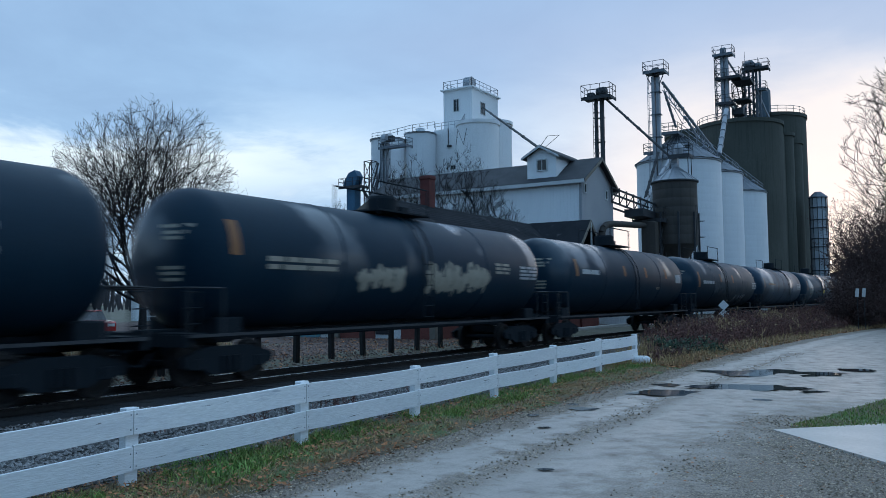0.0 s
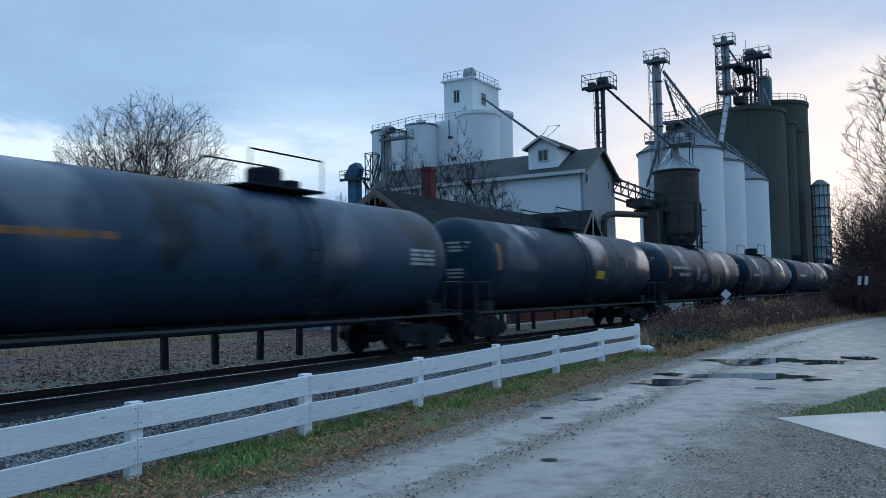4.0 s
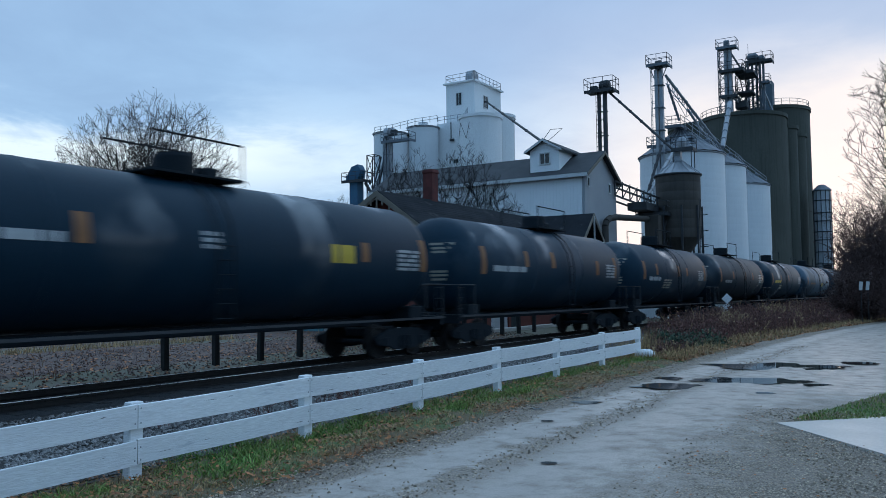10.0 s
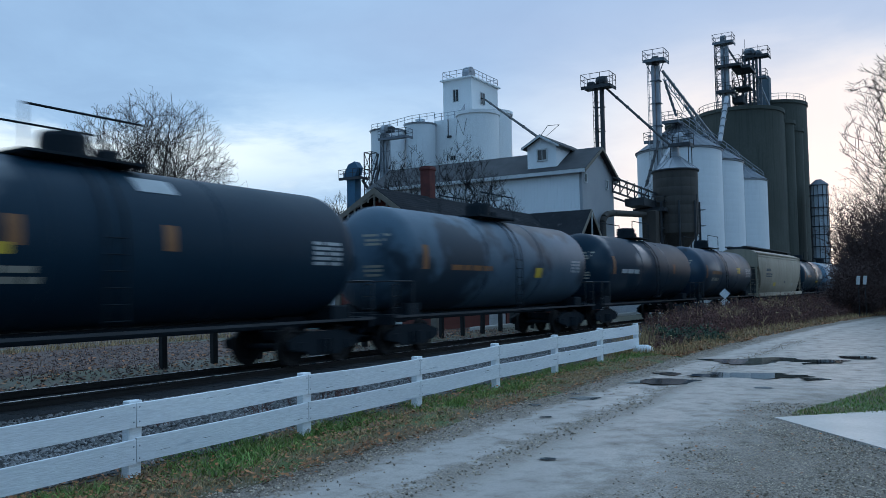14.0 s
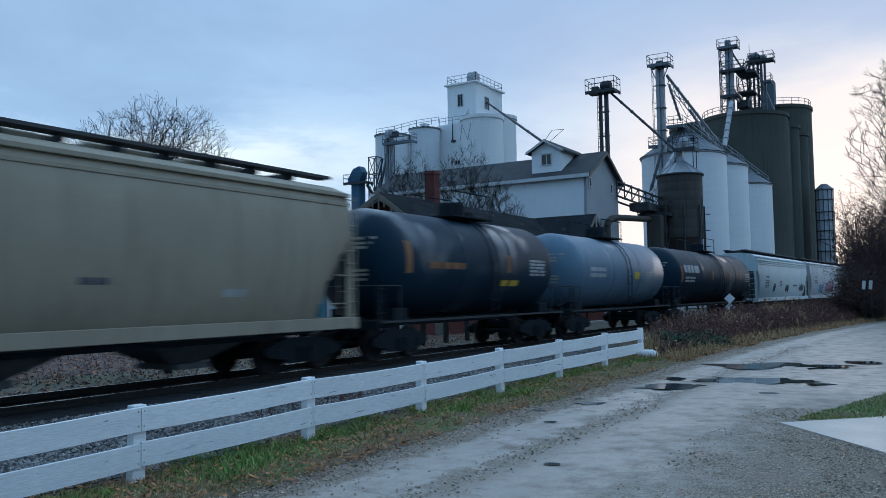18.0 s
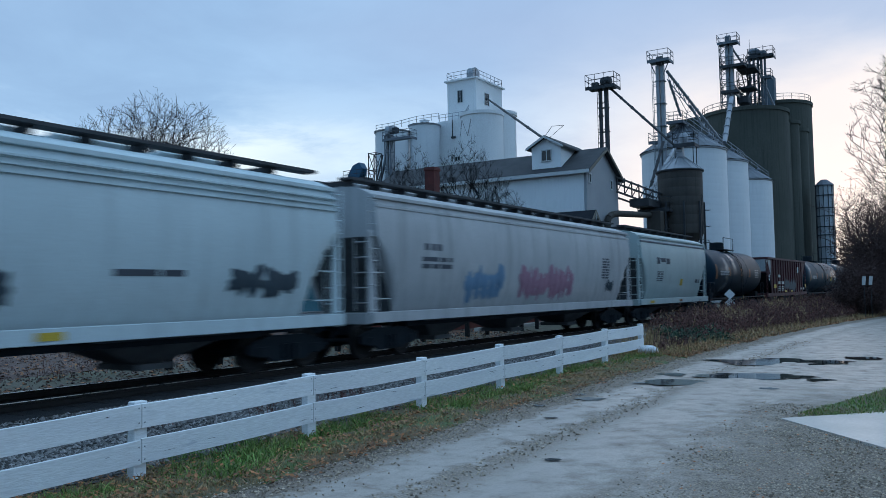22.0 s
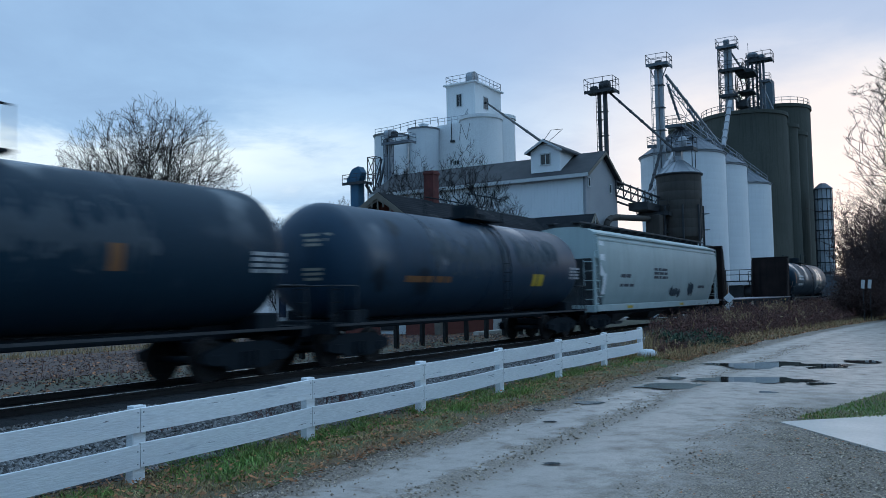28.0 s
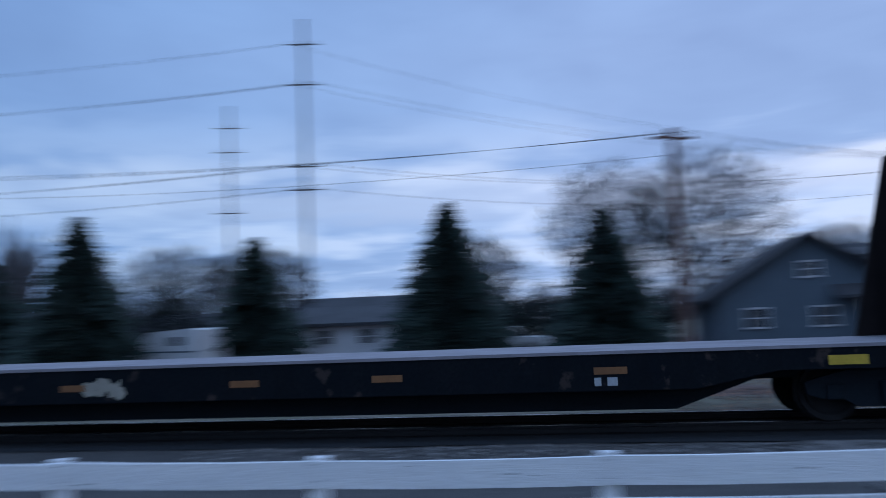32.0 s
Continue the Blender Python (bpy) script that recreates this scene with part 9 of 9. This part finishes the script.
def build_verge():
    # turf strip under the fence, and the lawn beside the slab
    xs = span(-7.35, -4.75, 0.13)
    ys = span(-6, 26, 0.25)
    mb = MB()
    vs, n = [], len(xs)
    for y in ys:
        for i, x in enumerate(xs):
            xx = x
            if i == n - 1:
                xx = road_left(y) + 0.12
            elif x > road_left(y) - 0.1:
                xx = road_left(y) + 0.02 * (i - n)
            z = ground_z(xx, y) + 0.03 + 0.03 * noise.noise((xx * 3, y * 3, 0))
            if i == n - 1:
                z = ground_z(xx, y) + 0.0
            if i == 0:
                z = ground_z(xx, y) - 0.03
            vs.append((xx, y, z))
    mb.add(vs, [(j * n + i, j * n + i + 1, (j + 1) * n + i + 1, (j + 1) * n + i) for j in range(len(ys) - 1) for i in range(n - 1)], True)
    solid("ground_verge", mb, M["grass_soil"], "grassy verge with fallen leaves under the fence", "verge", kind="structure")
    mb = MB()
    xs = span(-1.9, 40, 0.35)
    ys = span(10.9, 46, 0.5)
    vs, n = [], len(xs)
    for y in ys:
        x_left = lawn_left(y)
        for i, x in enumerate(xs):
            xx = x_left + (18 - x_left) * (i / (n - 1)) ** 1.5
            vs.append((xx, y, ground_z(xx, y) + (0.0 if i == 0 else -0.03 if on_slab(xx, y) else 0.028) + 0.02 * noise.noise((xx * 2, y * 2, 5))))
    mb.add(vs, [(j * n + i, j * n + i + 1, (j + 1) * n + i + 1, (j + 1) * n + i) for j in range(len(ys) - 1) for i in range(n - 1)], True)
    solid("ground_lawn", mb, M["grass_soil"], "short green lawn beside the concrete slab", "lawn", kind="structure")


def build_grass():
    rng = random.Random(12)
    green, dry, leaf = MB(), MB(), MB()
    # tufts of long blades, short turf and dead mats between them
    for c in range(2600):
        cy = 3.0 + 23 * rng.random() ** 1.7
        cx = rng.uniform(-7.3, road_left(cy) - 0.08)
        kind = noise.noise((cx * 1.1, cy * 0.7, 2)) + 0.6 * noise.noise((cx * 3.5, cy * 2.5, 7)) + 0.35 * math.exp(-((cx + 6.4) / 0.4) ** 2) - 0.55 * smooth01(0.75, 0.1, road_left(cy) - cx)
        lush = kind > 0.2 and rng.random() < 0.85
        spread = rng.uniform(0.05, 0.16)
        tall = rng.uniform(0.05, 0.125) if lush else rng.uniform(0.03, 0.08)
        for i in range(26 if lush else 20):
            dx, dy = rng.gauss(0, spread), rng.gauss(0, spread)
            x, y = cx + dx, cy + dy
            if x > road_left(y) + 0.02:
                continue
            z = ground_z(x, y) + 0.02
            h = tall * rng.uniform(0.5, 1.1)
            w = rng.uniform(0.0035, 0.0085)
            mb = green if (lush and rng.random() < 0.92) or (kind > -0.1 and rng.random() < 0.4) else dry
            blade(mb, x, y, z, h if mb is green else h * 0.8, w, rng, 1.5 if lush else 2.0)
    for i in range(14000):
        y = 3.2 + 24 * rng.random() ** 1.7
        x = min(rng.uniform(-7.3, -4.9) + 0.5 * rng.random(), road_left(y) + abs(rng.gauss(0, 0.12)))
        if noise.noise((x * 1.1, y * 0.7, 2)) > 0.15 and rng.random() < 0.7:
            continue
        if i % 30 == 0:
            heap = (x, y)
        if i % 5 == 0 and i > 30:
            x, y = heap[0] + rng.gauss(0, 0.07), heap[1] + rng.gauss(0, 0.09)
        c = Vector((x, y, ground_z(x, y) + rng.uniform(0.04, 0.09)))
        s = rng.choice((0.008, 0.011, 0.014, 0.018, 0.026)) * rng.uniform(0.8, 1.3)
        a = rng.uniform(0, 6.28)
        u = Vector((math.cos(a), math.sin(a), rng.uniform(-0.5, 0.5))) * s
        v = Vector((-math.sin(a), math.cos(a), rng.uniform(-0.5, 0.5))) * s * 0.7
        leaf.add([c - u, c + v, c + u, c - v], [(0, 1, 2), (0, 2, 3)])
    # leaves and bits blown onto the loose gravel
    for i in range(420):
        y, x = 4.6 + 6.5 * rng.random(), rng.uniform(-2.3, 0.4)
        if on_slab(x, y):
            continue
        c = Vector((x, y, ground_z(x, y) + 0.055))
        a, s = rng.uniform(0, 6.28), rng.uniform(0.008, 0.022)
        u = Vector((math.cos(a), math.sin(a), rng.uniform(-0.3, 0.3))) * s
        v = Vector((-math.sin(a), math.cos(a), rng.uniform(-0.3, 0.3))) * s * 0.7
        leaf.add([c - u, c + v, c + u, c - v], [(0, 1, 2), (0, 2, 3)])
    # lawn by the slab
    for i in range(26000):
        y = 11.2 + 12 * rng.random() ** 1.6
        x = rng.uniform(-1.75, 2.2)
        x_left = lawn_left(y)
        if x < x_left + 0.02 or on_slab(x, y):
            continue
        blade(green if rng.random() < 0.85 else dry, x, y, ground_z(x, y) + 0.025, rng.uniform(0.02, 0.055), rng.uniform(0.004, 0.007), rng, 1.2)
    solid("grass", green, M["blade"], "green grass blades on the verge and lawn", "grass", kind="stuff")
    solid("dry_grass", dry, M["dry_blade"], "dry straw-brown grass on the verge", "grass", kind="stuff")
    solid("fallen_leaves", leaf, M["fallen_leaf"], "brown fallen leaves on the verge", "leaves", kind="stuff")


def build_weeds():
    rng = random.Random(77)
    red, dry, leaf = MB(), MB(), MB()
    for i in range(8200):
        y = 20.0 + 45 * rng.random() ** 1.35
        edge = road_left(y) - 0.75
        x = rng.uniform(-9.6 + 0.02 * y, edge)
        if y < 30 and x < -6.9 - 0.3 * (y - 22):
            continue
        u = (x + 9.6) / (edge + 9.6)
        h = rng.uniform(0.4, 1.15) * (0.35 + 0.9 * (1 - u) ** 0.8) * (0.3 + 0.7 * smooth01(21.0, 33.0, y)) + 0.12
        z = ground_z(x, y) - 0.03
        lean = Vector((rng.gauss(0, 0.22), rng.gauss(0, 0.22), 1)).normalized()
        p = Vector((x, y, z))
        q = p + lean * h
        mb = red if noise.noise((x * 0.5, y * 0.25, 9)) < 0.36 and rng.random() < 0.95 else dry
        mb.tube(p, q, 0.009, 0.004, 3, False)
        for k in range(rng.randint(3, 7)):
            c = p.lerp(q, rng.uniform(0.35, 1.0))
            e = (lean + Vector((rng.gauss(0, 0.7), rng.gauss(0, 0.7), rng.gauss(0, 0.25)))).normalized()
            r = c + e * h * rng.uniform(0.12, 0.35)
            mb.tube(c, r, 0.006, 0.003, 3, False)
            if rng.random() < 0.85:
                s = rng.uniform(0.02, 0.05)
                a = Vector((rng.gauss(0, 1), rng.gauss(0, 1), rng.gauss(0, 1))).normalized()
                b = a.orthogonal().normalized() * s * 0.6
                a = a * s
                mb.add([r - a, r + b, r + a, r - b], [(0, 1, 2, 3)])
    for i in range(15000):
        y = 19.0 + 34 * rng.random() ** 1.4
        x = rng.uniform(road_left(y) - 1.9, road_left(y) + 0.05)
        u = rng.random()
        if u < 0.45:
            blade(dry, x, y, ground_z(x, y) - 0.01, rng.uniform(0.08, 0.32), rng.uniform(0.005, 0.010), rng, 1.0)
        else:
            c = Vector((x, y, ground_z(x, y) + rng.uniform(0.01, 0.06)))
            s = rng.uniform(0.025, 0.06)
            a = rng.uniform(0, 6.28)
            e, f = Vector((math.cos(a), math.sin(a), rng.uniform(-0.5, 0.5))) * s, Vector((-math.sin(a), math.cos(a), rng.uniform(-0.5, 0.5))) * s * 0.7
            leaf.add([c - e, c + f, c + e, c - f], [(0, 1, 2), (0, 2, 3)])
    # tall dry tuft at the fence end, dry stems between fence and rails
    for i in range(420):
        x, y = rng.gauss(-6.75, 0.32), rng.gauss(20.6, 0.5)
        blade(dry, x, y, ground_z(x, y) - 0.02, rng.uniform(0.3, 0.85), 0.006, rng, 0.5)
    for cx, cy in ((-9.3, 10.9), (-9.1, 11.4), (-9.4, 11.9), (-8.9, 9.0), (-10.2, 8.3), (-10.0, 15.0)):
        for i in range(9):
            x, y = rng.gauss(cx, 0.12), rng.gauss(cy, 0.12)
            p = Vector((x, y, ground_z(x, y) - 0.03))
            q = p + Vector((rng.gauss(0, 0.1), rng.gauss(0, 0.1), rng.uniform(0.25, 0.6)))
            red.tube(p, q, 0.008, 0.004, 3, False)
            for k in range(5):
                c = p.lerp(q, rng.uniform(0.5, 1))
                red.tube(c, c + Vector((rng.gauss(0, 0.06), rng.gauss(0, 0.06), 0.06)), 0.006, 0.005, 3, False)
    # low dead weeds and litter across the lot, and a straw strip at its back
    for i in range(2600):
        y = rng.uniform(2, 34)
        x = -17.0 - 13 * rng.random() ** 1.4
        if noise.noise((x * 0.35, y * 0.35, 3)) < 0.08:
            continue
        blade(red if rng.random() < 0.8 else dry, x, y, -0.12, rng.uniform(0.05, 0.3), 0.008, rng, 0.8)
    for i in range(2200):
        y, x = rng.uniform(8, 26), -26.5 - 0.25 * abs(rng.gauss(0, 4))
        blade(dry, x, y, -0.12, rng.uniform(0.1, 0.3), 0.012, rng, 1.0)
    for i in range(5000):
        y = rng.uniform(2, 34)
        x = -16.8 - 12 * rng.random() ** 1.3
        c = Vector((x, y, ground_z(x, y) + 0.03))
        a, q = rng.uniform(0, 6.28), rng.uniform(0.03, 0.08)
        e, f = Vector((math.cos(a), math.sin(a), rng.uniform(-0.4, 0.4))) * q, Vector((-math.sin(a), math.cos(a), rng.uniform(-0.4, 0.4))) * q * 0.6
        leaf.add([c - e, c + f, c + e, c - f], [(0, 1, 2), (0, 2, 3)])
    solid("weeds", red, M["weed"], "dense red-brown dead weeds between the road and the track", "weeds", kind="stuff")
    solid("dead_grass", dry, M["dry_blade"], "straw-coloured dead grass tufts", "grass", kind="stuff")
    solid("leaf_litter", leaf, M["fallen_leaf"], "brown leaf litter along the road edge", "leaves", kind="stuff")


build_verge()
build_grass()
build_weeds()
build_stones()


def motions():
    """The train rolls towards the camera's left along the track; every car follows the bend."""
    for car, u0 in CARS:
        rows = []
        for i in range(33):
            y = u0 - along(i) + (0.45 if i == 32 else 0.0)    # it eases a little at the end
            s = y + 2
            turn = math.degrees(math.atan2(track_shift(y + 16) - track_shift(y + 2), 14))
            rows.append((i, pose(TRACK_X + track_shift(s) , y, 0, 0, 0, -turn)))
        walk(car, rows)


motions()
